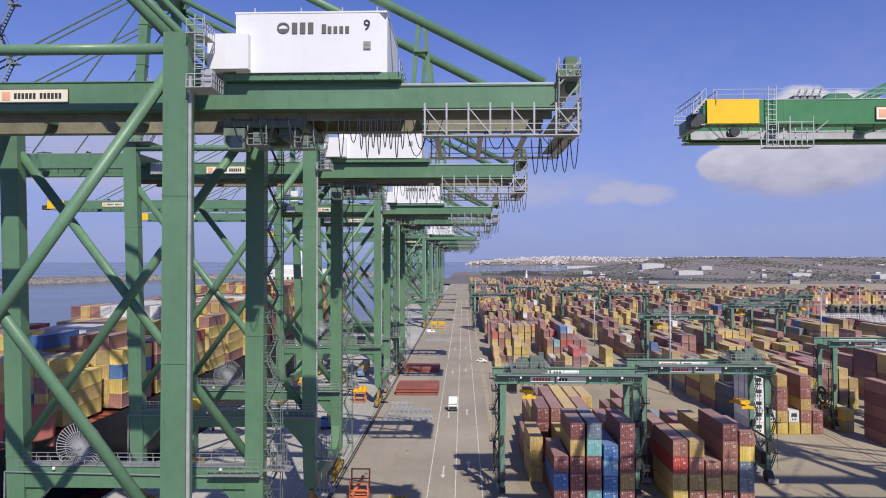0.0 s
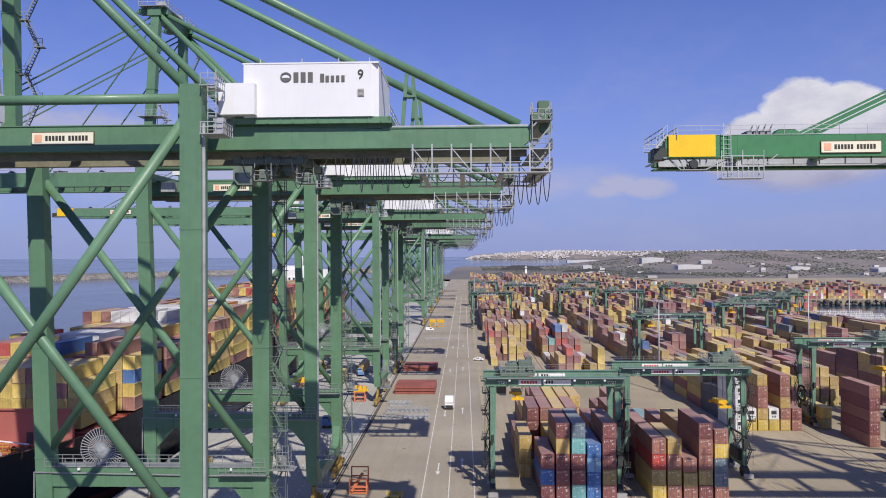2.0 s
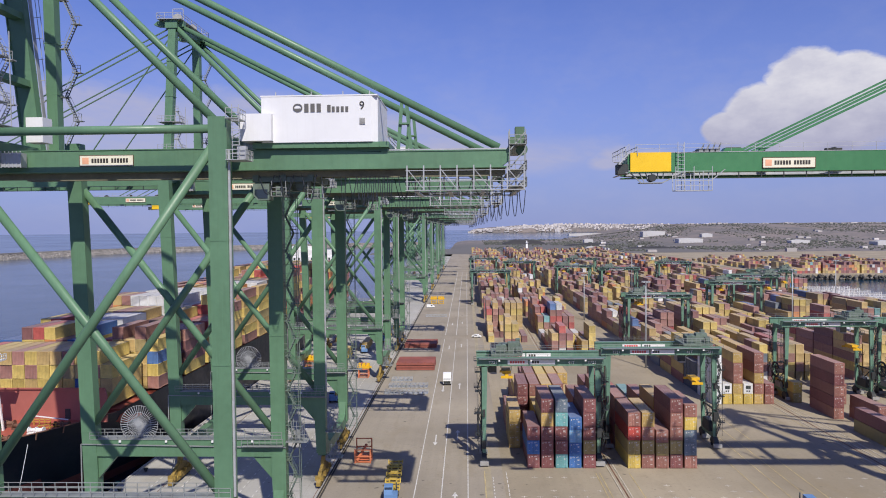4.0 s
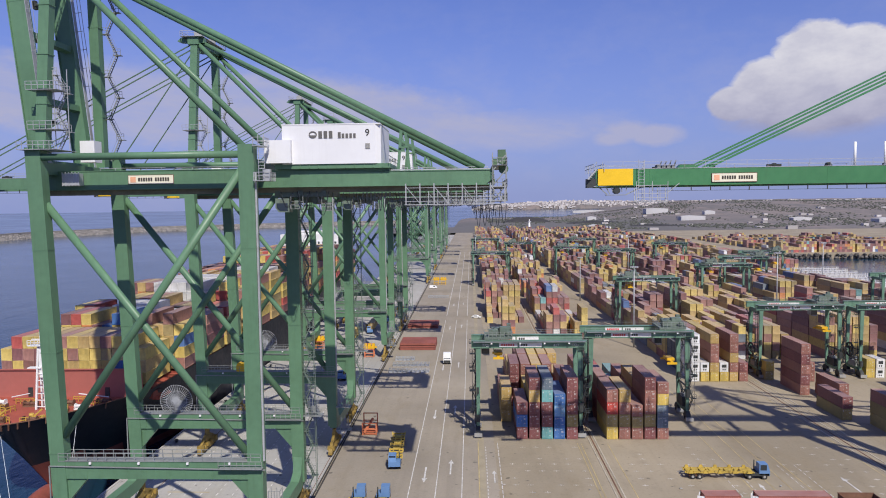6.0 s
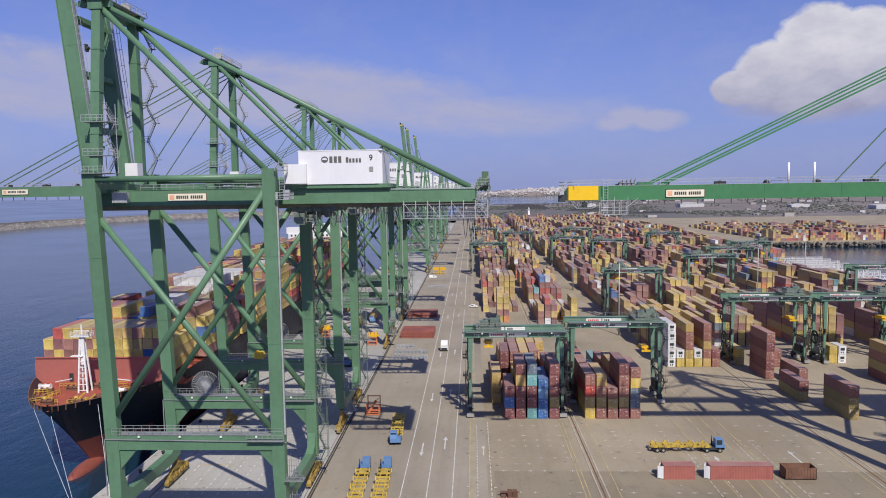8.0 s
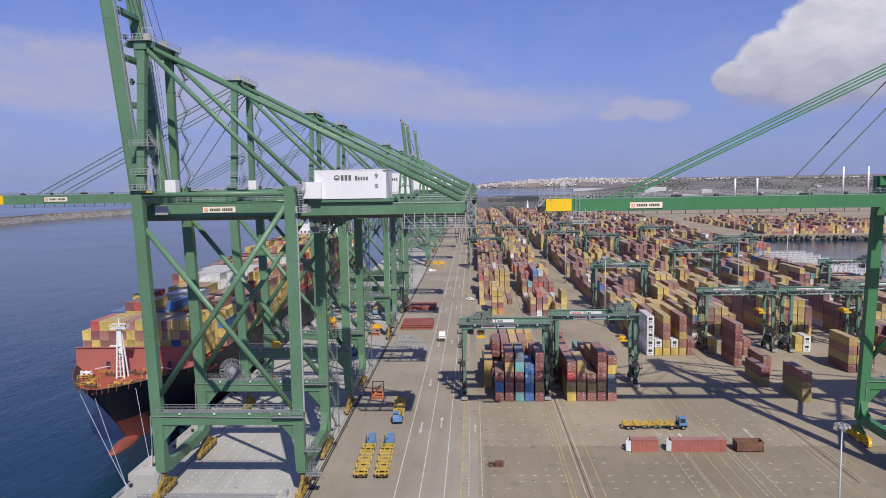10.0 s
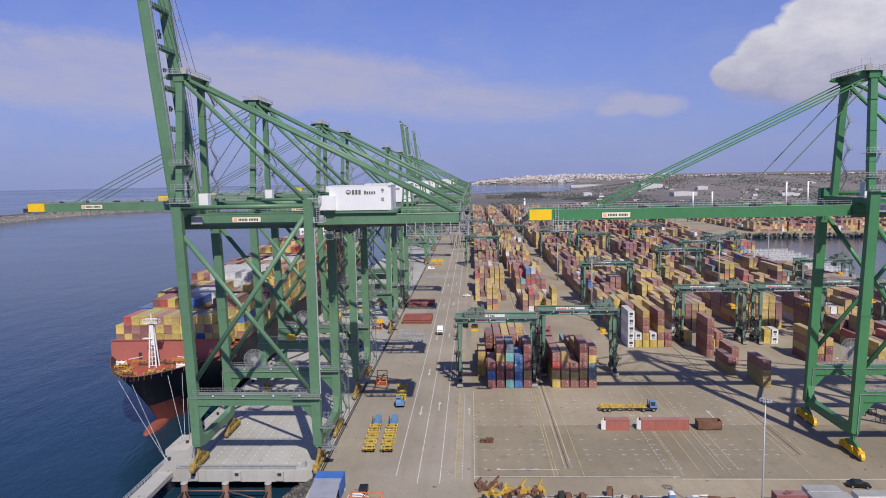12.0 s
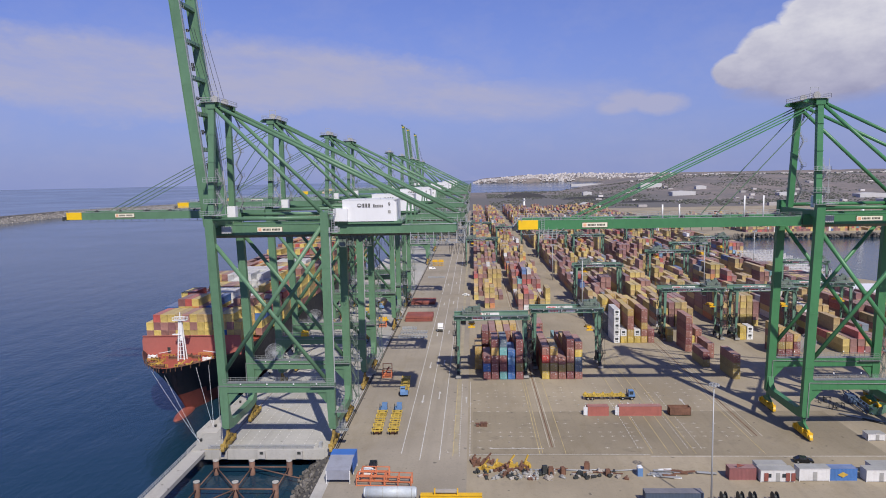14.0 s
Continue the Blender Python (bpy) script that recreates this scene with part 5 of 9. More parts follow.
    loops += [(31 + k * 0.9, 2.9, 53.2, 0.75, rng.uniform(2.6, 3.7)) for k in range(5)]
    loops += [(19.0 + k * 2.0, 9.0, 55.2, 2.0, rng.uniform(1.8, 3.0)) for k in range(6)]
    loops += [(x, 2.8, 55.4, 1.8, 2.2) for x in (3.0, 5.4, 8.2)]
    for x, y, z, w, sag in loops:
        bm = bmesh.new()
        catenary(bm, (x, y, z), (x + w, y, z), sag, 0.05)
        put("festoon_cable", bm, BLACK_CABLE, "black hanging cable loop")
    # trolley with the driver's cabin
    bm = bmesh.new()
    boxy(bm, 5.4, 6.1, 3.4, 15.6, 54.7, 55.5)
    trolley = put("trolley", bm, TROLLEY, "grey green trolley frame under the girders")
    for x0, x1, y0, y1, z in ((2.0, 2.7, 3.4, 15.6, 54.7), (8.8, 9.5, 3.4, 15.6, 54.7), (1.9, 9.6, 3.6, 4.2, 54.6), (1.9, 9.6, 8.6, 9.2, 54.6), (1.9, 9.6, 14.6, 15.2, 54.6)):
        bm = bmesh.new()
        boxy(bm, x0, x1, y0, y1, z, z + 0.75)
        put("trolley_beam", bm, TROLLEY, "", trolley)
    for x, y, z, w, h in ((2.6, 4.4, 54.0, 1.5, 0.8), (4.8, 5.4, 53.7, 1.3, 0.9), (7.0, 4.8, 54.0, 1.6, 0.7), (4.0, 11.0, 53.8, 2.4, 0.9)):
        bm = bmesh.new()
        boxy(bm, x, x + w, y, y + 2.0, z, z + h)
        put("drive_box", bm, TROLLEY, "", trolley)
    for x in (3.5, 7.5):
        bm = bmesh.new()
        tube(bm, (x, 5, 53.9), (x, 13, 53.9), 0.4, 8)
        put("rope_drum", bm, TROLLEY, "", trolley)
    bm = bmesh.new()
    prism(bm, [(2.1, 54.4), (2.1, 53.0), (2.6, 52.4), (4.1, 52.4), (4.1, 54.4)], 3.0, 5.2)
    cabin = put("driver_cabin", bm, TROLLEY, "", trolley)
    bm = bmesh.new()
    prism(bm, [(2.3, 53.7), (2.3, 53.1), (2.75, 52.6), (3.9, 52.6), (3.9, 53.7)], 2.94, 3.0)
    put("cabin_window", bm, GLASS, "", cabin)
    for x, y, z in ((4.6, 3.5, 52.9), (9.0, 4.0, 52.6)):
        bm = bmesh.new()
        boxy(bm, x - 0.3, x + 1.6, y - 0.4, y + 1.4, z - 0.06, z)
        put("platform_deck", bm, GALV_D, "", trolley)
        bm = bmesh.new()
        boxy(bm, x + 0.2, x + 1.0, y, y + 0.9, z, z + 1.2)
        put("control_box", bm, TROLLEY, "", trolley)
        bm = bmesh.new()
        railing(bm, [(x - 0.3, y - 0.4, z), (x + 1.6, y - 0.4, z)], 1.0, 0.6)
        put("platform_rail", bm, GALV_D, "", trolley)
        for xx in (x - 0.25, x + 1.5):
            bm = bmesh.new()
            bar(bm, (xx, y - 0.3, z), (xx, y - 0.3, 54.8), 0.08, 0.08, (1, 0, 0))
            put("hanger", bm, GALV_D, "", trolley)
    # apex frame
    head_z = 87.7 if lean else 89.5
    for pts in (((SEA_X, -0.6, 61.4), (-29.3, 2.2, head_z)), ((SEA_X, 18.6, 60.0), (-29.3, 16.4, head_z))):
        bm = bmesh.new()
        bar(bm, pts[0], pts[1], 1.7, 1.5, (1, 0, 0))
        for z in (68, 75, 82):
            u = (z - 61.4) / 28.1
            p = Vector(pts[0]).lerp(Vector(pts[1]), u)
            boxy(bm, p.x - 0.85, p.x + 0.85, p.y - 0.95, p.y + 0.95, z, z + 0.15)
        put("apex_post", bm)
    bm = bmesh.new()
    boxy(bm, -30.6, -28.2, 1.0, 17.6, head_z - 0.9, head_z + 0.7)
    prism(bm, [(-33.2, head_z), (-32.4, head_z - 0.3), (-27.2, head_z - 0.5), (-27.2, head_z + 0.6), (-32.4, head_z + 0.7)], 2.0, 3.4), prism(bm, [(-33.2, head_z), (-32.4, head_z - 0.3), (-27.2, head_z - 0.5), (-27.2, head_z + 0.6), (-32.4, head_z + 0.7)], 15.2, 16.6)
    put("apex_beam", bm)
    bm = bmesh.new()
    boxy(bm, -32.0, -27.2, 0.4, 18.2, head_z + 0.7, head_z + 0.8)
    railing(bm, [(-32.0, 0.4, head_z + 0.8), (-27.2, 0.4, head_z + 0.8), (-27.2, 18.2, head_z + 0.8), (-32.0, 18.2, head_z + 0.8), (-32.0, 0.4, head_z + 0.8)], 1.1, 1.6)
    for p, q in (((-30.5, 5.5, head_z + 0.8), (-30.5, 5.5, head_z + 3.9)), ((-28.4, 5.5, head_z + 0.8), (-28.4, 5.5, head_z + 3.9)), ((-30.5, 5.5, head_z + 3.9), (-28.4, 5.5, head_z + 3.9))):
        bar(bm, p, q, 0.14, 0.14, (1, 0, 0) if p[2] != q[2] else (0, 0, 1))
    put("apex_platform", bm, GALV)
    for y in (4.5, 13.5):
        bm = bmesh.new()
        tube(bm, (-29.2, y - 0.25, head_z + 1.8), (-29.2, y + 0.25, head_z + 1.8), 0.9, 16)
        put("sheave", bm, GREY_P, "grey rope sheave")
    for y in (1.6, 17.0):
        bm = bmesh.new()
        tube(bm, (-28.8, y + (0.4 if y < 9 else 0), head_z - 0.5), (-0.4, -1.2 if y < 9 else 18.0, 60.8), 0.50, 12)
        put("inner_backstay", bm)
        yy = 2.75 if y < 9 else 16.25
        bm = bmesh.new()
        tube(bm, (-28.4, yy, head_z - 0.1), (32.2, yy, 58.4), 0.46, 12)
        put("outer_backstay", bm)
        bm = bmesh.new()
        for dx in (-0.5, 0.5):
            bar(bm, (20.8 + dx * 1.6, yy, 58.0), (20.8 + dx * 0.5, yy, 64.4), 0.32, 0.4, (1, 0, 0))
        boxy(bm, 20.2, 21.4, yy - 0.5, yy + 0.5, 61.3, 61.5)
        put("stay_post", bm)
    # stairs and ladders
    bm = bmesh.new()
    stair_tower(bm, 1.4, FAR_Y - 0.5, 4.0, 57.0, 2.6, 1.2)
    for x in (1.0, 3.1):
        for y in (FAR_Y - 0.7, FAR_Y + 0.5):
            bar(bm, (x, y, 4.0), (x, y, 57.0), 0.09, 0.09, (1, 0, 0))
    for k in range(40):
        bar(bm, (1.0, FAR_Y - 0.7, 4.6 + k * 1.3), (3.1, FAR_Y - 0.7, 4.6 + k * 1.3), 0.045, 0.045)
    put("leg_stairs", bm, TROLLEY, "dull zigzag stairs on the leg")
    bm = bmesh.new()
    stair_tower(bm, -28.4, 18.2, 61.0, 88.0, 3.4, 1.6)
    put("apex_stairs", bm, GALV_D)
    bm = bmesh.new()
    boxy(bm, 0.80, 1.05, NEAR_Y - 0.75, NEAR_Y - 0.45, 17.6, 58.0)
    put("cable_tray", bm, GALV, "pale cable tray up the leg")
    ny = NEAR_Y
    bm = bmesh.new()
    for z in (56.8, 61.5):
        e = 3.2 if z < 60 else 2.4
        boxy(bm, 0.9, e, ny - 2.0, ny + 1.4, z - 0.08, z)
        railing(bm, [(1.0, ny - 2.0, z), (e, ny - 2.0, z), (e, ny + 1.4, z)], 1.1, 0.7)
    for x in (1.7, 2.5):
        bar(bm, (x, ny - 1.9, 56.8), (x, ny - 1.9, 63.0), 0.08, 0.08, (1, 0, 0))
    for k in range(12):
        bar(bm, (1.7, ny - 1.9, 57.1 + k * 0.42), (2.5, ny - 1.9, 57.1 + k * 0.42), 0.05, 0.05)
    for k in range(5):
        for a in range(6):
            t0, t1 = math.pi * a / 6, math.pi * (a + 1) / 6
            bar(bm, (2.1 + 0.5 * math.cos(t0), ny - 1.9 - 0.55 * math.sin(t0), 58.4 + k * 0.9), (2.1 + 0.5 * math.cos(t1), ny - 1.9 - 0.55 * math.sin(t1), 58.4 + k * 0.9), 0.05, 0.05)
    boxy(bm, 2.2, 3.2, ny - 1.8, ny - 0.9, 56.8, 58.3)
    put("ladder_platform", bm, GALV, "galvanised platform with a caged ladder")
    bm = bmesh.new()
    boxy(bm, SEA_X - 1.8, SEA_X + 3.6, ny - 1.9, 2.2, 61.42, 61.5)
    railing(bm, [(SEA_X - 1.8, ny - 1.9, 61.5), (SEA_X + 3.6, ny - 1.9, 61.5)], 1.1, 0.8)
    put("seaside_platform", bm, GALV)
    bm = bmesh.new()
    boxy(bm, SEA_X + 2.2, SEA_X + 4.6, 0.2, 1.6, 56.6, 58.3)
    basket = put("cable_basket", bm, GALV)
    for k in range(6):
        bm = bmesh.new()
        bar(bm, (SEA_X + 2.2 + k * 0.48, 0.16, 56.5), (SEA_X + 2.2 + k * 0.48, 0.16, 58.5), 0.1, 0.1, (1, 0, 0))
        put("basket_bar", bm, GALV, "", basket)
    for z in (64.5, 70.0):
        bm = bmesh.new()
        boxy(bm, SEA_X - 1.6, SEA_X + 2.8, -1.6, 1.6, z - 0.08, z)
        railing(bm, [(SEA_X - 1.6, -1.6, z), (SEA_X + 2.8, -1.6, z), (SEA_X + 2.8, 1.6, z)], 1.1, 0.8)
        put("post_platform", bm, GALV)
    bm = bmesh.new()
    stair_tower(bm, SEA_X + 1.3, 1.0, 61.5, 72.0, 2.7, 1.5)
    for x in (SEA_X + 1.2, SEA_X + 3.2):
        bar(bm, (x, 0.9, 61.5), (x, 0.9, 73.0), 0.1, 0.1, (1, 0, 0))
    put("tower_stairs", bm, GALV, "galvanised stairs beside the tower post")
    bm = bmesh.new()
    boxy(bm, SEA_X + 2.0, SEA_X + 4.2, 6.5, 9.0, 60.2, 63.4)
    put("equipment_cabin", bm, WHITE, "small white equipment cabin")
    for x, y, z0, z1 in ((2.1, FAR_Y - 1.5, 17.5, 20.5), (1.6, ny - 1.4, 10.0, 13.5), (1.6, ny - 1.4, 5.0, 7.5)):
        bm = bmesh.new()
        boxy(bm, x - 0.8, x + 2.4, y - 0.55, y + 1.8, z0 - 0.1, z0)
        cage = put("landing", bm, GALV_D, "galvanised stair landing with a mesh cage")
        bm = bmesh.new()
        boxy(bm, x + 0.5, x + 1.2, y + 0.5, y + 1.2, z0, z0 + 1.5)
        put("switch_box", bm, GALV_D, "", cage)
        bm = bmesh.new()
        railing(bm, [(x - 0.4, y - 0.5, z0), (x + 2.4, y - 0.5, z0)], 1.1, 0.6)
        put("handrail", bm, GALV_D, "", cage)
        for xx in (x, x + 0.8, x + 1.6):
            for yy in (y, y + 1.6):
                bm = bmesh.new()
                bar(bm, (xx, yy, z0), (xx, yy, z1), 0.08, 0.08, (1, 0, 0))
                put("cage_post", bm, GALV_D, "", cage)
        for k in range(4):
            zz = z0 + 0.5 + k * (z1 - z0 - 0.5) / 3
            bm = bmesh.new()
            bar(bm, (x, y, zz), (x + 1.6, y, zz), 0.06, 0.06)
            bar(bm, (x + 1.6, y, zz), (x + 1.6, y + 1.6, zz), 0.06, 0.06)
            put("cage_rail", bm, GALV_D, "", cage)
    cable_reel(root, -21.4, FAR_Y + 0.2, 19.6, 2.9)
    sign_board(root, Matrix.Translation((-15.6, GIRD[0][0] - 0.12, 57.35)))
    # small floodlights under the portal walkway
    for y in (NEAR_Y, FAR_Y):
        for x in (-24, -17, -10, -4):
            bm = bmesh.new()
            boxy(bm, x, x + 0.3, y - 1.3, y - 1.06, 17.2, 17.5)
            put("floodlight", bm, WHITE_P)
    build_boom(root, mat, tip, raised, lean > 0)
    set_depth(root, 0.81)
    return root


crane_up = build_crane(pose(-20.8, 60.0, 0), GREEN, raised=84.2, label="green steel quay crane with its boom raised upright")
crane_down = build_crane(pose(-20.8, 111.8, 0), GREEN, label="green steel quay crane with its boom lowered over a ship")
for y in (200.1, 255.2, 433.4, 529.8):
    copy_thing(crane_down, pose(-20.8, y, 0))
for y in (643.2, 696.7, 801.2):
    copy_thing(crane_up, pose(-20.8, y, 0))
build_crane(pose(135.4, 67.2, 0), GREEN_NEW, tip=-107.1, lean=2.2, label="bright green new quay crane with its boom lowered over the yard")

# ---- containers ----
CL, CW, CH, PITCH, BAY = 12.19, 2.44, 2.83, 2.82, 12.75


def container_body(length, key):
    """Corrugated steel box with corner posts, recessed sides and roof, corner castings; its doors face -y."""
    bm = bmesh.new()
    boxy(bm, 0, CW, 0, length, 0.02, CH - 0.03)
    faces = [f for f in bm.faces if f.calc_center_median().z > 0.5 and f.calc_center_median().y > 0.1]
    bmesh.ops.recalc_face_normals(bm, faces=bm.faces)
    bmesh.ops.inset_individual(bm, faces=faces, thickness=0.13, depth=-0.05)
    for x in (-0.01, CW - 0.16):
        for y in (-0.02, length - 0.16):
            for z in (0.0, CH - 0.14):
                boxy(bm, x, x + 0.17, y, y + 0.18, z, z + 0.13)
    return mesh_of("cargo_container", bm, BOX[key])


def container_door(key, marked):
    """One door leaf with two lock rods and handles; the marked leaf carries small bars of lettering."""
    bm = bmesh.new()
    boxy(bm, 0.0, 1.06, -0.025, 0.02, 0.16, CH - 0.18)
    for f in range(5):
        z = 0.3 + f * 0.5
        boxy(bm, 0.06, 1.0, -0.045, -0.02, z, z + 0.34)
    n = len(bm.faces)
    for x in (0.3, 0.75):
        boxy(bm, x - 0.03, x + 0.03, -0.085, -0.04, 0.1, CH - 0.12)
        for z in (0.25, 1.05, CH - 0.4):
            boxy(bm, x - 0.07, x + 0.07, -0.09, -0.03, z, z + 0.1)
    boxy(bm, 0.3, 0.72, -0.1, -0.07, 1.12, 1.18)
    bm.faces.ensure_lookup_table()
    n = len(bm.faces)
    if marked:
        for x, z, w in ((0.12, 2.42, 0.5), (0.12, 2.3, 0.34), (0.4, 1.95, 0.5), (0.4, 1.8, 0.42), (0.4, 1.66, 0.48), (0.4, 0.8, 0.45)):
            boxy(bm, x, x + w, -0.05, -0.044, z, z + 0.075)
    else:
        for x, z, w, h in ((0.12, 2.1, 0.16, 0.35), (0.5, 2.3, 0.4, 0.1), (0.86, 1.4, 0.1, 0.12), (0.12, 0.7, 0.3, 0.08)):
            boxy(bm, x, x + w, -0.05, -0.044, z, z + h)
    bm.faces.ensure_lookup_table()
    for f in bm.faces[n:]:
        f.material_index = 1
    if key == "white":
        # the cooling unit of a refrigerated box: dark fan panel across both leaves
        n = len(bm.faces)
        boxy(bm, 0.02 if marked else 0.42, 0.62 if marked else 1.05, -0.11, -0.03, 1.35, 2.2)
        boxy(bm, 0.1 if marked else 0.6, 0.4 if marked else 0.9, -0.10, -0.03, 0.5, 0.95)
        bm.faces.ensure_lookup_table()
        for f in bm.faces[n:]:
            f.material_index = 2
    return mesh_of("door", bm, BOX[key], MARK_DOOR, DARK)


BODY, DOOR = {}, {}


def place_container(key, x, y, z, label="", length=CL, turn=0.0, group="stacked containers", tall=1.0):
    if (key, length) not in BODY:
        BODY[key, length] = container_body(length, key)
    if (key, 0) not in DOOR:
        DOOR[key, 0], DOOR[key, 1] = container_door(key, False), container_door(key, True)
    ob = new("cargo_container", BODY[key, length])
    ob.matrix_basis = pose(x, y, z, 0, 0, turn) @ Matrix.Diagonal((1.0, 1.0, tall, 1.0))
    names = {"sky": "light blue", "slate": "slate grey", "navy": "dark navy", "olive": "dull olive yellow"}
    tagged(ob, label or f"{names.get(key, key)} corrugated steel shipping container in a yard stack", "container", group)
    for k in range(2):
        d = new("door", DOOR[key, k])
        d.parent = ob
        d.matrix_basis = pose(0.15 + k * 1.08, -0.005, 0)
    return ob


def joined_boxes(name, boxes, material, label, category):
    """Many boxes as one mesh; each is an island with a rim of its own. boxes: rows of x, y, z, sx, sy, sz."""
    bm = bmesh.new()
    boxy(bm, 0, 1, 0, 1, 0, 1)
    bmesh.ops.recalc_face_normals(bm, faces=bm.faces)
    bm.verts.ensure_lookup_table()
    unit = np.array([tuple(v.co) for v in bm.verts])
    quads = np.array([[v.index for v in f.verts] for f in bm.faces])
    bm.free()
    # each side and the roof gets an inset panel, 5 cm deep
    verts, polys = [list(v) for v in unit], []
    for q in quads:
        c = unit[q]
        mid, nrm = c.mean(0), None
        nrm = np.cross(c[1] - c[0], c[2] - c[0])
        if nrm[2] < -0.5:
            continue
        ring = []
        for p in c:
            ring.append(len(verts))
            verts.append(["in", p, mid, nrm])
        for k in range(4):
            polys.append([q[k], q[(k + 1) % 4], ring[(k + 1) % 4], ring[k]])
        polys.append(ring)
    b = np.array(boxes, float)
    size = b[:, 3:6]
    cols = []
    for v in verts:
        if v[0] == "in":
            p, mid, nrm = v[1], v[2], v[3]
            at = p * size
            to = (mid - p) * size
            step = np.sign(to) * np.minimum(0.16, np.abs(to) * 0.5)
            cols.append(b[:, :3] + at + step - nrm * 0.06)
        else:
            cols.append(b[:, :3] + np.array(v) * size)
    co = np.stack(cols, 1).reshape(-1, 3)
    base = np.array(polys)
    loops = (base[None] + (np.arange(len(b)) * len(verts))[:, None, None]).reshape(-1)
    me = bpy.data.meshes.new(name)
    me.vertices.add(len(co)), me.loops.add(len(loops)), me.polygons.add(len(loops) // 4)
    me.vertices.foreach_set("co", co.ravel())
    me.loops.foreach_set("vertex_index", loops.astype(np.int32))
    me.polygons.foreach_set("loop_start", np.arange(0, len(loops), 4, dtype=np.int32))
    me.update(calc_edges=True)
    me.validate()
    me.materials.append(material)
    return tagged(new(name, me), label, category, kind="stuff")


# tiers of the two front stacks, from the ground up, column by column
FRONT_A = [["maroon", "blue", "maroon"], ["maroon", "maroon", "maroon", "mustard", "maroon"], ["teal", "maroon", "maroon", "teal", "slate"], ["blue", "blue", "sky", "blue"], ["maroon", "olive", "maroon", "maroon", "maroon"]]
FRONT_B = [["yellow", "olive", "red", "brown"], ["brown", "olive", "brown", "mustard"], ["brown", "olive", "brown"], ["maroon", "olive", "brown", "brown", "maroon"], ["brown", "slate", "slate", "yellow", "brown"]]
YARD_COLOURS = ["maroon"] * 9 + ["brown"] * 10 + ["mustard"] * 7 + ["yellow"] * 2 + ["orange"] + ["olive"] * 2 + ["red"] * 3 + ["blue", "teal", "slate", "white"]


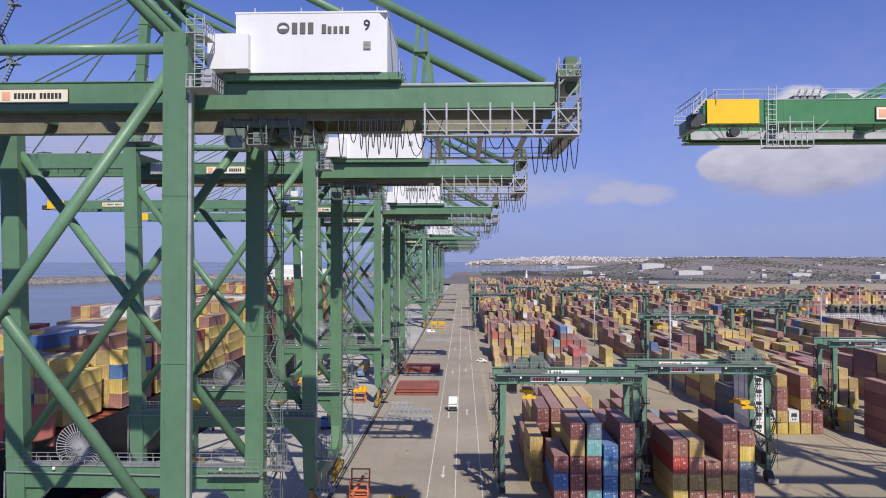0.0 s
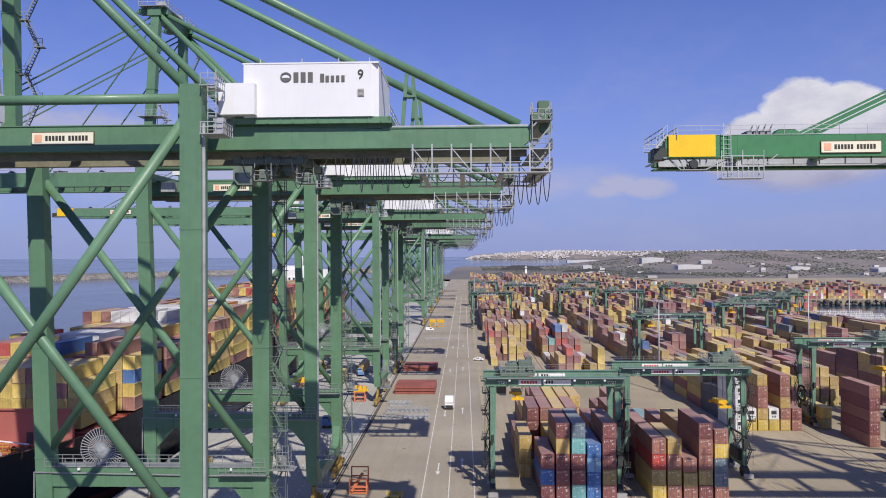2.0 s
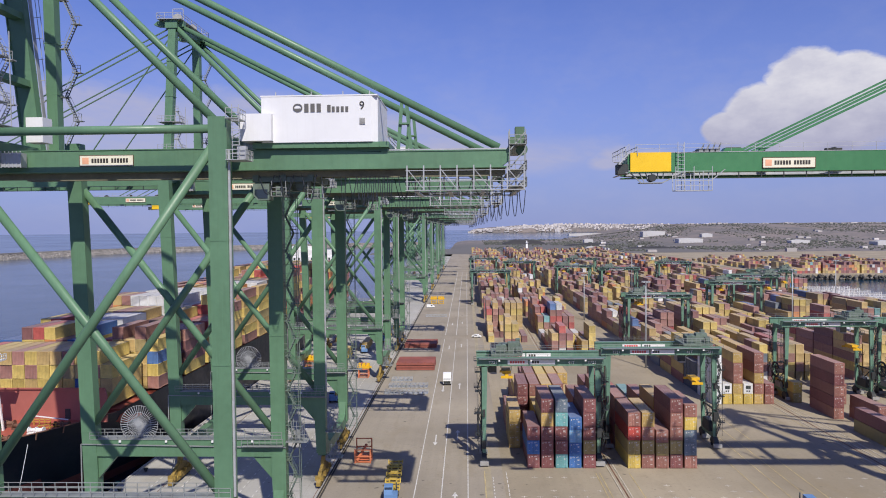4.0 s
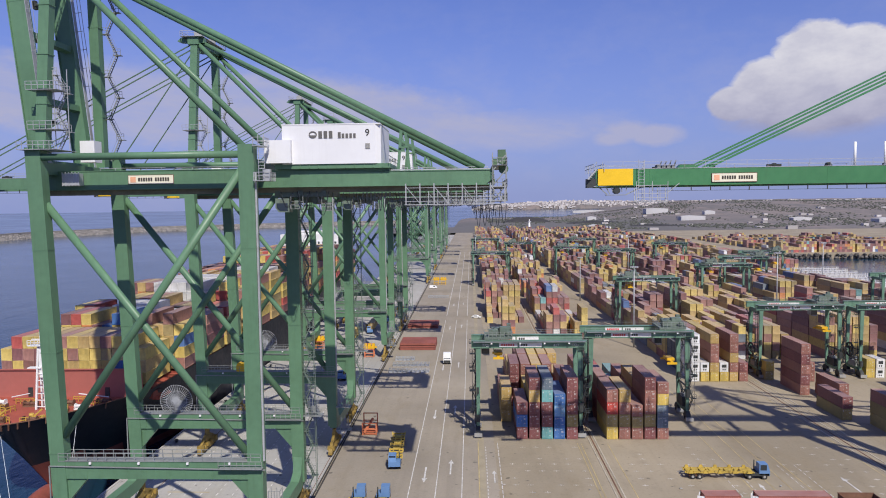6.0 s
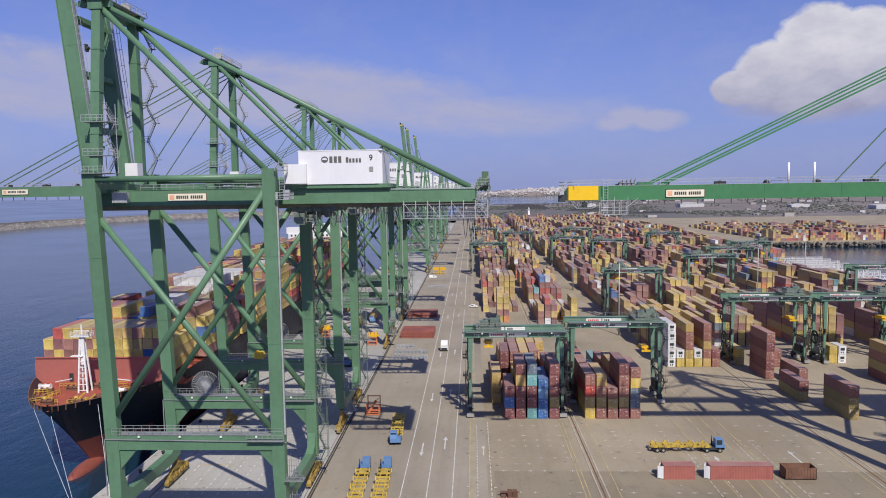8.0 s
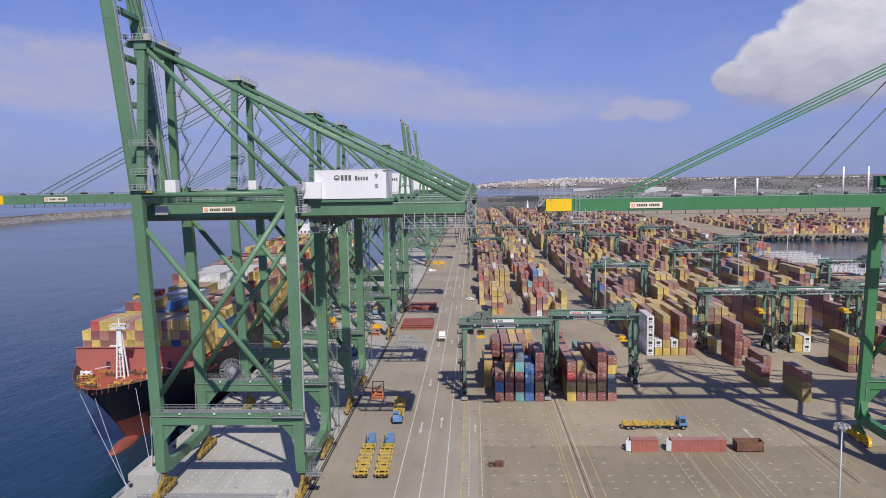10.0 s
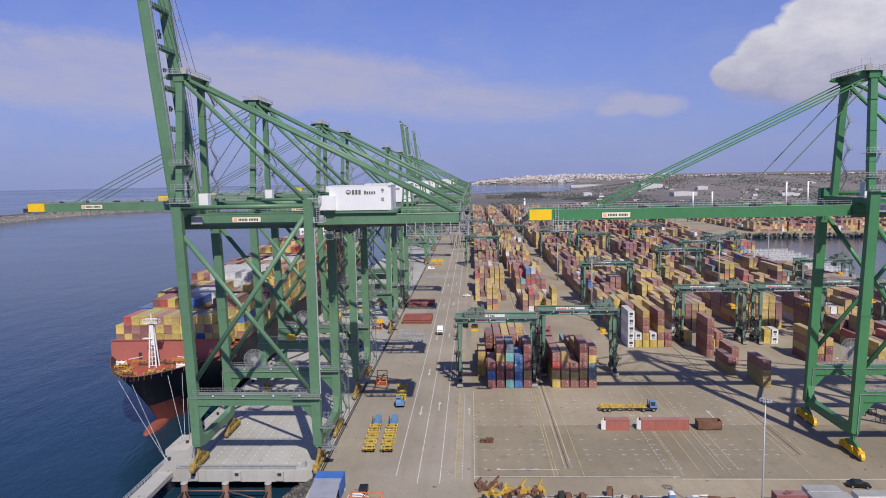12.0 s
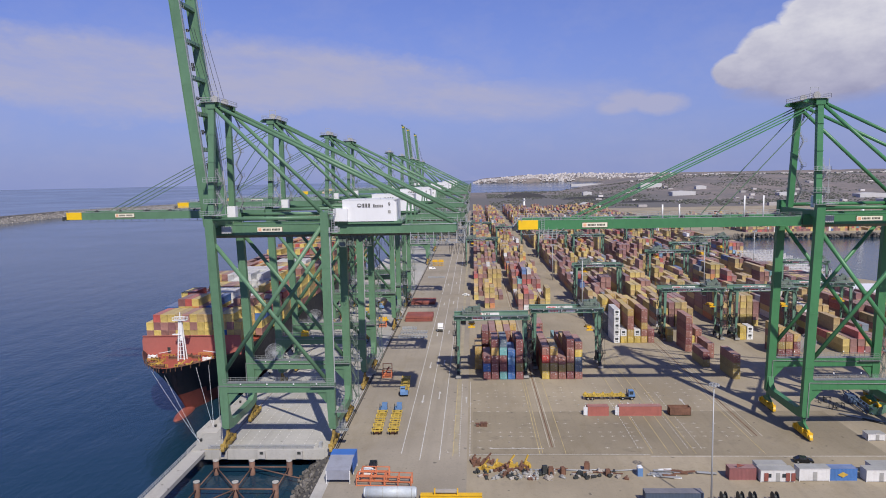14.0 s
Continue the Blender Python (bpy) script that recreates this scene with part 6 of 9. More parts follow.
def build_yard():
    rng = random.Random(21)
    near, far = [], []

    def stack(x, y, keys, length=CL, tall=1.0):
        near.append((x, y, keys, length, tall))

    for c, keys in enumerate(FRONT_A):
        stack(19.4 + c * PITCH, 117.0, keys, tall=0.915 if c == 3 else 1.0)
    for c, keys in enumerate(FRONT_B):
        stack(39.6 + c * PITCH, 117.0, keys, tall=0.915 if c in (2, 4) else 1.0)
    pick = lambda n: [rng.choice(YARD_COLOURS) for _ in range(n)]  # noqa: E731
    # behind the front bays
    for bay, row in enumerate(([3, 0, 3, 3, 2, 4], [2, 4, 4, 4, 4, 3], [0, 3, 4, 4, 4, 4], [0, 2, 3, 4, 3, 3])):
        for c, n in enumerate(row):
            if n:
                stack(16.5 + c * PITCH, 129.75 + bay * BAY, ["mustard"] * n if (bay, c) == (0, 0) else [("maroon", "maroon", "brown", "mustard", "brown", "mustard")[c]] * n if bay == 1 else pick(n))
    for bay, row in enumerate(([4, 3, 2, 4, 3, 0], [4, 0, 2, 3, 0, 0], [3, 0, 0, 2, 0, 0], [2, 3, 0, 0, 0, 0])):
        for c, n in enumerate(row):
            if n:
                keys = pick(n)
                if (bay, c) == (1, 2):
                    keys = ["slate", "teal"]
                elif (bay, c) == (2, 3):
                    keys = ["brown", "teal"]
                stack(39.6 + c * PITCH, 129.75 + bay * BAY, keys)
    # third block: refrigerated white boxes first
    for c, keys in enumerate((["white"] * 5, ["yellow", "white"], ["yellow", "mustard", "brown", "brown", "mustard"], ["yellow", "white"], ["mustard", "brown", "mustard", "brown", "brown"], ["brown", "maroon"])):
        stack(74.3 + c * PITCH, 167.3, keys)
    for bay, row in enumerate(([4, 5, 5, 4, 5, 4], [5, 5, 4, 5, 4, 4], [4, 4, 5, 4, 3, 4])):
        for c, n in enumerate(row):
            stack(74.3 + c * PITCH, 167.3 + (bay + 1) * BAY, ["navy"] * 3 if c == 0 and bay == 0 else [rng.choice(("mustard", "mustard", "olive", "mustard", "brown", "yellow", "maroon")) for _ in range(n)])
    # loose stacks near the wide turning area
    stack(99.2, 152.6, ["brown", "maroon", "brown", "maroon", "brown"]), stack(98.7, 130.7, ["olive", "maroon"])
    stack(104.4, 143.0, ["brown", "brown"]), stack(103.8, 116.0, ["olive", "olive", "brown"])
    stack(96.6, 168.6, ["olive", "yellow"]), stack(104.8, 167.0, ["yellow"], 6.06), stack(107.6, 167.0, ["brown", "brown"])
    stack(127.4, 171.4, ["yellow", "yellow"], 6.06), stack(130.2, 171.4, ["white", "white"], 6.06)
    for c, keys in enumerate((["maroon", "olive", "brown", "mustard"], ["maroon", "mustard", "brown"], ["brown", "maroon", "mustard"])):
        stack(131.4 + c * PITCH, 144.6, keys)
    count = 0
    for x, y, keys, length, tall in sorted(near, key=lambda s: s[1] + 0.3 * abs(s[0] - 40)):
        for k, key in enumerate(keys):
            if count < 300:
                place_container(key, x + rng.uniform(-0.05, 0.05), y + rng.uniform(-0.08, 0.08), 0.03 + k * CH * tall, length=length, tall=tall)
                count += 1
            else:
                far.append((x, y, 0.03 + k * CH, CW, length, CH - 0.03))
    # the rest of the yard: long blocks of uneven height with gaps
    blocks = ((16.45, 6, 244.7, 1235, 0.22), (39.6, 6, 239.8, 1235, 0.14), (74.3, 6, 219.0, 1235, 0.06), (99.4, 6, 184.0, 1235, 0.06), (128.6, 6, 184.0, 1235, 0.05),
              (157.0, 6, 148.0, 1235, 0.05), (184.0, 6, 136.0, 1235, 0.08), (212.0, 6, 430.0, 1235, 0.08), (238.0, 3, 640.0, 1235, 0.10))
    for b, (x0, cols, y0, y1, gap) in enumerate(blocks):
        y, bay = y0, 0
        while y < y1:
            base = 3.4 + 2.4 * noise.noise(Vector((b * 3.1, y / 57.0, 0.0))) + (0.5 if y > 420 else 0.0)
            if b < 2 and (262 < y < 285 or 331 < y < 343):
                base -= 2.0
            if b == 0 and y < 254:
                heights = [0, 0, 5, 4, 0, 0]
            elif b == 1 and y < 251:
                heights = [3, 4, 3, 0, 2, 4]
            elif rng.random() < gap * 0.6:
                heights = [0] * cols
            else:
                heights = [max(0, min(5, round(base + rng.uniform(-1.1, 1.1)))) for _ in range(cols)]
            for c, n in enumerate(heights):
                for k in range(n):
                    if 0 < c < cols - 1 and k < n - 3 and y > 400:
                        continue
                    if rng.random() < 0.12:
                        far.append((x0 + c * PITCH, y, 0.03 + k * CH, CW, 6.0, CH - 0.03)), far.append((x0 + c * PITCH, y + 6.2, 0.03 + k * CH, CW, 6.0, CH - 0.03))
                    else:
                        far.append((x0 + c * PITCH, y + rng.uniform(-0.1, 0.1), 0.03 + k * CH, CW, CL, CH - 0.03))
            y += BAY
            bay += 1
            if bay % 12 == 11:
                y += 14
    # the bank beyond the basin: a wall of boxes at the water, then lower rows
    for j in range(17):
        for i in range(76):
            tall = (3.4 if j < 2 else 2.0 if j < 9 else 1.2) + 2.6 * noise.noise(Vector((i / 7.0, j * 1.7, 9.0)))
            if i > 46 and j < 3:
                tall -= 3.0
            for k in range(max(0, min(4, round(tall + rng.uniform(-0.6, 0.6))))):
                far.append((330 + i * 2.62 + 2.0 * (i // 14), 684 + j * 17.5, 0.03 + k * CH, CW, CL, CH - 0.03))
    # neighbouring stacks of one line keep together
    kinds = ([], [], [])
    for row in far:
        n = noise.noise(Vector((row[0] / 16.0, row[1] / 40.0, 3.0))) + rng.uniform(-0.22, 0.22)
        kinds[0 if n > 0.03 else 1 if n < -0.12 else 2].append(row)
    for rows, paint, what in zip(kinds, (YARD_TAN, YARD_RED, YARD_MIX), ("mostly tan and yellow", "mostly maroon and brown", "mixed brown, yellow and red")):
        joined_boxes("container_stacks", rows, paint, "long blocks of stacked " + what + " shipping containers", "containers")


# ---- rubber-tyred yard cranes ----
SPAN, DEEP = 23.5, 7.3


def build_rtg(m, trolley_x=3.0, spreader_z=14.0, label="green rubber tyred gantry crane straddling container stacks"):
    root = thing("yard_crane", label, "gantry crane", m, "yard cranes")
    for x in (0.0, SPAN):
        s = 1 if x == 0 else -1
        for y in (0.0, DEEP):
            bm = bmesh.new()
            prism(bm, [(x - 0.30, 2.0), (x + 0.30, 2.0), (x + (0.75 if s > 0 else 0.40), 20.2), (x - (0.40 if s > 0 else 0.75), 20.2)], y - 0.32, y + 0.32)
            part("leg", bm, GREEN_RTG, root)
            bm = bmesh.new()
            for dy in (-0.75, 0.75):
                tube(bm, (x - 0.35, y + dy, 0.78), (x + 0.35, y + dy, 0.78), 0.76, 14)
            part("wheel", bm, RUBBER, root, "black pneumatic tyres")
            bm = bmesh.new()
            prism(bm, [(y - 1.5, 0.9), (y + 1.5, 0.9), (y + 1.2, 1.7), (y + 0.4, 2.3), (y - 0.4, 2.3), (y - 1.2, 1.7)], x - 0.5, x + 0.5, "x")
            part("wheel_carrier", bm, DARK, root)
            bm = bmesh.new()
            boxy(bm, x - 0.9, x + 0.9, y - 2.3, y - 1.7, 0.35, 1.15)
            part("bumper", bm, GREY_P, root)
        bm = bmesh.new()
        boxy(bm, x - 0.4, x + 0.4, 0.4, DEEP - 0.4, 2.0, 2.9)
        part("sill_beam", bm, GREEN_RTG, root)
        bm = bmesh.new()
        boxy(bm, x - 0.45, x + 0.45, 0.4, DEEP - 0.4, 19.4, 20.6)
        part("end_tie", bm, GREEN_RTG, root)
        bm = bmesh.new()
        for a, b in (((x, 0.4, 3.0), (x, DEEP - 0.4, 8.0)), ((x, DEEP - 0.4, 3.0), (x, 0.4, 8.0))):
            bar(bm, a, b, 0.2, 0.2)
        bar(bm, (x, 0.4, 8.2), (x, DEEP - 0.4, 8.2), 0.3, 0.3)
        part("side_brace", bm, DARK, root)
    for y in (0.0, DEEP):
        bm = bmesh.new()
        boxy(bm, -1.4, SPAN + 1.4, y - 0.4, y + 0.4, 20.4, 22.0)
        boxy(bm, -1.4, SPAN + 1.4, y - 0.6, y + 0.6, 22.0, 22.1)
        for k in range(9):
            x = 1 + k * 2.7
            boxy(bm, x, x + 0.06, y - 0.5, y + 0.5, 20.25, 22.05)
        girder = part("girder", bm, GREEN_RTG, root)
        bm = bmesh.new()
        boxy(bm, -1.0, SPAN + 1.0, y - 1.5 if y == 0 else y + 0.5, y - 0.6 if y == 0 else y + 1.4, 21.95, 22.02)
        railing(bm, [(-1.4, y - 1.5 if y == 0 else y + 1.4, 22.0), (SPAN + 1.4, y - 1.5 if y == 0 else y + 1.4, 22.0)], 1.0, 2.4, 0.022)
        part("walkway", bm, GALV_D, root, "galvanised girder walkway")
        for x, w, mt, bars in ((7.0, 4.2, WHITE_P, 1), (12.0, 5.2, WHITE_P, 0)):
            bm = bmesh.new()
            boxy(bm, x - w / 2, x + w / 2, y - 0.52, y - 0.46, 20.75, 21.65)
            sign = part("sign_board", bm, mt, girder, "white board with plain lettering bars")
            bm = bmesh.new()
            n = 6 if bars else 3
            for k in range(n):
                a = x - w / 2 + 0.5 + k * 0.52
                boxy(bm, a, a + 0.36, y - 0.56, y - 0.51, 20.95, 21.45)
            part("lettering", bm, REDSIGN if bars else INK, sign)
        if y == 0:
            lettering("crane_number", "T721", 0.85, WHITE_P, pose(1.9, -0.53, 20.85, 90, 0, 0), girder)
            lettering("crane_number", "T721", 0.85, WHITE_P, pose(SPAN - 1.4, -0.53, 20.85, 90, 0, 0), girder)
            lettering("load_mark", "41T", 0.85, WHITE_P, pose(SPAN - 5.6, -0.53, 20.85, 90, 0, 0), girder)
    # trolley, winch and cabin
    t = trolley_x
    bm = bmesh.new()
    boxy(bm, t - 3.2, t + 3.2, 0.2, DEEP - 0.2, 22.3, 22.8)
    for x, y, w, d, h in ((-2.2, 1.2, 1.6, 1.8, 1.5), (0.4, 2.8, 2.4, 1.6, 1.9), (-1.4, 4.9, 2.2, 1.5, 1.3), (1.9, 1.0, 1.0, 1.1, 1.2), (2.2, 5.1, 0.9, 1.0, 2.3)):
        boxy(bm, t + x, t + x + w, y, y + d, 22.8, 22.8 + h)
    tube(bm, (t - 0.6, 1.3, 23.7), (t - 0.6, 4.2, 23.7), 0.75, 12), tube(bm, (t + 1.4, 2.9, 23.5), (t + 1.4, 6.2, 23.5), 0.6, 12)
    trolley = part("trolley", bm, TROLLEY, root, "dark winch trolley on the girders")
    bm = bmesh.new()
    railing(bm, [(t - 3.2, 0.2, 22.8), (t + 3.2, 0.2, 22.8), (t + 3.2, DEEP - 0.2, 22.8), (t - 3.2, DEEP - 0.2, 22.8), (t - 3.2, 0.2, 22.8)], 1.2, 0.9)
    part("trolley_railing", bm, GALV_D, trolley)
    bm = bmesh.new()
    prism(bm, [(t - 3.9, 20.6), (t - 3.9, 18.6), (t - 3.2, 18.1), (t - 2.0, 18.1), (t - 2.0, 20.6)], 2.6, 4.7)
    cabin = part("driver_cabin", bm, GREY_P, trolley)
    bm = bmesh.new()
    boxy(bm, t - 3.8, t - 2.1, 2.54, 2.61, 18.5, 20.2)
    part("cabin_window", bm, GLASS, cabin)
    bm = bmesh.new()
    for x in (-1.1, 1.1):
        for y in (2.4, 4.9):
            bar(bm, (t + x, y, spreader_z + 1.3), (t + x, y, 22.4), 0.06, 0.06, (1, 0, 0))
    part("hoist_rope", bm, BLACK_CABLE, root)
    bm = bmesh.new()
    boxy(bm, t - 0.9, t + 0.9, 1.8, 5.5, spreader_z + 0.7, spreader_z + 1.3)
    boxy(bm, t - 0.35, t + 0.35, 0.65, 6.65, spreader_z + 0.1, spreader_z + 0.7)
    for y in (0.6, 6.35):
        boxy(bm, t - 1.2, t + 1.2, y, y + 0.35, spreader_z, spreader_z + 0.5)
    part("spreader", bm, YELLOW, root, "yellow container spreader on ropes")
    # power pack, cable reel, ladders
    bm = bmesh.new()
    boxy(bm, SPAN - 0.7, SPAN + 0.7, 1.6, 5.7, 2.9, 5.2)
    part("power_pack", bm, DARK, root)
    bm = bmesh.new()
    boxy(bm, -0.7, 0.7, 2.2, 5.1, 2.9, 4.4)
    part("electric_cabinet", bm, GREY_P, root)
    bm = bmesh.new()
    for k in range(20):
        a, b = 2 * math.pi * k / 20, 2 * math.pi * (k + 1) / 20
        bar(bm, (-1.2, 3.65 + 2.0 * math.cos(a), 7.8 + 2.0 * math.sin(a)), (-1.2, 3.65 + 2.0 * math.cos(b), 7.8 + 2.0 * math.sin(b)), 0.5, 0.3, (1, 0, 0))
        if k % 2:
            bar(bm, (-1.2, 3.65, 7.8), (-1.2, 3.65 + 2.0 * math.cos(a), 7.8 + 2.0 * math.sin(a)), 0.12, 0.12, (1, 0, 0))
    part("cable_reel", bm, DARK, root)
    bm = bmesh.new()
    for z in (6.0, 10.5, 15.0, 19.0):
        boxy(bm, -1.8, -0.5, -0.4, 1.2, z, z + 0.06)
        railing(bm, [(-1.8, -0.4, z), (-1.8, 1.2, z)], 1.1, 0.8)
        railing(bm, [(-1.8, -0.4, z), (-0.5, -0.4, z)], 1.1, 0.6)
    for y in (0.1, 0.6):
        bar(bm, (-1.2, y, 2.5), (-1.2, y, 20.0), 0.06, 0.06, (1, 0, 0))
    part("ladder", bm, DARK, root)
    # cable runs, leg boxes and the festoon under the girder
    for x, y, z, w, h in ((0.0, -0.55, 10.0, 0.5, 1.4), (SPAN, -0.55, 13.0, 0.6, 1.0), (SPAN, -0.6, 5.8, 0.9, 2.0), (0.0, -0.6, 3.4, 0.8, 1.6), (SPAN, DEEP - 0.55, 9.0, 0.6, 1.3)):
        bm = bmesh.new()
        boxy(bm, x - w / 2, x + w / 2, y - 0.35, y + 0.16, z, z + h)
        part("junction_box", bm, DARK, root)
    for x, y in ((SPAN + 0.7, -0.3), (SPAN + 0.7, DEEP + 0.2), (-0.7, DEEP + 0.2)):
        bm = bmesh.new()
        stair_tower(bm, x - 0.5, y - 0.4, 2.6, 20.0, 2.9, 1.0)
        for dx in (-0.6, 0.9):
            bar(bm, (x + dx, y, 2.4), (x + dx, y, 20.0), 0.06, 0.06, (1, 0, 0))
        part("leg_ladder", bm, DARK, root, "dark ladder flights on the leg")
    for x in (0.0, SPAN):
        for z, h in ((3.2, 1.3), (5.0, 0.8)):
            bm = bmesh.new()
            boxy(bm, x - 0.55, x + 0.55, DEEP * 0.3, DEEP * 0.3 + 1.5, z, z + h)
            part("drive_cabinet", bm, GALV_D, root)
    for x in (-0.55, SPAN + 0.55):
        bm = bmesh.new()
        tube(bm, (x, 0.45, 2.5), (x, 0.45, 20.3), 0.12, 6)
        part("cable_run", bm, BLACK_CABLE, root)
    for k in range(8):
        bm = bmesh.new()
        catenary(bm, (1.5 + k * 1.1, DEEP - 0.7, 20.2), (2.5 + k * 1.1, DEEP - 0.7, 20.2), 1.2, 0.05, 6)
        part("festoon_loop", bm, BLACK_CABLE, root)
    for x in (3.0, 9.5, 15.0, 20.5):
        bm = bmesh.new()
        boxy(bm, x, x + 0.35, -1.35, -1.05, 21.5, 21.9)
        part("floodlight", bm, WHITE_P, root)
    return root


rtg = build_rtg(pose(10.7, 119.6, 0), 4.8, 17.6)
rtg_right = build_rtg(pose(38.3, 131.0, 0), 20.0, 13.6, "green rubber tyred gantry crane with its trolley at the end")
for x, y in ((71.5, 252.0), (10.7, 414), (125.8, 312.7), (71.5, 465), (96.4, 432.6), (38.4, 529.8), (154.2, 505.5), (10.7, 594.6), (96.4, 578.4)):
    copy_thing(rtg, pose(x, y, 0))
for x, y in ((96.4, 172.5), (125.8, 172.0), (154.2, 182.0), (181.4, 256.0), (154.2, 359.7), (181.4, 400.2)):
    copy_thing(rtg_right, pose(x, y, 0))
build_yard()

# ---- the container ship ----
HULL_DARK = surface("hull_black", (0.018, 0.020, 0.028), 0.45, vary=0.2, scale=0.3, dirt=0.2, dirt_rgb=(0.07, 0.05, 0.045), streaks=0.25)
HULL_RED = surface("hull_red", (0.27, 0.075, 0.055), 0.6, vary=0.15, scale=0.4, dirt=0.3, dirt_rgb=(0.12, 0.05, 0.04), streaks=0.3)
DECK_RED = surface("deck_red", (0.36, 0.085, 0.055), 0.6, vary=0.12, scale=0.6, dirt=0.25, dirt_rgb=(0.2, 0.09, 0.06), streaks=0.15)
WALL_RED = surface("bulwark_red", (0.38, 0.122, 0.098), 0.55, vary=0.08, scale=0.4, dirt=0.12, dirt_rgb=(0.25, 0.10, 0.08), streaks=0.15)
SHIP_X, BOW_Y, HALF, STERN_Y = -78.2, 84.0, 17.7, 378.0


def hull_half(y, z):
    """Half breadth of the hull at a station and height: flared above, fine below."""
    stem = BOW_Y + max(0.0, 12.0 - z) * 0.88
    enter = 24.3 + (12.0 - z) * 2.1
    u = max(0.0, (y - stem) / enter)
    return HALF * min(1.0, u) ** (0.60 + 0.014 * max(0.0, 12.0 - z)) if u < 1 else HALF


def build_ship():
    root = thing("container_ship", "black hulled container ship with red deck moored alongside", "ship", pose(SHIP_X, 0, 1.7))
    levels = [-8.0, -5.6, -4.4, -1.6, 0.8, 3.0, 7.0, 10.0, 12.2]
    stations = [0, 0.6, 1.5, 3, 5, 8, 12, 17, 23, 30, 40, 55, 75, 100, 150, 220, 300, 345, 352]
    bm = bmesh.new()
    grid = {}
    for i, s in enumerate(stations):
        for j, z in enumerate(levels):
            stem = BOW_Y + max(0.0, 12.0 - z) * 0.88
            y = stem + s * (STERN_Y - stem) / 352
            h = max(0.12, hull_half(y, z)) * (1.0 if s < 345 else 0.9)
            for side in (-1, 1):
                grid[i, j, side] = bm.verts.new((side * h, y, z))
    for i in range(len(stations) - 1):
        for j in range(len(levels) - 1):
            for side in (-1, 1):
                f = bm.faces.new((grid[i, j, side], grid[i + 1, j, side], grid[i + 1, j + 1, side], grid[i, j + 1, side]))
                f.smooth, f.material_index = True, 1 if levels[j + 1] < (1.0 if stations[i] < 12 else -1.0 if stations[i] < 23 else -4.0) else 0
    for j in range(len(levels) - 1):
        a = bm.faces.new((grid[0, j, -1], grid[0, j, 1], grid[0, j + 1, 1], grid[0, j + 1, -1]))
        a.material_index = 1 if levels[j + 1] < 1.0 else 0
        n = len(stations) - 1
        bm.faces.new((grid[n, j, 1], grid[n, j, -1], grid[n, j + 1, -1], grid[n, j + 1, 1]))
    ob = new("hull", mesh_of("hull", bm, HULL_DARK, HULL_RED))
    ob.parent = root
    tagged(ob, "black hull with red bottom paint")
    bm = bmesh.new()
    bmesh.ops.create_uvsphere(bm, u_segments=20, v_segments=12, radius=1.0, matrix=Matrix.LocRotScale((0, BOW_Y + 13.6, -7.0), None, (2.0, 7.4, 2.0)))
    for f in bm.faces:
        f.smooth = True
    part("bulbous_bow", bm, HULL_RED, root, "red bulbous bow breaking the surface")
    # forecastle deck with its bulwark rail
    bm = bmesh.new()
    rim = [BOW_Y + s for s in (0.3, 0.8, 1.6, 2.8, 4.9, 7.3, 10.5, 14.6, 19.4, 24.3, 30)]
    loop = [bm.verts.new((hull_half(y, 11.0) - 0.25, y, 11.0)) for y in rim] + [bm.verts.new((-(hull_half(y, 11.0) - 0.25), y, 11.0)) for y in rim[::-1]]
    bm.faces.new(loop)
    boxy(bm, -17.2, 17.2, BOW_Y + 29.16, STERN_Y - 6, 8.6, 9.4)
    part("forecastle_deck", bm, DECK_RED, root, "rust red steel deck")
    for side in (-1, 1):
        bm = bmesh.new()
        pts = [(side * (hull_half(y, 12.2) - 0.1), y, 12.2) for y in rim[:-1]]
        for a, b in zip(pts, pts[1:]):
            bar(bm, a, b, 0.16, 0.16)
            bar(bm, (a[0] * 0.985, a[1], 11.0), (a[0], a[1], 12.2), 0.12, 0.3, (0, 1, 0))
        part("bulwark_rail", bm, RUST, root)
    bm = bmesh.new()
    prism(bm, [(-17.0, 10.6), (16.6, 10.6), (16.6, 15.6), (16.2, 17.1), (-16.6, 17.1), (-17.0, 15.6)], BOW_Y + 22.68, BOW_Y + 23.09)
    for x in range(-14, 15, 4):
        prism(bm, [(BOW_Y + 23.09, 11.0), (BOW_Y + 24.71, 11.0), (BOW_Y + 23.09, 16.2)], x - 0.1, x + 0.1, "x")
    boxy(bm, -16.7, 16.3, BOW_Y + 22.36, BOW_Y + 22.76, 17.0, 17.25)
    for x in (-11.5, 11.5):
        boxy(bm, x - 2.6, x + 2.6, BOW_Y + 23.9, BOW_Y + 26.33, 9.4, 14.5)
    part("wave_breaker", bm, WALL_RED, root, "salmon red wave breaker wall")
    for x in (-8.0, 9.0):
        bm = bmesh.new()
        boxy(bm, x - 0.5, x + 0.5, BOW_Y + 22.56, BOW_Y + 22.68, 11.2, 13.2)
        part("wall_opening", bm, DARK, root)
    # foremast: a white lattice tower with its crosstree
    bm = bmesh.new()
    for x in (-1.05, 1.05):
        bar(bm, (x, BOW_Y + 13.77, 11.0), (x * 0.35, BOW_Y + 14.34, 24.0), 0.34, 0.34, (1, 0, 0))
        bar(bm, (x, BOW_Y + 15.8, 11.0), (x * 0.35, BOW_Y + 14.82, 24.0), 0.3, 0.3, (1, 0, 0))
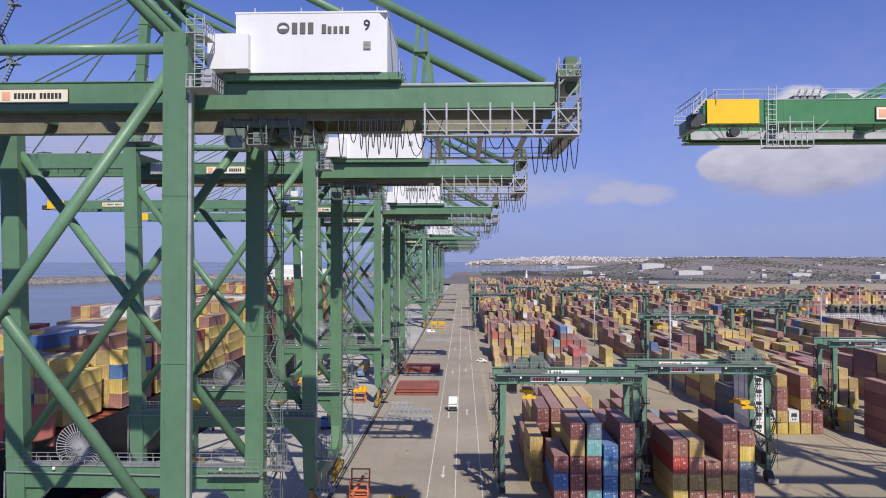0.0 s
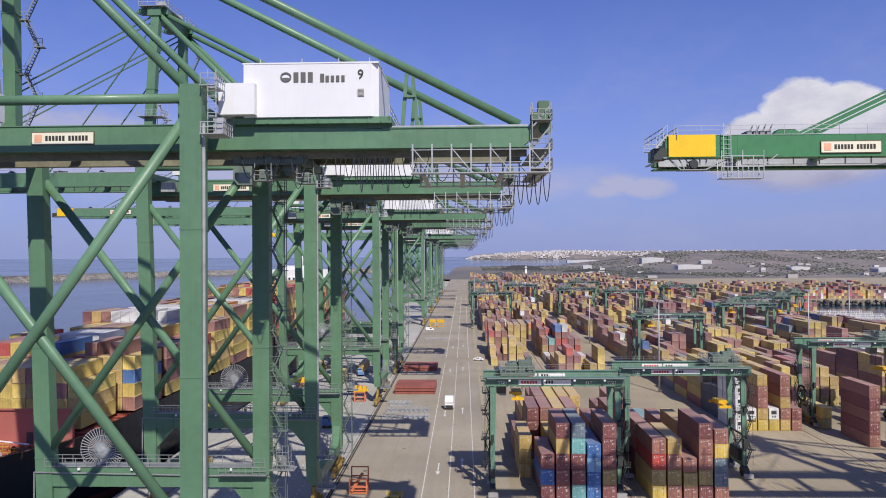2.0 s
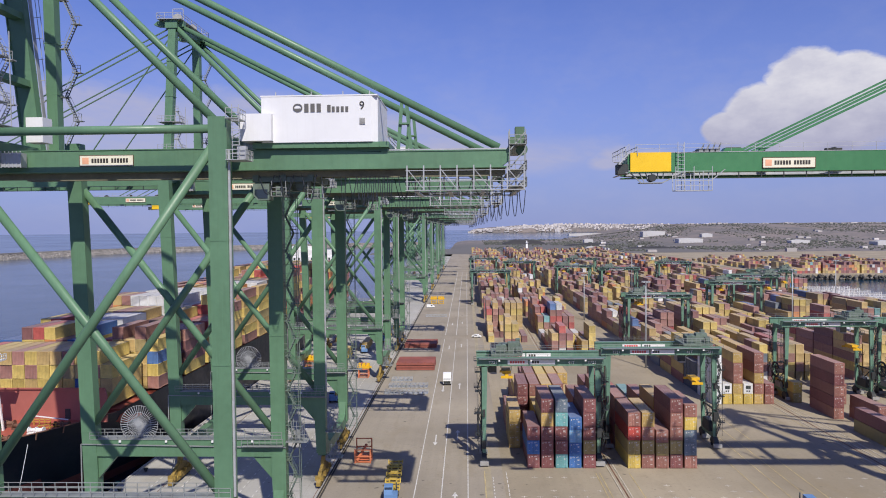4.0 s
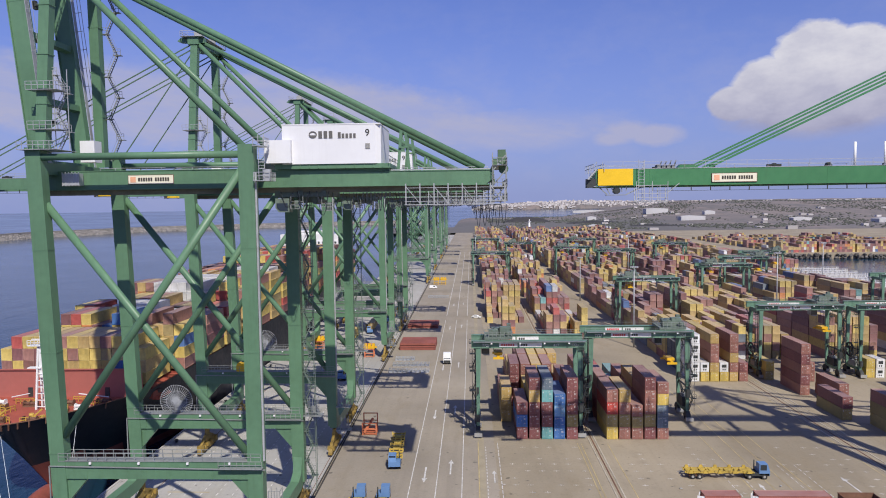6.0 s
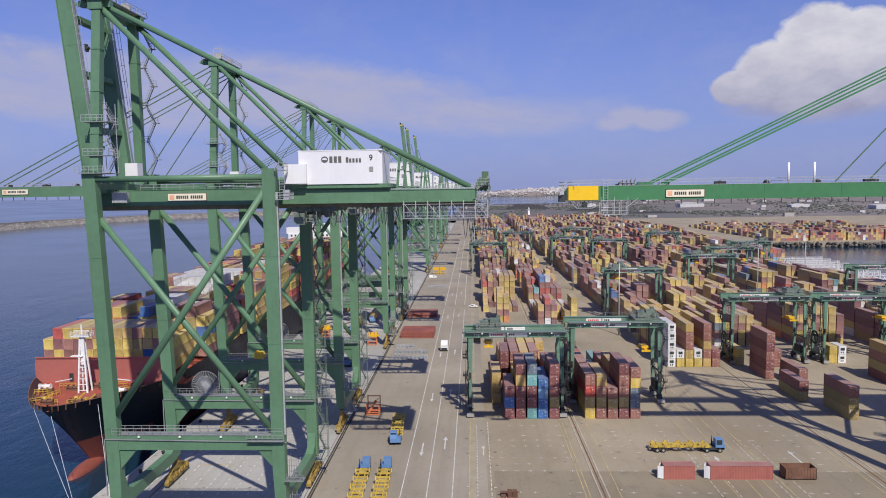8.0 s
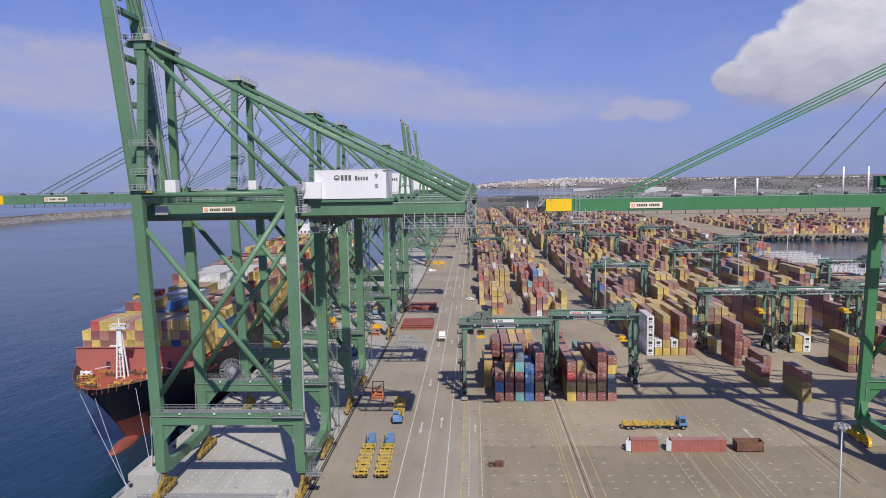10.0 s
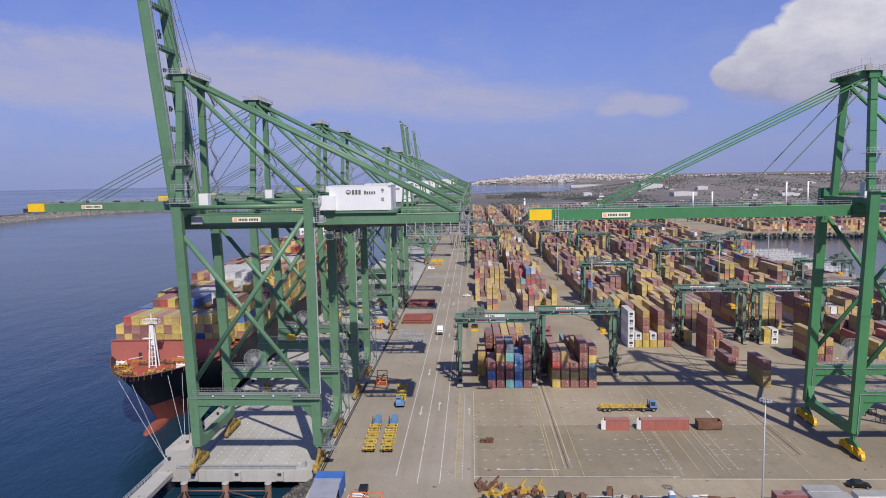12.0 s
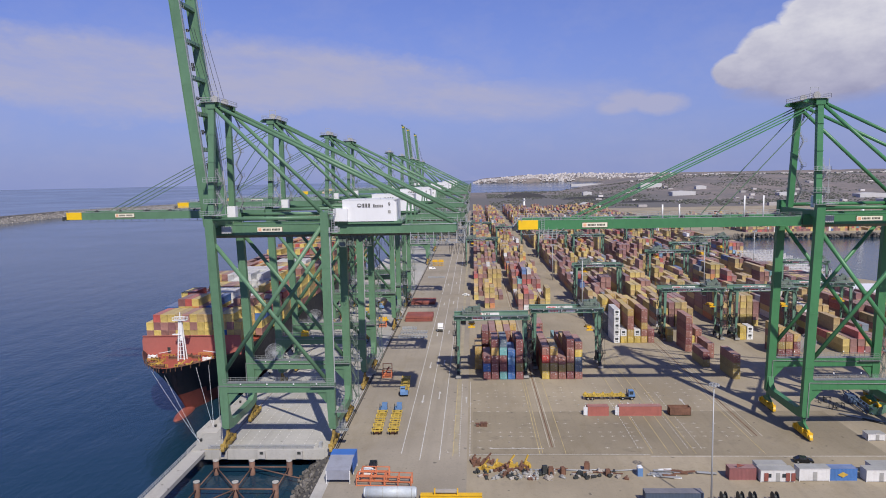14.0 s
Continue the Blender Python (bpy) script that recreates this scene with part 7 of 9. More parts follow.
    for k in range(9):
        u = k / 9
        z, w = 11.6 + 12 * u, 1.05 - 0.65 * u
        bar(bm, (-w, BOW_Y + 13.77 + 0.7 * u, z), (w, BOW_Y + 13.77 + 0.7 * u, z), 0.14, 0.14)
    boxy(bm, -0.3, 0.4, BOW_Y + 14.21, BOW_Y + 15.0, 17.5, 24.0)
    boxy(bm, -2.2, 2.2, BOW_Y + 13.69, BOW_Y + 15.47, 24.0, 24.2)
    boxy(bm, -2.6, 0.2, BOW_Y + 13.85, BOW_Y + 14.99, 19.4, 19.6)
    railing(bm, [(-2.2, BOW_Y + 13.69, 24.2), (2.2, BOW_Y + 13.69, 24.2), (2.2, BOW_Y + 15.47, 24.2)], 1.0, 0.7, 0.05)
    bar(bm, (0, BOW_Y + 14.58, 24.0), (0, BOW_Y + 14.58, 26.8), 0.25, 0.25, (1, 0, 0))
    bar(bm, (-1.8, BOW_Y + 14.58, 25.3), (1.8, BOW_Y + 14.58, 25.3), 0.18, 0.18)
    part("foremast", bm, WHITE_P, root, "white lattice foremast")
    # deck gear
    rng = random.Random(3)
    for x, y in ((-6.8, 8.5), (-3.0, 5.3), (3.2, 5.5), (6.8, 8.9), (-8.5, 13.8), (8.5, 13.8), (-11.0, 17.0), (11.0, 17.4), (-3.5, 15.8), (3.8, 16.6), (0.2, 18.2)):
        bm = bmesh.new()
        tube(bm, (x - 1.3, BOW_Y + y, 11.7), (x + 1.3, BOW_Y + y, 11.7), 0.38, 12)
        for e in (-1.3, 0.0, 1.3):
            tube(bm, (x + e - 0.08, BOW_Y + y, 11.7), (x + e + 0.08, BOW_Y + y, 11.7), 0.6, 12)
        boxy(bm, x - 1.5, x + 1.5, BOW_Y + y - 0.45, BOW_Y + y + 0.45, 11.0, 11.35)
        part("mooring_winch", bm, WHITE_P if rng.random() < 0.15 else RUST, root)
    for x, y, a, n in ((-5.5, 5.0, 40, 4.0), (-2.0, 3.8, -30, 3.5), (3.5, 3.5, 20, 4.0), (-5.5, 9.0, 70, 4.0), (6.5, 10.2, -60, 3.6), (-9.0, 11.0, 10, 3.6), (9.5, 14.2, 35, 3.8), (-6.0, 15.8, 0, 4.0), (5.5, 17.4, 0, 4.2)):
        bm = bmesh.new()
        c, s = math.cos(radians(a)), math.sin(radians(a))
        railing(bm, [(x - c * n / 2, BOW_Y + y + 2 - s * n / 2, 11.0), (x + c * n / 2, BOW_Y + y + 2 + s * n / 2, 11.0)], 1.1, 1.0, 0.06)
        part("deck_rail", bm, YELLOW_D, root, "yellow deck rail")
    for x, y in ((-5.0, 7.3), (2.0, 7.7), (5.0, 6.5)):
        bm = bmesh.new()
        tube(bm, (x, BOW_Y + y, 11.0), (x, BOW_Y + y, 12.1), 0.45, 10)
        bar(bm, (x, BOW_Y + y, 11.2), (x + 1.4, BOW_Y + y + 1.2, 12.6), 0.25, 0.25)
        part("vent_post", bm, YELLOW_D, root, "yellow vent post on the foredeck")
    for a, b in (((-10, BOW_Y + 19.44, 12), (-5, BOW_Y + 17.82, 13.2)), ((11, BOW_Y + 19.44, 12), (6, BOW_Y + 17.01, 13.4))):
        bm = bmesh.new()
        bar(bm, a, b, 0.18, 0.18)
        part("deck_derrick", bm, WHITE_P, root)
    # hatch coamings and lashing bridges
    bays = [111.6 + k * 14.6 for k in range(18)]
    for k, y in enumerate(bays):
        bm = bmesh.new()
        boxy(bm, -16.8, 16.8, y - 0.4, y + 12.6, 9.4, 11.9)
        part("hatch_coaming", bm, DECK_RED, root)
        if k % 2 == 0 and k:
            bm = bmesh.new()
            for x in range(-16, 17, 4):
                bar(bm, (x, y - 1.1, 9.4), (x, y - 1.1, 18.0), 0.35, 0.5, (0, 1, 0))
            for z in (13.0, 15.6, 18.0):
                boxy(bm, -17.0, 17.0, y - 1.6, y - 0.6, z, z + 0.15)
            part("lashing_bridge", bm, DECK_RED, root)
    # accommodation block
    bm = bmesh.new()
    boxy(bm, -16.5, 16.5, 337, 347, 9.4, 33), boxy(bm, -17.6, 17.6, 337.4, 343.5, 33, 36.5), boxy(bm, -8, 8, 338.6, 345, 36.5, 38.5)
    tube(bm, (0, 342, 38.5), (0, 342, 46), 0.6, 8)
    block = part("accommodation", bm, WHITE, root, "white accommodation block and bridge")
    for level in range(7):
        bm = bmesh.new()
        for k in range(13):
            boxy(bm, -15 + k * 2.3, -14.1 + k * 2.3, 336.9, 337.02, 14.5 + level * 2.8, 15.6 + level * 2.8)
        part("window_row", bm, GLASS, block)
    return bays


def build_ship_cargo(bays):
    rng = random.Random(17)
    tiers = [4, 5, 5, 5, 6, 6, 6, 6, 6, 7, 6, 7, 7, 7, 7, 0, 7, 6]
    mixed, white, blue, fore = [], [], [], []
    for b, (y, base) in enumerate(zip(bays, tiers)):
        for c in range(14):
            x = SHIP_X - 17.75 + c * 2.54
            n = base
            if b == 0:
                if c == 13:
                    continue
                n = base - (1 if c in (0, 12) else 0)
            elif base:
                edge = min(c, 13 - c)
                n = max(2, base - (rng.choice((0, 0, 1)) if edge < 2 else rng.choice((0, 0, 0, 0, 1))))
                if b in (1, 2, 3) and c > 7:
                    n = max(3, n - rng.choice((0, 1, 1)))
                if rng.random() < 0.05:
                    n -= 1
            for k in range(n):
                if 1 < c < 12 and k < n - 3 and b > 0:
                    continue
                z = 14.2 + k * 2.72
                row = (x, y + rng.uniform(-0.06, 0.06), z, 2.44, 12.19, 2.69)
                if (b == 2 and 4 <= c <= 9 and k >= n - 2) or (b in (4, 5) and 3 <= c <= 9 and k >= n - 3) or (b == 7 and 6 <= c <= 11 and k >= n - 2):
                    white.append(row)
                elif (b == 1 and c in (0, 1, 6, 7) and k == n - 1) or (b == 0 and (c, k) in ((10, 0), (10, 1))):
                    blue.append(row)
                else:
                    (fore if b < 1 else mixed).append(row)
    joined_boxes("blue_cargo", blue, BOX["blue"], "blue containers among the ship's forward bays", "containers")
    joined_boxes("forward_cargo", fore, FORE_MIX, "mostly yellow containers stacked behind the ship's bow", "containers")
    joined_boxes("ship_cargo", mixed, SHIP_MIX, "mixed yellow, red and brown containers stacked on the ship", "containers")
    joined_boxes("refrigerated_cargo", white, BOX["white"], "block of white refrigerated containers on the ship", "containers")


def build_mooring():
    for (x, y), (bx, by, bz) in (((-57.8, 60.2), (-83.6, 88.0, 12.3)), ((-57.7, 60.0), (-79.6, 87.4, 11.8)), ((-58.2, 71.1), (-69.6, 88.6, 12.9)), ((-58.1, 71.3), (-66.4, 90.4, 13.2))):
        bm = bmesh.new()
        catenary(bm, (x, y, 0.5), (bx, by, bz), 0.4, 0.036, 10)
        solid("mooring_line", bm, ROPE, "pale mooring rope from bow to quay bollard", "rope", "mooring lines")
    for k in range(14):
        y = 61.8 + k * 10.5
        bm = bmesh.new()
        tube(bm, (-58.0, y, 0.1), (-58.0, y, 0.55), 0.28, 12), tube(bm, (-58.0, y, 0.55), (-58.0, y, 0.75), 0.42, 12)
        solid("bollard", bm, DARK, "dark cast iron mooring bollard on the quay", "bollard", "bollards")
    for k in range(9):
        y = 84.3 + k * 19.4
        bm = bmesh.new()
        boxy(bm, QUAY_X - 1.3, QUAY_X - 0.5, y, y + 2.4, -4.0, -0.4)
        tube(bm, (QUAY_X - 1.3, y + 0.6, -2.2), (QUAY_X - 0.5, y + 0.6, -2.2), 0.4, 8)
        solid("fender", bm, RUBBER, "black rubber quay fender panel", "fender", "fenders")


build_ship_cargo(build_ship())
build_mooring()

# ---- piles and catwalk at the quay's end ----
def build_quay_end():
    rows, cols = (52.3, 39.9, 27.4, 15.0), (-50.4, -41.0, -31.3)
    for x, y in ((x, y) for y in rows for x in cols):
        root = thing("pile", "rust brown steel tube pile with a pale concrete head", "pile", pose(x, y, 0), "pile heads")
        bm = bmesh.new()
        tube(bm, (0, 0, -9), (0, 0, -1.4), 0.72, 14)
        part("shaft", bm, STEEL_PILE, root)
        bm = bmesh.new()
        tube(bm, (0, 0, -1.4), (0, 0, -1.1), 0.78, 14)
        part("head", bm, CONCRETE, root)
    links = [((a, y), (b, y)) for y in rows for a, b in zip(cols, cols[1:])]
    links += [((x, a), (x, b)) for x in cols for a, b in zip(rows, rows[1:])]
    links += [((-50.4, 52.3), (-41.0, 39.9)), ((-41.0, 52.3), (-27.0, 45.8)), ((-41.0, 39.9), (-50.4, 27.4)), ((-41.0, 39.9), (-31.3, 27.4)), ((-50.4, 15.0), (-41.0, 27.4))]
    for (a, b), (c, d) in links:
        bm = bmesh.new()
        tube(bm, (a, b, -3.0), (c, d, -3.0), 0.17, 8)
        solid("pile_brace", bm, STEEL_PILE, "rusty tube strut between the piles", "strut", "pile braces")
    root = thing("catwalk", "grey concrete catwalk with lattice handrail off the quay", "catwalk")
    bm = bmesh.new()
    boxy(bm, -58.4, -54.6, 3, END_Y + 4, -1.3, -0.25)
    part("deck", bm, CONCRETE, root)
    bm = bmesh.new()
    for x in (-58.3,):
        railing(bm, [(x, 3, -0.25), (x, END_Y + 3.2, -0.25)], 1.15, 1.3, 0.06)
        for k in range(42):
            y = 3 + k * 1.3
            bar(bm, (x, y, -0.2), (x, y + 1.3, 0.85), 0.09, 0.09)
    part("handrail", bm, GALV, root)
    bm = bmesh.new()
    railing(bm, [(-54, END_Y + 0.6, 0.0), (-26, END_Y + 0.6, 0.0)], 1.1, 2.0, 0.05)
    railing(bm, [(-54, END_Y + 2.2, 0.0), (-26, END_Y + 2.2, 0.0)], 0.5, 2.0, 0.05)
    boxy(bm, -24.8, -24.0, END_Y + 1.4, END_Y + 3.0, 0, 1.2)
    solid("guard_rail", bm, GALV, "grey guard rail along the end of the apron", "railing")
    for x in (-49.5, -39.5, -29.6):
        root = thing("edge_buffer", "concrete housing with a dark buffer on the apron edge", "buffer", pose(x, END_Y, 0), "edge buffers")
        bm = bmesh.new()
        boxy(bm, -0.9, 0.9, -0.5, 0.1, -2.2, -0.1)
        part("housing", bm, CONCRETE, root)
        bm = bmesh.new()
        boxy(bm, -0.45, 0.45, -0.56, -0.49, -1.0, -0.3)
        part("buffer", bm, DARK, root)


# ---- vehicles ----
def wheels(root, pts, r=0.52, w=0.36, name="wheel"):
    for x, y in pts:
        bm = bmesh.new()
        tube(bm, (x - w / 2, y, r), (x + w / 2, y, r), r, 14)
        wheel = part(name, bm, RUBBER, root)
        bm = bmesh.new()
        tube(bm, (x - w / 2 - 0.02, y, r), (x + w / 2 + 0.02, y, r), r * 0.5, 10)
        part("rim", bm, GREY_P, wheel)


def tractor_cab(root, y, mat):
    """Terminal tractor; its nose points to -y at y."""
    bm = bmesh.new()
    boxy(bm, -1.2, 1.2, y, y + 4.6, 0.7, 1.15)
    part("chassis", bm, DARK, root)
    bm = bmesh.new()
    prism(bm, [(y - 0.1, 0.75), (y - 0.1, 1.7), (y + 0.35, 3.05), (y + 1.9, 3.05), (y + 1.9, 0.95)], -1.2, 0.35, "x")
    boxy(bm, 0.35, 1.2, y - 0.05, y + 1.9, 0.75, 1.75)
    cab = part("cab", bm, mat, root, "painted driver's cab")
    bm = bmesh.new()
    prism(bm, [(y - 0.06, 1.78), (y + 0.30, 2.92), (y + 0.33, 2.92), (y - 0.02, 1.78)], -1.1, 0.25, "x")
    boxy(bm, -1.22, -1.19, y + 0.5, y + 1.7, 1.8, 2.85), boxy(bm, 0.34, 0.37, y + 0.5, y + 1.7, 1.8, 2.85)
    part("window", bm, GLASS, cab)
    bm = bmesh.new()
    tube(bm, (0.9, y + 2.1, 1.1), (0.9, y + 2.1, 3.1), 0.12, 8), boxy(bm, -0.9, 0.9, y + 2.6, y + 4.2, 1.15, 1.4)
    part("exhaust", bm, DARK, root)
    wheels(root, [(-1.05, y + 0.9), (1.05, y + 0.9), (-1.05, y + 3.7), (1.05, y + 3.7)])


def skeletal_trailer(root, y0, y1):
    """Yellow bare-frame container trailer from y0 to y1."""
    bm = bmesh.new()
    for x in (-0.65, 0.65):
        boxy(bm, x - 0.12, x + 0.12, y0, y1, 1.05, 1.45)
    n = 10
    for k in range(n):
        y = y0 + 0.4 + k * (y1 - y0 - 1.0) / (n - 1)
        boxy(bm, -1.3, 1.3, y, y + 0.3, 1.2, 1.5)
    boxy(bm, -0.5, 0.5, y0 + 0.2, y0 + 2.4, 1.45, 1.56)
    for u in (0.32, 0.55, 0.80):
        y = y0 + (y1 - y0) * u
        boxy(bm, -0.62, 0.62, y, y + 1.1, 1.40, 1.52)
    for x in (-1.5, 1.32):
        for k in range(5):
            y = y0 + 0.6 + k * (y1 - y0 - 2.0) / 4
            prism(bm, [(y, 1.25), (y + 0.9, 1.25), (y + 0.7, 1.9), (y + 0.2, 1.9)], x, x + 0.18, "x")
    for x in (-1.35, 1.25):
        boxy(bm, x, x + 0.1, y0, y1, 1.3, 1.42)
    part("trailer_frame", bm, TRAILER, root, "yellow bare container trailer frame")
    wheels(root, [(x, y1 - d) for x in (-1.0, 1.0) for d in (1.4, 2.7)])
    bm = bmesh.new()
    boxy(bm, -1.0, 1.0, y1 - 3.3, y1 - 0.8, 0.5, 0.75)
    part("axle", bm, RUST, root)


def yard_truck(m, label, length=13.5):
    root = thing("yard_tractor", label, "truck", m, "yard tractors")
    tractor_cab(root, 0.0, BLUE_CAB)
    skeletal_trailer(root, 2.8, 2.8 + length)
    return root


def small_car(m, paint, label, van=False):
    root = thing("van" if van else "car", label, "van" if van else "car", m)
    bm = bmesh.new()
    if van:
        prism(bm, [(-2.4, 0.35), (-2.4, 1.0), (-1.7, 1.25), (-1.1, 2.0), (2.5, 2.05), (2.5, 0.35)], -0.95, 0.95, "x")
    else:
        prism(bm, [(-2.15, 0.3), (-2.15, 0.75), (-1.2, 0.92), (-0.6, 1.42), (1.0, 1.45), (1.7, 1.0), (2.15, 0.92), (2.15, 0.3)], -0.88, 0.88, "x")
    bevel(bm, 0.05)
    body = part("body", bm, paint, root)
    bm = bmesh.new()
    if van:
        prism(bm, [(-1.66, 1.28), (-1.14, 1.92), (-1.10, 1.90), (-1.62, 1.24)], -0.85, 0.85, "x")
        boxy(bm, -0.97, 0.97, -1.0, 0.0, 1.2, 1.85)
    else:
        prism(bm, [(-1.16, 0.96), (-0.62, 1.38), (-0.55, 1.34), (-1.1, 0.92)], -0.78, 0.78, "x")
        boxy(bm, -0.895, 0.895, -0.5, 0.95, 1.0, 1.35)
    part("window", bm, GLASS, body)
    wheels(root, [(x, y) for x in (-0.82, 0.82) for y in (-1.4, 1.4)], 0.33, 0.22)
    return root


def white_lorry(m):
    root = thing("lorry", "white road tractor unit driving along the quay road", "truck", m)
    bm = bmesh.new()
    prism(bm, [(0.0, 0.5), (0.0, 1.9), (0.25, 3.6), (2.3, 3.8), (2.3, 0.8)], -1.25, 1.25, "x")
    bevel(bm, 0.08)
    cab = part("cab", bm, WHITE_P, root)
    bm = bmesh.new()
    prism(bm, [(0.0, 1.95), (0.22, 3.15), (0.26, 3.13), (0.04, 1.9)], -1.1, 1.1, "x")
    boxy(bm, -1.28, 1.28, 0.6, 1.5, 2.0, 3.0)
    part("window", bm, GLASS, cab)
    bm = bmesh.new()
    boxy(bm, -1.1, 1.1, -0.06, 0.0, 0.6, 1.4)
    part("grille", bm, DARK, cab)
    bm = bmesh.new()
    boxy(bm, -0.5, 0.5, 0.6, 6.2, 0.75, 1.05), boxy(bm, -1.1, 1.1, 3.4, 5.6, 1.05, 1.25)
    part("chassis", bm, DARK, root)
    wheels(root, [(-1.05, 1.2), (1.05, 1.2), (-1.0, 4.6), (1.0, 4.6)])


def spreader_rack(m, mat_low, mat_top, label, top=True):
    """A stand of heavy posts that carries a parked spreader."""
    root = thing("spreader_stand", label, "spreader stand", m)
    bars = [((x, y, 0), (x, y, 4.6 if y > 0 else 3.0), 0.25, (1, 0, 0), "post") for x in (-1.6, 1.6) for y in (-1.2, 1.2)]
    for x in (-1.6, 1.6):
        bars += [((x, -1.2, z), (x, 1.2, z), 0.2, (0, 0, 1), "side_rail") for z in (0.3, 2.2)] + [((x, -1.2, 0.4), (x, 1.2, 2.2), 0.15, (0, 0, 1), "brace")]
    bars += [((-1.6, y, z), (1.6, y, z), 0.2, (0, 0, 1), "cross_rail") for y in (-1.2, 1.2) for z in (0.3, 1.4, 2.8)] + [((-1.6, 1.2, 4.5), (1.6, 1.2, 4.5), 0.2, (0, 0, 1), "cross_rail")]
    for a, b, w, up, name in bars:
        bm = bmesh.new()
        bar(bm, a, b, w, w, up)
        part(name, bm, mat_low, root)
    bm = bmesh.new()
    if top:
        boxy(bm, -1.9, 1.9, -0.8, 0.8, 3.0, 3.8), boxy(bm, -2.6, 2.6, -0.3, 0.3, 3.2, 3.7)
        for x in (-1.4, 0, 1.4):
            tube(bm, (x, -0.5, 4.2), (x, 0.5, 4.2), 0.6, 12)
    else:
        bar(bm, (-1.2, -1.4, 0.6), (0.6, 0.8, 3.4), 0.4, 0.4), boxy(bm, -1.2, 1.2, -0.8, 0.6, 0.5, 1.3)
    part("spreader", bm, mat_top, root)


def hatch_cover(m, n=3, label="stack of rust red ship hatch covers on the roadway"):
    root = thing("hatch_cover_stack", label, "hatch covers", m, "hatch covers")
    for k in range(n):
        bm = bmesh.new()
        z = 0.15 + k * 0.85
        boxy(bm, 0, 13.2, 0, 12.9 - k * 0.3, z, z + 0.62)
        boxy(bm, 0.3, 12.9, 0.3, 12.4, z + 0.62, z + 0.68)
        for i in range(6):
            boxy(bm, 0.8 + i * 2.2, 1.3 + i * 2.2, 0.8, 1.3, z + 0.62, z + 0.84)
        for i in range(9):
            boxy(bm, 0.3 + i * 1.55, 0.36 + i * 1.55, -0.05, 0.0, z, z + 0.6)
        part("hatch_cover", bm, HATCH, root)


HATCH = surface("hatch_red", (0.27, 0.085, 0.065), 0.7, vary=0.18, scale=0.7, dirt=0.35, dirt_rgb=(0.13, 0.06, 0.05), streaks=0.2)
PALE = surface("pale_blocks", (0.36, 0.325, 0.285), 0.7, vary=0.2, scale=1.0, dirt=0.3, dirt_rgb=(0.3, 0.28, 0.26))
CABIN = surface("cabin_white", (0.62, 0.61, 0.60), 0.55, vary=0.08, scale=0.8, dirt=0.25, dirt_rgb=(0.35, 0.31, 0.27), streaks=0.3)
STEEL_BLUE = surface("worn_blue_steel", (0.075, 0.115, 0.18), 0.6, vary=0.2, scale=1.0, dirt=0.3)
BLUE_TENT = surface("blue_tarpaulin", (0.05, 0.15, 0.45), 0.6, vary=0.12, scale=0.8, dirt=0.2)
GREY_TENT = surface("grey_tarpaulin", (0.25, 0.26, 0.31), 0.7, vary=0.1, scale=0.6, dirt=0.2)
TANK = surface("tank_steel", (0.50, 0.54, 0.57), 0.6, 0.15, vary=0.12, scale=0.8, dirt=0.3, dirt_rgb=(0.3, 0.25, 0.2))
BLACK_CAR = surface("black_car_paint", (0.012, 0.012, 0.014), 0.25, vary=0.05, dirt=0.1)


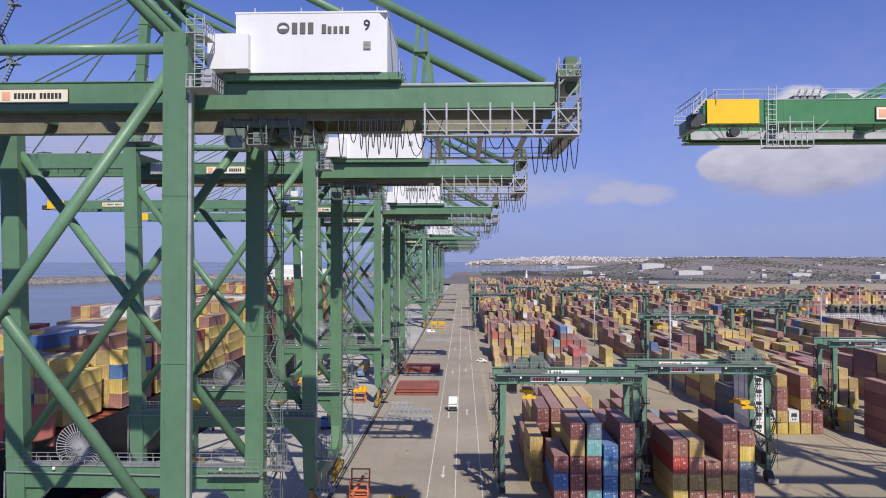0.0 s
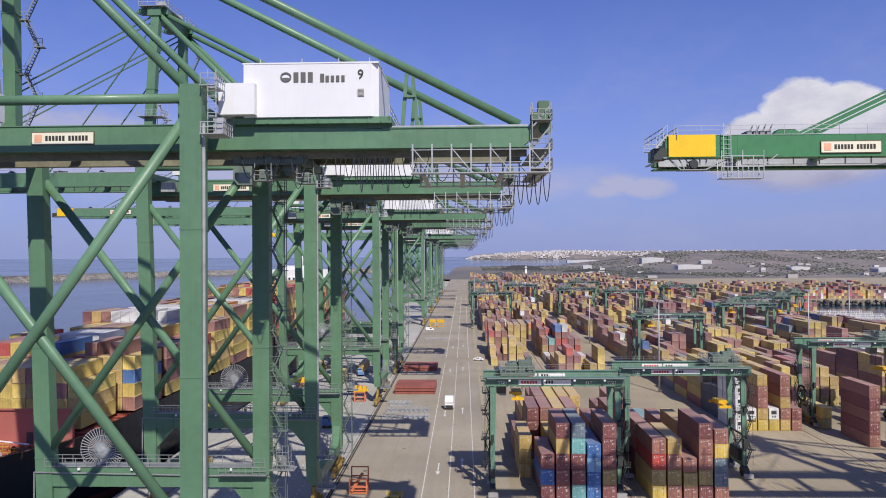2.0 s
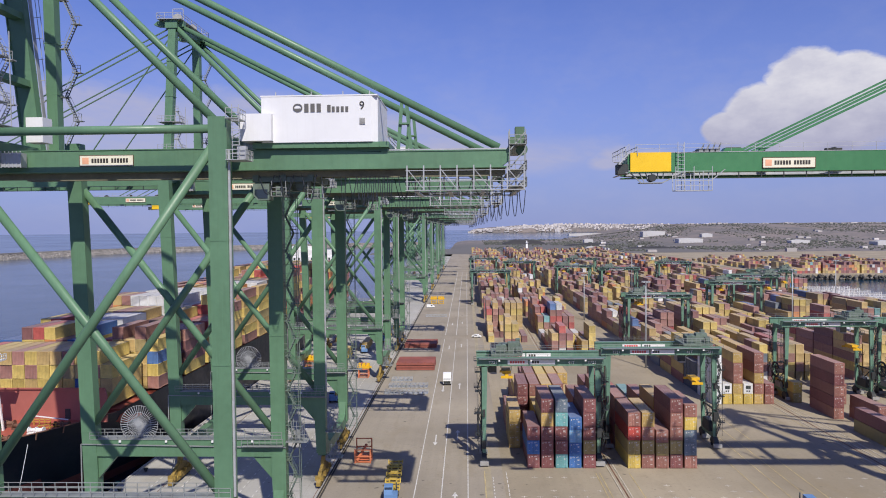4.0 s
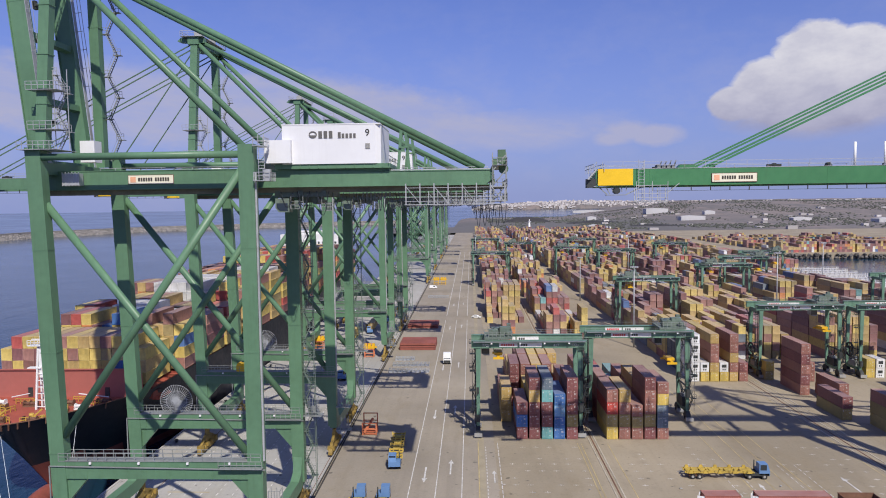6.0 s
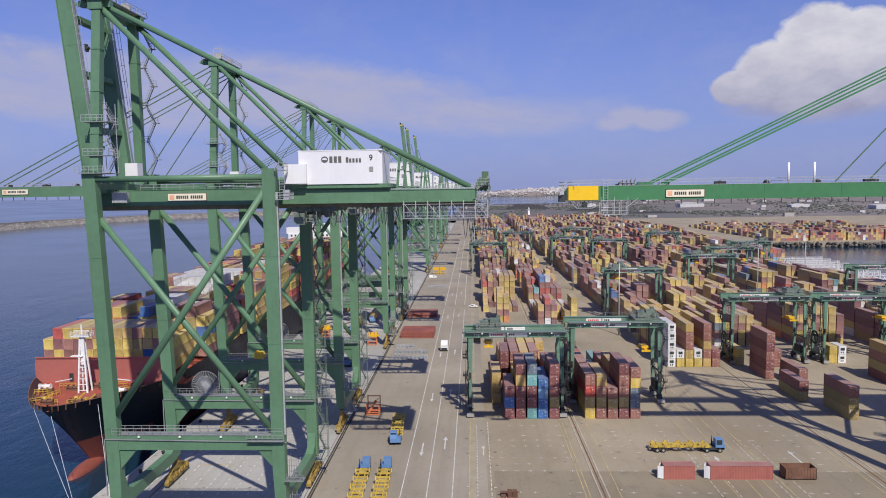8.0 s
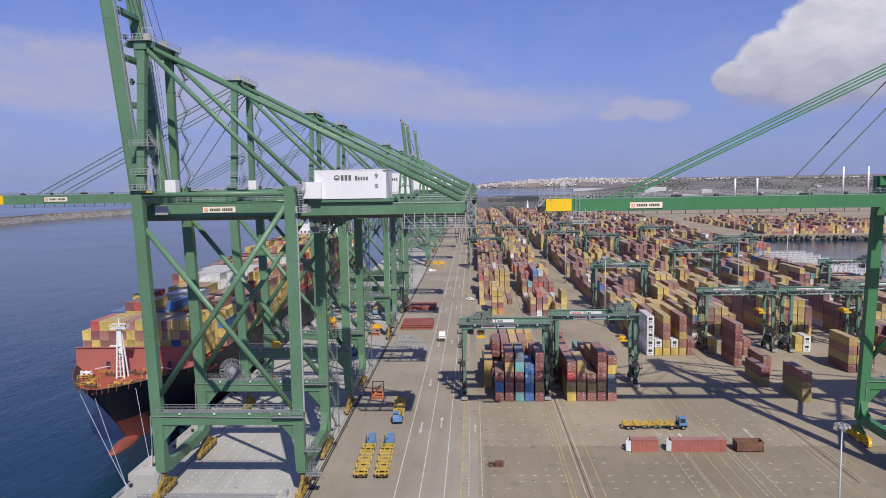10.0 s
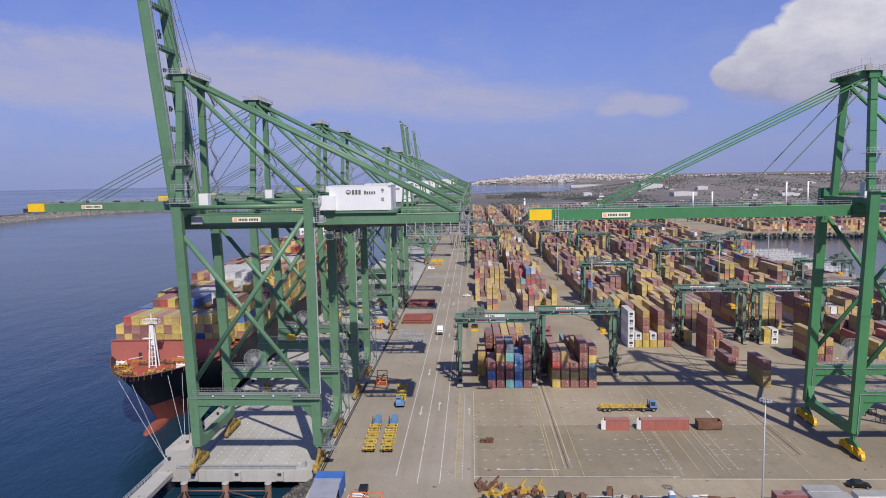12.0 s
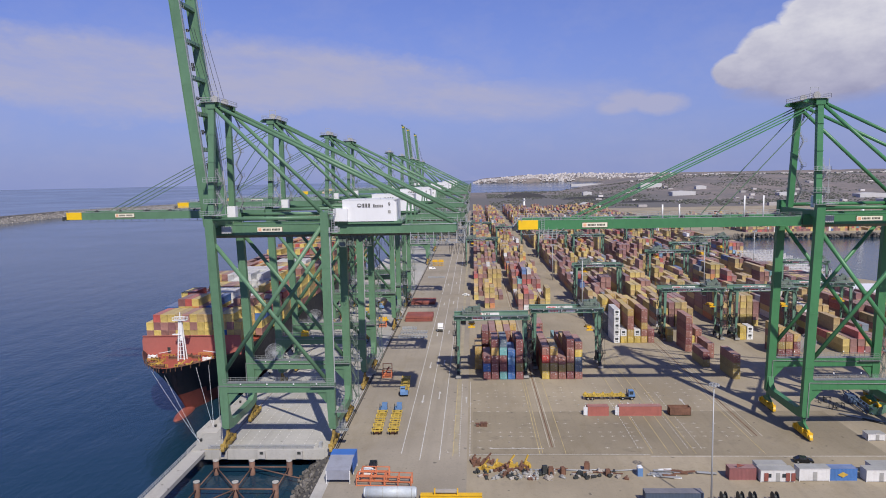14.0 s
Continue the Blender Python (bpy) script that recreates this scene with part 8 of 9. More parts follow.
def build_road_things():
    yard_truck(pose(-6.4, 98.5, 0, 0, 0, 3), "blue yard tractor with an empty yellow trailer on the road", 16.0)
    for x in (-11.2, -6.8):
        yard_truck(pose(x, 85.2, 0, 0, 0, 182), "blue yard tractor parked with an empty yellow trailer", 17.0)
    yard_truck(pose(66.0, 95.8, 0, 0, 0, 90), "blue yard tractor pulling a bare yellow trailer across the yard", 13.0)
    white_lorry(pose(1.0, 190.0, 0))
    small_car(pose(-15.0, 400, 0, 0, 0, 90), WHITE_P, "white delivery van parked by the crane rail", True)
    small_car(pose(11.6, 283.6, 0, 0, 0, 70), WHITE_P, "small white car on the quay road")
    spreader_rack(pose(-14.6, 120.8, 0), ORANGE, ORANGE, "orange steel stand for crane gear beside the road", False)
    spreader_rack(pose(-26.8, 202.2, 0), ORANGE, YELLOW, "yellow spreader parked on an orange stand")
    spreader_rack(pose(-48.0, 216.7, 0), ORANGE, YELLOW, "yellow spreader parked on an orange stand under the cranes")
    spreader_rack(pose(-24.6, 290.9, 0), ORANGE, YELLOW, "yellow spreader parked on an orange stand")
    hatch_cover(pose(-17.2, 212.6, 0), 3), hatch_cover(pose(-18.4, 257.0, 0), 2)
    for x, y, n, s in ((-17.2, 178.7, 9, 1.45), (-16.9, 187.2, 9, 1.35), (-17.0, 195.7, 5, 1.35), (-15.6, 356.1, 8, 1.5)):
        for k in range(n):
            bm = bmesh.new()
            for xx in (0.06, 1.2):
                for yy in (0.06, 2.6):
                    bar(bm, (xx, yy, 0), (xx, yy, 1.0), 0.12, 0.12, (1, 0, 0))
                for zz in (0.1, 0.95):
                    bar(bm, (xx, 0.06, zz), (xx, 2.6, zz), 0.12, 0.12)
            for yy in (0.06, 1.3, 2.6):
                for zz in (0.1, 0.95):
                    bar(bm, (0.06, yy, zz), (1.2, yy, zz), 0.12, 0.12)
            boxy(bm, 0.1, 1.15, 0.1, 2.5, 0.12, 0.2)
            solid("lashing_bin", bm, GALV, "pale steel lashing bin in a row on the road", "bin", "lashing bins", m=pose(x + k * s, y, 0))
    hoist = thing("hoist_box", "bright yellow hoist housing on a crane's portal walkway", "hoist", pose(-40.6, 109.9, 17.62))
    bm = bmesh.new()
    prism(bm, [(-1.2, 0.0), (1.2, 0.0), (1.2, 0.9), (0.8, 1.6), (-0.9, 1.7), (-1.2, 1.3)], -0.7, 0.7)
    part("housing", bm, YELLOW_TIP, hoist)
    bm = bmesh.new()
    tube(bm, (-0.6, -0.8, 1.5), (-0.6, 0.8, 1.5), 0.42, 12)
    part("drum", bm, YELLOW, hoist)
    for x, y in ((-14.2, 422.9), (-9.5, 422.9)):
        spreader_rack(pose(x, y, 0), YELLOW, YELLOW, "yellow parked spreader frame on the road")
    for x, y, turn in ((-30.4, 168.5, 0), (-33.0, 244.7, 10), (-38.0, 223.6, 0), (-28.0, 270.6, 0)):
        yard_truck(pose(x, y, 0, 0, 0, turn), "blue yard tractor waiting under the cranes")
    for x, y, z, key in ((-33.2, 247.1, 1.5, "mustard"), (-38.2, 226.1, 1.5, "yellow"), (-28.2, 273, 1.5, "brown")):
        place_container(key, x - 1.0, y, z, f"{key} shipping container riding on a yard trailer", group="trailer loads")


def open_box(m, length, mat, label):
    """An open-topped steel skip."""
    bm = bmesh.new()
    boxy(bm, 0, length, 0, 2.44, 0.1, 0.25)
    for a in ((0, length, 0, 0.1), (0, length, 2.34, 2.44), (0, 0.1, 0, 2.44), (length - 0.1, length, 0, 2.44)):
        boxy(bm, *a, 0.1, 2.4)
    for k in range(int(length / 0.6)):
        boxy(bm, k * 0.6 + 0.1, k * 0.6 + 0.3, -0.05, 0.0, 0.2, 2.35)
    boxy(bm, -0.05, length + 0.05, -0.08, 0.06, 2.3, 2.45), boxy(bm, -0.05, length + 0.05, 2.38, 2.52, 2.3, 2.45)
    solid("open_top_container", bm, mat, label, "container", m=m)


def site_cabin(m, length, mat, label, h=2.7, windows=True):
    root = thing("site_cabin", label, "site cabin", m, "site cabins")
    bm = bmesh.new()
    boxy(bm, 0, length, 0, 2.5, 0.15, h)
    boxy(bm, -0.08, length + 0.08, -0.08, 2.58, h, h + 0.12)
    for x in (0, length - 0.2):
        boxy(bm, x, x + 0.2, -0.03, 0.2, 0.0, h)
    part("body", bm, mat, root)
    bm = bmesh.new()
    boxy(bm, -0.1, length + 0.1, -0.1, 2.6, h + 0.12, h + 0.17)
    part("roof_sheet", bm, GREY_P, root, "grey roof sheet")
    for x in (length * 0.25, length * 0.7) if windows else ():
        bm = bmesh.new()
        boxy(bm, x - 0.5, x + 0.5, -0.06, 0.0, 1.1, 2.0)
        part("window", bm, GLASS, root)
    bm = bmesh.new()
    boxy(bm, length * 0.45, length * 0.45 + 0.9, -0.05, 0.0, 0.2, 2.2)
    part("door", bm, GREY_P, root)


def build_yard_clutter():
    rng = random.Random(9)
    # boxes set across the empty bays
    place_container("rust", 55.2, 80.6, 0.03, "weathered red brown short container with a door swung open", 6.06, 90, "loose boxes")
    place_container("rust", 70.4, 80.6, 0.03, "weathered red brown long container standing alone", 12.19, 90, "loose boxes")
    for x, y, turn in ((49.1, 80.75, 68), (49.1, 83.0, 150), (58.2, 80.75, 60), (58.2, 83.0, 140)):
        bm = bmesh.new()
        boxy(bm, -0.05, 0.02, 0, 1.15, 0.15, 2.65)
        for yy in (0.35, 0.8):
            boxy(bm, -0.09, -0.05, yy, yy + 0.06, 0.15, 2.65)
        solid("container_door", bm, WHITE_P, "open white painted container door leaf", "door", "open doors", m=pose(x, y, 0, 0, 0, turn))
    open_box(pose(72.7, 80.7, 0), 6.1, RUST, "rusty dark brown open top steel container")
    # lighting mast
    root = thing("lighting_mast", "tall pale steel lighting mast with a ring of floodlights", "lighting mast", pose(65.0, 23.5, 0))
    bm = bmesh.new()
    tube(bm, (0, 0, 0), (0, 0, 27.2), 0.22, 12, 0.09)
    part("pole", bm, GALV, root)
    bm = bmesh.new()
    for k in range(10):
        a, b = 2 * math.pi * k / 10, 2 * math.pi * (k + 1) / 10
        bar(bm, (0.95 * math.cos(a), 0.95 * math.sin(a), 27.3), (0.95 * math.cos(b), 0.95 * math.sin(b), 27.3), 0.06, 0.08)
    for k in range(5):
        a = 2 * math.pi * k / 5
        bar(bm, (0, 0, 27.3), (0.95 * math.cos(a), 0.95 * math.sin(a), 27.3), 0.06, 0.06)
    part("ring", bm, GALV, root)
    for k in range(8):
        a = 2 * math.pi * k / 8
        bm = bmesh.new()
        boxy(bm, 0.9 * math.cos(a) - 0.15, 0.9 * math.cos(a) + 0.15, 0.9 * math.sin(a) - 0.15, 0.9 * math.sin(a) + 0.15, 27.0, 27.25)
        part("floodlight", bm, GALV, root)
    # mast further off
    for x, y, h in ((69.0, 216.3, 30.0), (69.0, 340.0, 24.0), (13.0, 497.4, 30.0), (148.0, 278.7, 30.0), (120.0, 448.8, 30.0), (205.0, 351.6, 30.0)):
        bm = bmesh.new()
        tube(bm, (0, 0, 0), (0, 0, h), 0.35, 8, 0.18)
        for k in range(8):
            a = 2 * math.pi * k / 8
            boxy(bm, 1.2 * math.cos(a) - 0.3, 1.2 * math.cos(a) + 0.3, 1.2 * math.sin(a) - 0.3, 1.2 * math.sin(a) + 0.3, h - 0.5, h)
        bar(bm, (-1.2, 0, h - 0.3), (1.2, 0, h - 0.3), 0.1, 0.1), bar(bm, (0, -1.2, h - 0.3), (0, 1.2, h - 0.3), 0.1, 0.1)
        solid("lighting_mast", bm, GALV, "tall steel lighting mast among the container blocks", "lighting mast", "lighting masts", m=pose(x, y, 0))
    # yellow and rusty spreader parts in a heap
    for k, (x, y, mt, w) in enumerate(((17.0, 46.5, RUST, 2.4), (19.4, 48.0, RUST, 2.8), (18.6, 43.6, YELLOW_D, 3.0), (21.4, 45.0, YELLOW_D, 3.4), (23.8, 43.8, RUST, 3.0), (25.0, 45.6, YELLOW_D, 3.2), (27.4, 44.2, RUST, 2.4), (22.6, 42.4, RUST, 3.6), (28.6, 45.6, YELLOW_D, 2.0), (16.0, 48.2, RUST, 1.8))):
        bm = bmesh.new()
        boxy(bm, -w / 2, w / 2, -0.35, 0.35, 0.0, 0.7)
        boxy(bm, -w / 2, -w / 2 + 0.5, -1.2, 1.2, 0.0, 0.6), boxy(bm, w / 2 - 0.5, w / 2, -1.0, 1.0, 0.1, 0.8)
        bar(bm, (-w / 3, 0, 0.5), (w / 4, 0.4, 1.9 + 0.5 * (k % 3)), 0.35, 0.35)
        tube(bm, (0, -0.4, 1.1), (0, 0.4, 1.1), 0.45, 10)
        solid("spreader_part", bm, mt, "scrapped yellow spreader part on the paving" if mt is YELLOW_D else "rusty steel crane part on the paving", "machine part", "spare parts", m=pose(x, y, 0.0, 0, 0, rng.uniform(-60, 60)))
    for k in range(70):
        x = rng.choice((rng.uniform(16, 30), rng.uniform(28, 52)))
        y, mt = 40.6 + rng.uniform(-2.0, 2.2), rng.choice((DARK, DARK, RUST, GREY_P, PALE, WHITE_P if k % 9 == 0 else PALE))
        bm = bmesh.new()
        h, w = rng.uniform(0.3, 1.1), rng.uniform(0.35, 0.8)
        boxy(bm, -w, w, -0.3, 0.3, 0, h * 0.5), boxy(bm, -0.25 * w, 0.6 * w, -0.25, 0.25, h * 0.5, h)
        tube(bm, (-w - 0.1, 0.1, 0.3), (w + 0.1, 0.1, 0.3), 0.28, 10)
        if k % 3 == 0:
            tube(bm, (-0.1, -0.5, 0.4), (0.1, -0.5, 0.4), 0.4, 12)
        if k % 4 == 1:
            bar(bm, (-w * 1.6, -0.4, 0.1), (w * 1.8, 0.3, 0.12), 0.12, 0.12)
        solid("machine_part", bm, mt, "small worn machine part lying in a row", "machine part", "spare parts", m=pose(x, y, 0, 0, 0, rng.uniform(0, 180)))
    for x, y, h, w in ((32.6, 41.7, 2.6, 1.4), (34.0, 41.4, 2.4, 1.2), (36.8, 41.7, 2.2, 1.1), (42.8, 43.8, 2.6, 1.3), (40.6, 40.6, 1.6, 1.0), (47.2, 41, 1.9, 1.2)):
        bm = bmesh.new()
        h *= 0.8
        boxy(bm, -w / 2, w / 2, -0.5, 0.5, 0, h * 0.7), boxy(bm, -w / 2.5, w / 2.5, -0.4, 0.4, h * 0.7, h)
        for dx in (-w / 2, w / 2 - 0.1):
            boxy(bm, dx, dx + 0.1, -0.65, -0.5, 0, h)
        solid("switch_cabinet", bm, rng.choice((DARK, RUST, PALE)), "old electric switch cabinet standing on the paving", "cabinet", "spare parts", m=pose(x, y, 0, 0, 0, rng.uniform(-20, 20)))
    for k in range(7):
        bm = bmesh.new()
        tube(bm, (0, 0, 0.25), (rng.uniform(4, 8), rng.uniform(-0.8, 0.8), 0.3), 0.14, 8)
        solid("steel_pipe", bm, RUST if k % 2 else GALV, "loose steel pipe lying on the paving", "pipe", "loose pipes", m=pose(30 + k * 3.0, 42.6 + rng.uniform(-1, 1.3), 0))
    bm = bmesh.new()
    prism(bm, [(-0.6, 0), (0.6, 0), (0.6, 2.0), (-0.6, 2.0)], -0.6, 0.6)
    boxy(bm, -0.64, 0.64, -0.64, 0.64, 0, 0.15)
    tub = solid("portable_toilet", bm, BLUE_CAB, "blue plastic cabin with a white roof", "portable cabin", m=pose(54.6, 41, 0))
    bm = bmesh.new()
    prism(bm, [(-0.64, 2.0), (0.64, 2.0), (0.4, 2.3), (-0.4, 2.3)], -0.64, 0.64)
    part("roof", bm, WHITE_P, tub, "white roof")
    for k in range(16):
        bm = bmesh.new()
        x = 57.5 + rng.uniform(0, 14)
        a = rng.uniform(-0.25, 0.25)
        n = rng.uniform(2.5, 5.0)
        bar(bm, (-n / 2, 0, 0), (n / 2, a * n, 0), 0.28, 0.22)
        bar(bm, (-n / 2, 0.5, 0.0), (n / 2, 0.5 + a * n, 0), 0.12, 0.12)
        for i in range(5):
            bar(bm, (-n / 2 + i * n / 5, 0, 0), (-n / 2 + i * n / 5, 0.5, 0), 0.1, 0.1)
        solid("steel_ladder_section", bm, (GALV, WHITE_P, GALV, RUST)[k % 4], "pale steel frame section stacked flat", "steel frame", "steel frames", m=pose(x, 41.0 + rng.uniform(-1.5, 1.7), 0.12 + rng.uniform(0, 0.6)))
    place_container("maroon", 80.3, 38.5, 0.03, "faded dark red short container beside the site cabins", 6.06, 90, "loose boxes")
    bm = bmesh.new()
    prism(bm, [(0, 0), (0.2, 0), (1.8, 0.5), (0, 0.9)], 0.0, 0.06)
    solid("fallen_panel", bm, HATCH, "dull red bent panel lying on a container roof", "panel", m=pose(76.0, 38.9, 2.86))
    site_cabin(pose(80.8, 37.5, 0), 7.6, CABIN, "dirty white site cabin with red panels"), site_cabin(pose(81.2, 40.6, 0), 6.6, CABIN, "dirty white flat roofed site cabin", 2.7, False)
    for x in (81.6, 86.4, 87.6):
        bm = bmesh.new()
        boxy(bm, 0, 0.9, -0.05, 0.0, 0.3, 2.2)
        solid("red_panel", bm, HATCH, "red painted panel leaning on a cabin", "panel", "red panels", m=pose(x, 37.4, 0))
    site_cabin(pose(89.6, 38, 0), 6.8, CABIN, "plain white storage container", 2.9, False)
    place_container("blue", 102.6, 38.3, 0.03, "blue container with a yellow diamond painted on its side", 6.06, 90, "loose boxes")
    bm = bmesh.new()
    bm.faces.new([bm.verts.new(p) for p in ((-1.2, 0, 0), (0, 0, -0.65), (1.2, 0, 0), (0, 0, 0.65))])
    ext = bmesh.ops.extrude_face_region(bm, geom=list(bm.faces))
    for v in (g for g in ext["geom"] if isinstance(g, bmesh.types.BMVert)):
        v.co.y += 0.05
    solid("diamond_mark", bm, YELLOW_D, "yellow diamond on the blue container's side", "painted mark", m=pose(99.4, 38.2, 1.45))
    for x, y, n in ((104.2, 37.6, 6.4), (111.0, 37.6, 6.4), (106.8, 40.4, 5.8)):
        site_cabin(pose(x, y, 0), n, CABIN, "plain white storage container by the cabins", 2.7, False)
    small_car(pose(95.4, 48.3, 0, 0, 0, 80), BLACK_CAR, "black estate car parked behind the site cabins")
    site_cabin(pose(118.0, 61.6, 0), 4.4, CABIN, "low white equipment box", 1.7, False)
    open_box(pose(131.0, 79.8, 0, 0, 0, 35), 6.1, GREEN_RTG, "dark green open steel skip beside the crane")
    for k in range(6):
        bm = bmesh.new()
        tube(bm, (0, 0, 0.3), (rng.uniform(5, 7), rng.uniform(-0.6, 0.6), 0.3), 0.25, 10)
        solid("steel_pipe", bm, (GREY_P, GALV_D, DARK)[k % 3], "grey steel pipe lying beside the crane", "pipe", "loose pipes", m=pose(121.0 + k * 0.9, 81.5 - k * 0.8, 0, 0, 0, rng.uniform(-50, -20)))
    place_container("navy", 64.4, 26.1, 0.03, "dark slate blue container standing by the road", 12.19, 90, "loose boxes")
    root = thing("pallet_stack", "dark pallets and boards heaped on the paving", "pallets", pose(16.6, 72.2, 0))
    for x in (0, 1.2, 2.2):
        bm = bmesh.new()
        for k in range(3 if x < 1 else 5):
            boxy(bm, x, x + 0.9, 0, 2.2, k * 0.16, k * 0.16 + 0.11)
        part("pallet", bm, RUST, root)
    bm = bmesh.new()
    boxy(bm, -0.3, 3.4, 0.4, 0.7, 0.8, 0.95)
    part("board", bm, RUST, root)
    # tent, orange frames, tank and yellow beam beside the road's end
    root = thing("storage_tent", "open storage tent with grey cover and blue tarpaulin roof", "tent", pose(-18.3, 36.5, 0))
    bm = bmesh.new()
    boxy(bm, 0.0, 5.6, 0.0, 0.12, 0.9, 3.1)
    part("front_cover", bm, GREY_TENT, root)
    bm = bmesh.new()
    prism(bm, [(0.0, 3.1), (6.0, 4.3), (6.0, 4.42), (0.0, 3.22)], -0.05, 5.65, "x")
    part("roof_cover", bm, GREY_TENT, root)
    bm = bmesh.new()
    prism(bm, [(6.0, 4.34), (9.7, 4.2), (9.7, 4.36), (6.0, 4.5)], -0.15, 5.75, "x")
    boxy(bm, 5.6, 5.7, 3.6, 9.7, 1.0, 4.25), boxy(bm, -0.1, 0.0, 4.0, 9.7, 1.2, 4.2)
    part("blue_roof", bm, BLUE_TENT, root, "blue tarpaulin roof and side")
    for x in (0.06, 5.54):
        for y in (-0.1, 4.9, 9.7):
            bm = bmesh.new()
            bar(bm, (x, y, 0), (x, y, 3.1 + 0.11 * max(0.0, y)), 0.15, 0.15, (1, 0, 0))
            part("pole", bm, WHITE_P, root)
    for x, y in ((69.1, 27.8), (72.6, 27.8), (75.2, 27.8), (79.8, 27.8)):
        bm = bmesh.new()
        for e in (-0.5, 0.42):
            tube(bm, (e, 0, 1.2), (e + 0.08, 0, 1.2), 1.2, 18)
        tube(bm, (-0.45, 0, 1.2), (0.45, 0, 1.2), 0.6, 14)
        solid("cable_drum", bm, DARK, "dark steel cable drum standing on the paving", "cable drum", "cable drums", m=pose(x, y, 0))
    for x, y, w in ((-11.0, 35.2, 6.4), (-10.4, 38.1, 6.4), (-4.4, 34.9, 6.0)):
        bm = bmesh.new()
        for z in (0.2, 1.3, 2.5):
            for yy in (0, 2.2):
                bar(bm, (0, yy, z), (w, yy, z), 0.20, 0.20)
        for xx in (0, w * 0.5, w):
            for yy in (0, 2.2):
                bar(bm, (xx, yy, 0), (xx, yy, 2.6), 0.20, 0.20, (1, 0, 0))
            bar(bm, (xx, 0, 2.5), (xx, 2.2, 2.5), 0.16, 0.16)
            bar(bm, (xx, 0, 0.2), (xx, 2.2, 2.4), 0.16, 0.16)
        solid("lifting_frame", bm, ORANGE, "orange steel lifting frame on the paving", "lifting frame", "lifting frames", m=pose(x, y, 0, 0, 0, rng.uniform(-4, 4)))
    root = thing("storage_tank", "long grey cylindrical steel tank lying on saddles", "tank", pose(-8.2, 28.7, 0))
    bm = bmesh.new()
    tube(bm, (0.4, 0, 1.7), (11.2, 0, 1.7), 1.25, 24), tube(bm, (0.0, 0, 1.7), (0.4, 0, 1.7), 0.95, 24, 1.25), tube(bm, (11.2, 0, 1.7), (11.6, 0, 1.7), 1.25, 24, 0.95)
    part("shell", bm, TANK, root)
    for x in (1.0, 4.2, 7.4, 10.6):
        bm = bmesh.new()
        for k in range(20):
            a, b = 2 * math.pi * k / 20, 2 * math.pi * (k + 1) / 20
            bar(bm, (x, 1.27 * math.cos(a), 1.7 + 1.27 * math.sin(a)), (x, 1.27 * math.cos(b), 1.7 + 1.27 * math.sin(b)), 0.12, 0.06, (1, 0, 0))
        boxy(bm, x - 0.15, x + 0.15, -1.0, 1.0, 0, 0.6)
        part("band", bm, GREY_P, root)
    root = thing("lifting_beam", "long yellow steel lifting beam on the ground", "lifting beam", pose(4.2, 28.9, 0))
    bm = bmesh.new()
    boxy(bm, 0, 13.5, -0.5, 0.5, 0.2, 1.1), boxy(bm, 0, 13.5, -0.7, 0.7, 1.1, 1.2)
    for x in (3.0, 8.0):
        boxy(bm, x, x + 0.3, -0.6, 0.6, 1.2, 2.3)
    part("beam", bm, YELLOW, root)
    bm = bmesh.new()
    boxy(bm, 3.3, 8.0, -0.4, 0.4, 1.7, 2.2)
    part("counterweight", bm, PALE, root)
    small_car(pose(-8.6, 45.4, 0, 0, 0, 5), BLACK_CAR, "dark car parked beside the storage tent")
    small_car(pose(-9.2, 41.4, 0, 0, 0, 88), WHITE_P, "white car parked beside the orange frames")
    # loose blocks scattered over the paving
    for k in range(46):
        bm = bmesh.new()
        s = rng.uniform(0.10, 0.32)
        boxy(bm, -s, s, -s * 0.6, s * 0.6, 0, s * 0.7)
        bevel(bm, s * 0.15)
        solid("concrete_block", bm, rng.choice((PALE, PALE, GREY_P)), "small pale block lying on the yard paving", "block", "loose blocks", m=pose(rng.choice((rng.uniform(8, 17), rng.uniform(9, 16), rng.uniform(18, 90))), rng.uniform(52, 92), 0.02, 0, 0, rng.uniform(0, 90)))
    # blue boom section, low deck and dark frames lying between the new crane's legs
    root = thing("boom_section", "blue lattice crane section lying on the paving", "crane part", pose(128.4, 80.5, 0, 0, 0, -7))
    for dx in (0.0, 1.5):
        for z in (0.5, 2.0):
            bm = bmesh.new()
            bar(bm, (dx, 0, z), (dx, 17.5, z), 0.24, 0.24)
            part("chord", bm, STEEL_BLUE, root)
    for k in range(8):
        bm = bmesh.new()
        a, b = (0.5, 2.0) if k % 2 else (2.0, 0.5)
        for dx in (0.0, 1.5):
            bar(bm, (dx, k * 2.18, a), (dx, k * 2.18 + 2.18, b), 0.14, 0.14)
        bar(bm, (0, k * 2.18, 2.0), (1.5, k * 2.18 + 2.18, 2.0), 0.14, 0.14)
        part("lacing", bm, STEEL_BLUE, root)
    bm = bmesh.new()
    boxy(bm, -1.0, 1.6, 10.5, 13.6, 0.2, 2.3)
    tube(bm, (-0.9, 9.6, 1.1), (1.5, 9.6, 1.1), 0.8, 14)
    part("winch_box", bm, STEEL_BLUE, root)
    root = thing("steel_deck", "dull green steel deck resting on blocks", "steel deck", pose(137.0, 83.0, 0))
    bm = bmesh.new()
    boxy(bm, 0, 9, 0, 17, 1.5, 2.1), boxy(bm, 0.3, 8.7, 0.3, 16.7, 2.1, 2.25)
    part("deck", bm, TROLLEY, root)
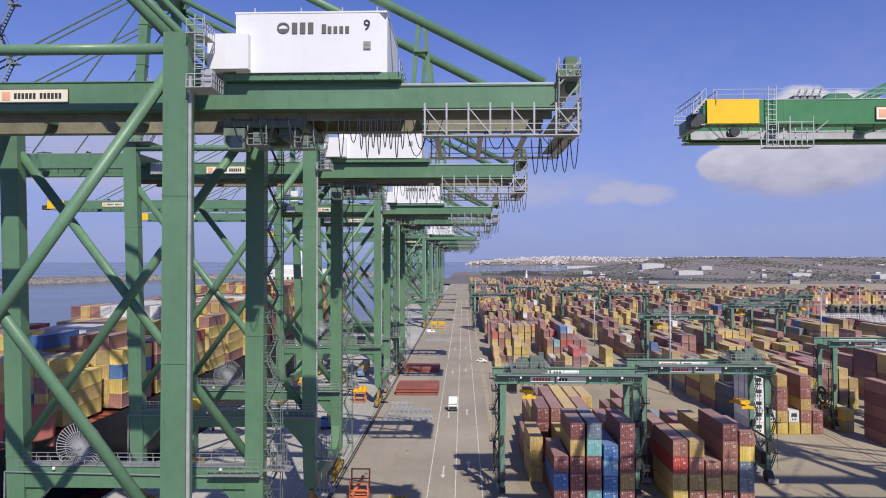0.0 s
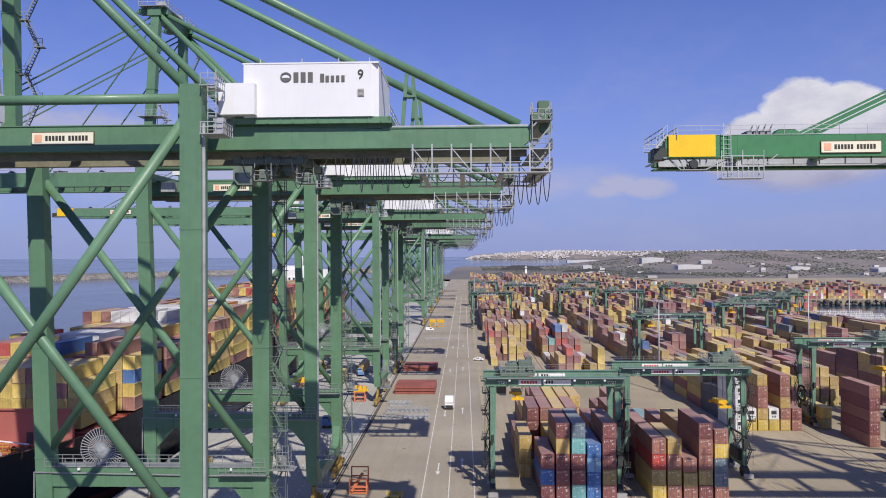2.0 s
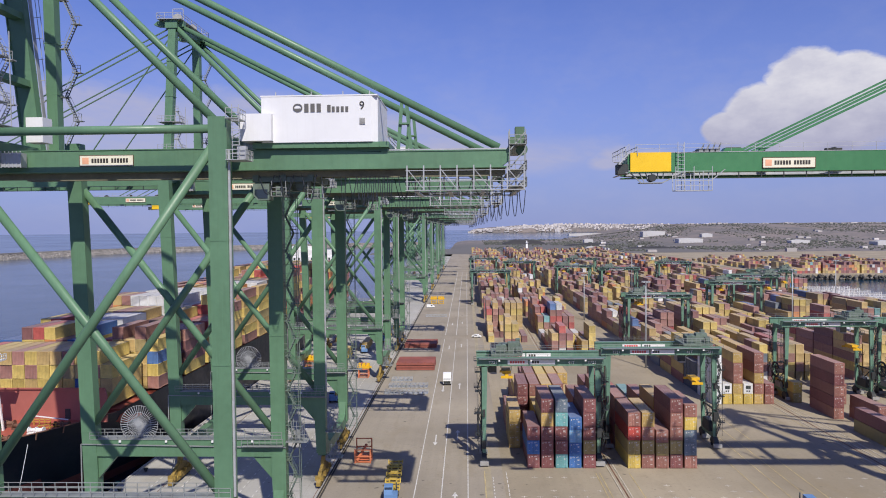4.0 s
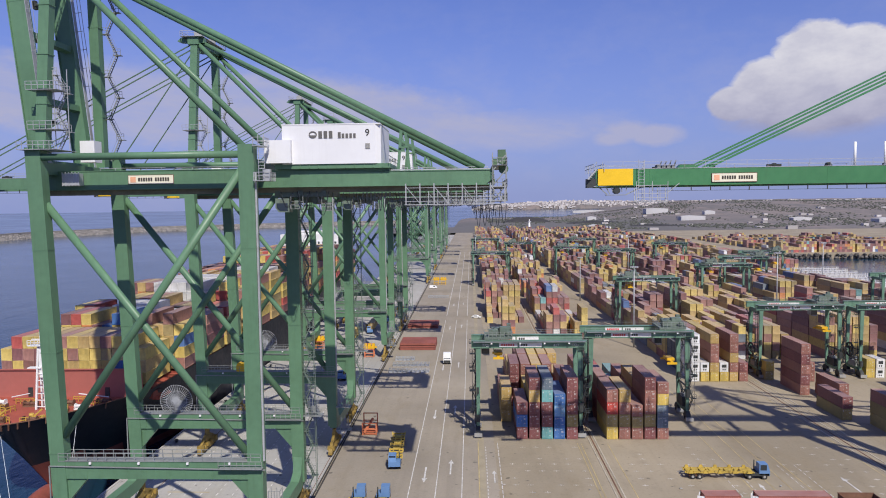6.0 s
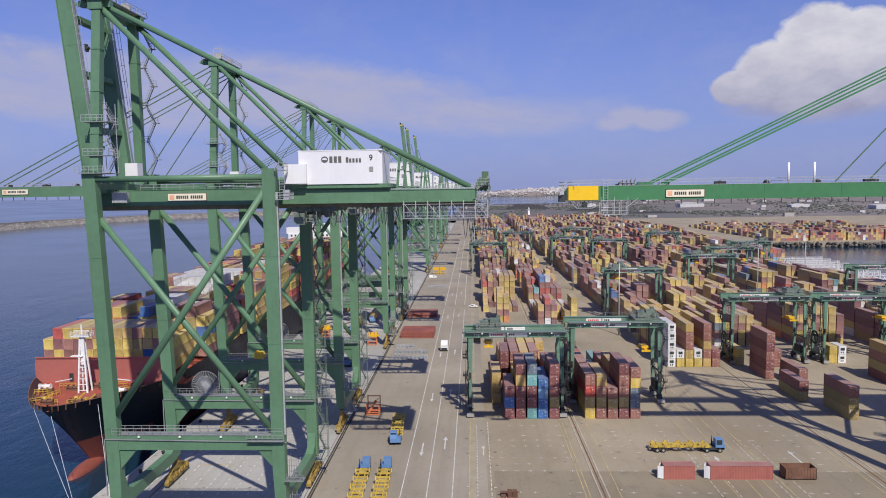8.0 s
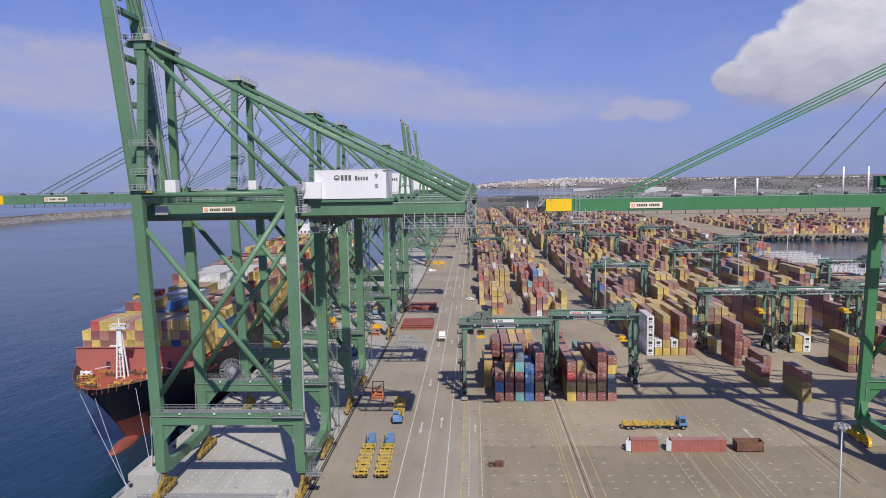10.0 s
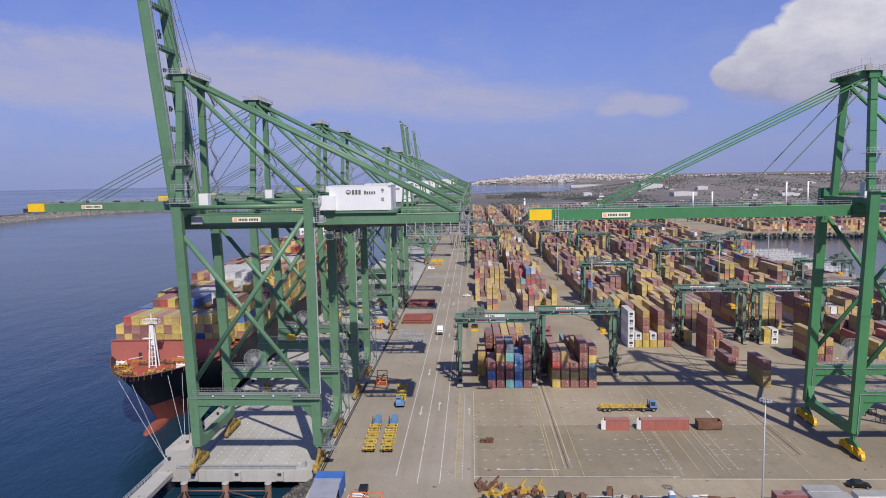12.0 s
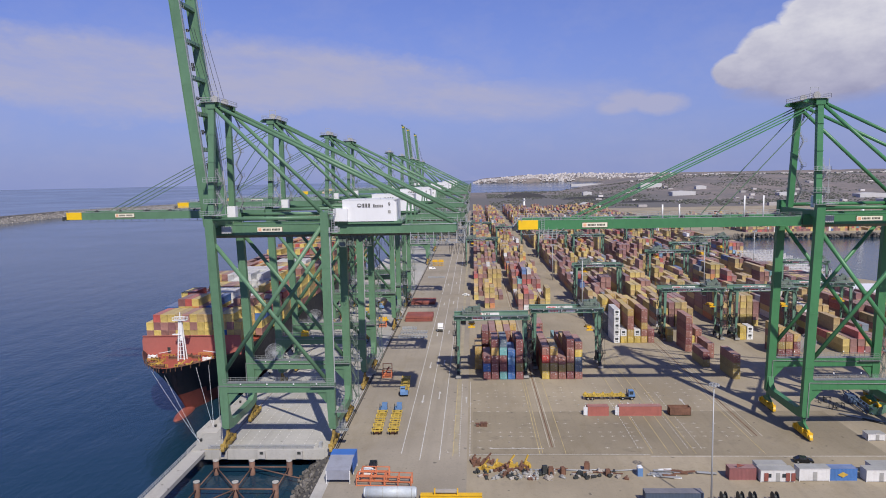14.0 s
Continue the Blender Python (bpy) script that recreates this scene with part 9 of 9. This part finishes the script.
    for k in range(4):
        bm = bmesh.new()
        boxy(bm, 0.6, 2.0, 1 + k * 4.6, 2.4 + k * 4.6, 0, 1.5), boxy(bm, 7.0, 8.4, 1 + k * 4.6, 2.4 + k * 4.6, 0, 1.5)
        part("support", bm, YELLOW_D, root)
    for x, y, turn in ((121.4, 91.6, 10), (123.3, 92.6, -14), (121.8, 86.2, 24), (124.2, 87.0, 5)):
        bm = bmesh.new()
        for dx in (-0.9, 0.9):
            for dz in (0.1, 1.5):
                bar(bm, (dx, -0.6, dz), (dx, 0.6, dz), 0.12, 0.12)
            for dy in (-0.6, 0.6):
                bar(bm, (dx, dy, 0), (dx, dy, 1.5), 0.12, 0.12, (1, 0, 0))
        for dy in (-0.6, 0.6):
            bar(bm, (-0.9, dy, 1.5), (0.9, dy, 1.5), 0.12, 0.12)
        solid("trestle", bm, DARK, "dark steel trestle standing on the paving", "trestle", "trestles", m=pose(x, y, 0, 0, 0, turn))
    # office block and white site buildings beyond the stacks
    for x, y, w, d, h in ((208, 243.1, 26, 12, 9), (236, 254.4, 18, 12, 7), (20, 724.2, 12, 10, 8), (196, 220.4, 26, 11, 11), (232, 226.9, 16, 9, 7)):
        root = thing("site_building", "white flat roofed terminal building with dark windows", "building", pose(x, y, 0), "terminal buildings")
        bm = bmesh.new()
        boxy(bm, 0, w, 0, d, 0, h), boxy(bm, -0.3, w + 0.3, -0.3, d + 0.3, h, h + 0.4)
        part("wall", bm, WHITE, root)
        for level in range(max(1, int(h / 3))):
            for k in range(int(w / 3)):
                bm = bmesh.new()
                boxy(bm, 0.8 + k * 3, 2.2 + k * 3, -0.06, 0.0, 1.0 + level * 3, 2.2 + level * 3)
                part("window", bm, GLASS, root)
    # racks with walkways for refrigerated boxes on the basin's edge
    rack = None
    for k in range(9):
        m = pose(201.0 + 1.4 * k, 296.5 + k * 13.0, 0)
        if rack:
            copy_thing(rack, m)
            continue
        rack = thing("reefer_rack", "white steel rack with walkways for refrigerated containers", "container rack", m, "reefer racks")
        for z in (2.7, 5.3, 7.9, 10.5):
            bm = bmesh.new()
            boxy(bm, 0, 27, 0, 2.2, z, z + 0.15)
            part("deck", bm, CABIN, rack)
            bm = bmesh.new()
            railing(bm, [(0, 0, z + 0.1), (27, 0, z + 0.1)], 1.1, 3.0, 0.06)
            part("handrail", bm, CABIN, rack)
        for n in range(10):
            bm = bmesh.new()
            for y in (0.1, 2.1):
                bar(bm, (n * 3.0, y, 0), (n * 3.0, y, 11.6 - (n % 3) * 0.5), 0.3, 0.3, (1, 0, 0))
            bar(bm, (n * 3.0, 0.1, 7.9), (n * 3.0, 2.1, 10.5), 0.15, 0.15)
            part("frame", bm, CABIN, rack)
    rng2 = random.Random(6)
    for k in range(8):
        for c in range(8):
            for t in range(rng2.choice((0, 1, 1, 2))):
                place_container(rng2.choice(("white", "white", "brown", "mustard", "red", "orange")), 202.5 + 1.4 * k + c * 3.1, 299.3 + k * 13.0, 0.03 + t * CH, "refrigerated shipping container standing in a white rack", group="rack containers")
    for x, y, w, d, h in ((206, 272.2, 16, 20, 9),):
        root = thing("port_building", "white flat roofed port building beside the basin", "building", pose(x, y, 0), "basin buildings")
        bm = bmesh.new()
        boxy(bm, 0, w, 0, d, 0, h)
        part("wall", bm, CABIN, root)
        bm = bmesh.new()
        boxy(bm, -0.3, w + 0.3, -0.3, d + 0.3, h, h + 0.4)
        part("roof", bm, GALV, root)
        for level in range(max(1, int(h / 3))):
            for k in range(int(w / 3)):
                bm = bmesh.new()
                boxy(bm, 0.8 + k * 3, 2.2 + k * 3, -0.06, 0.0, 1.0 + level * 3, 2.2 + level * 3)
                part("window", bm, GLASS, root)


build_quay_end()
build_road_things()
build_yard_clutter()
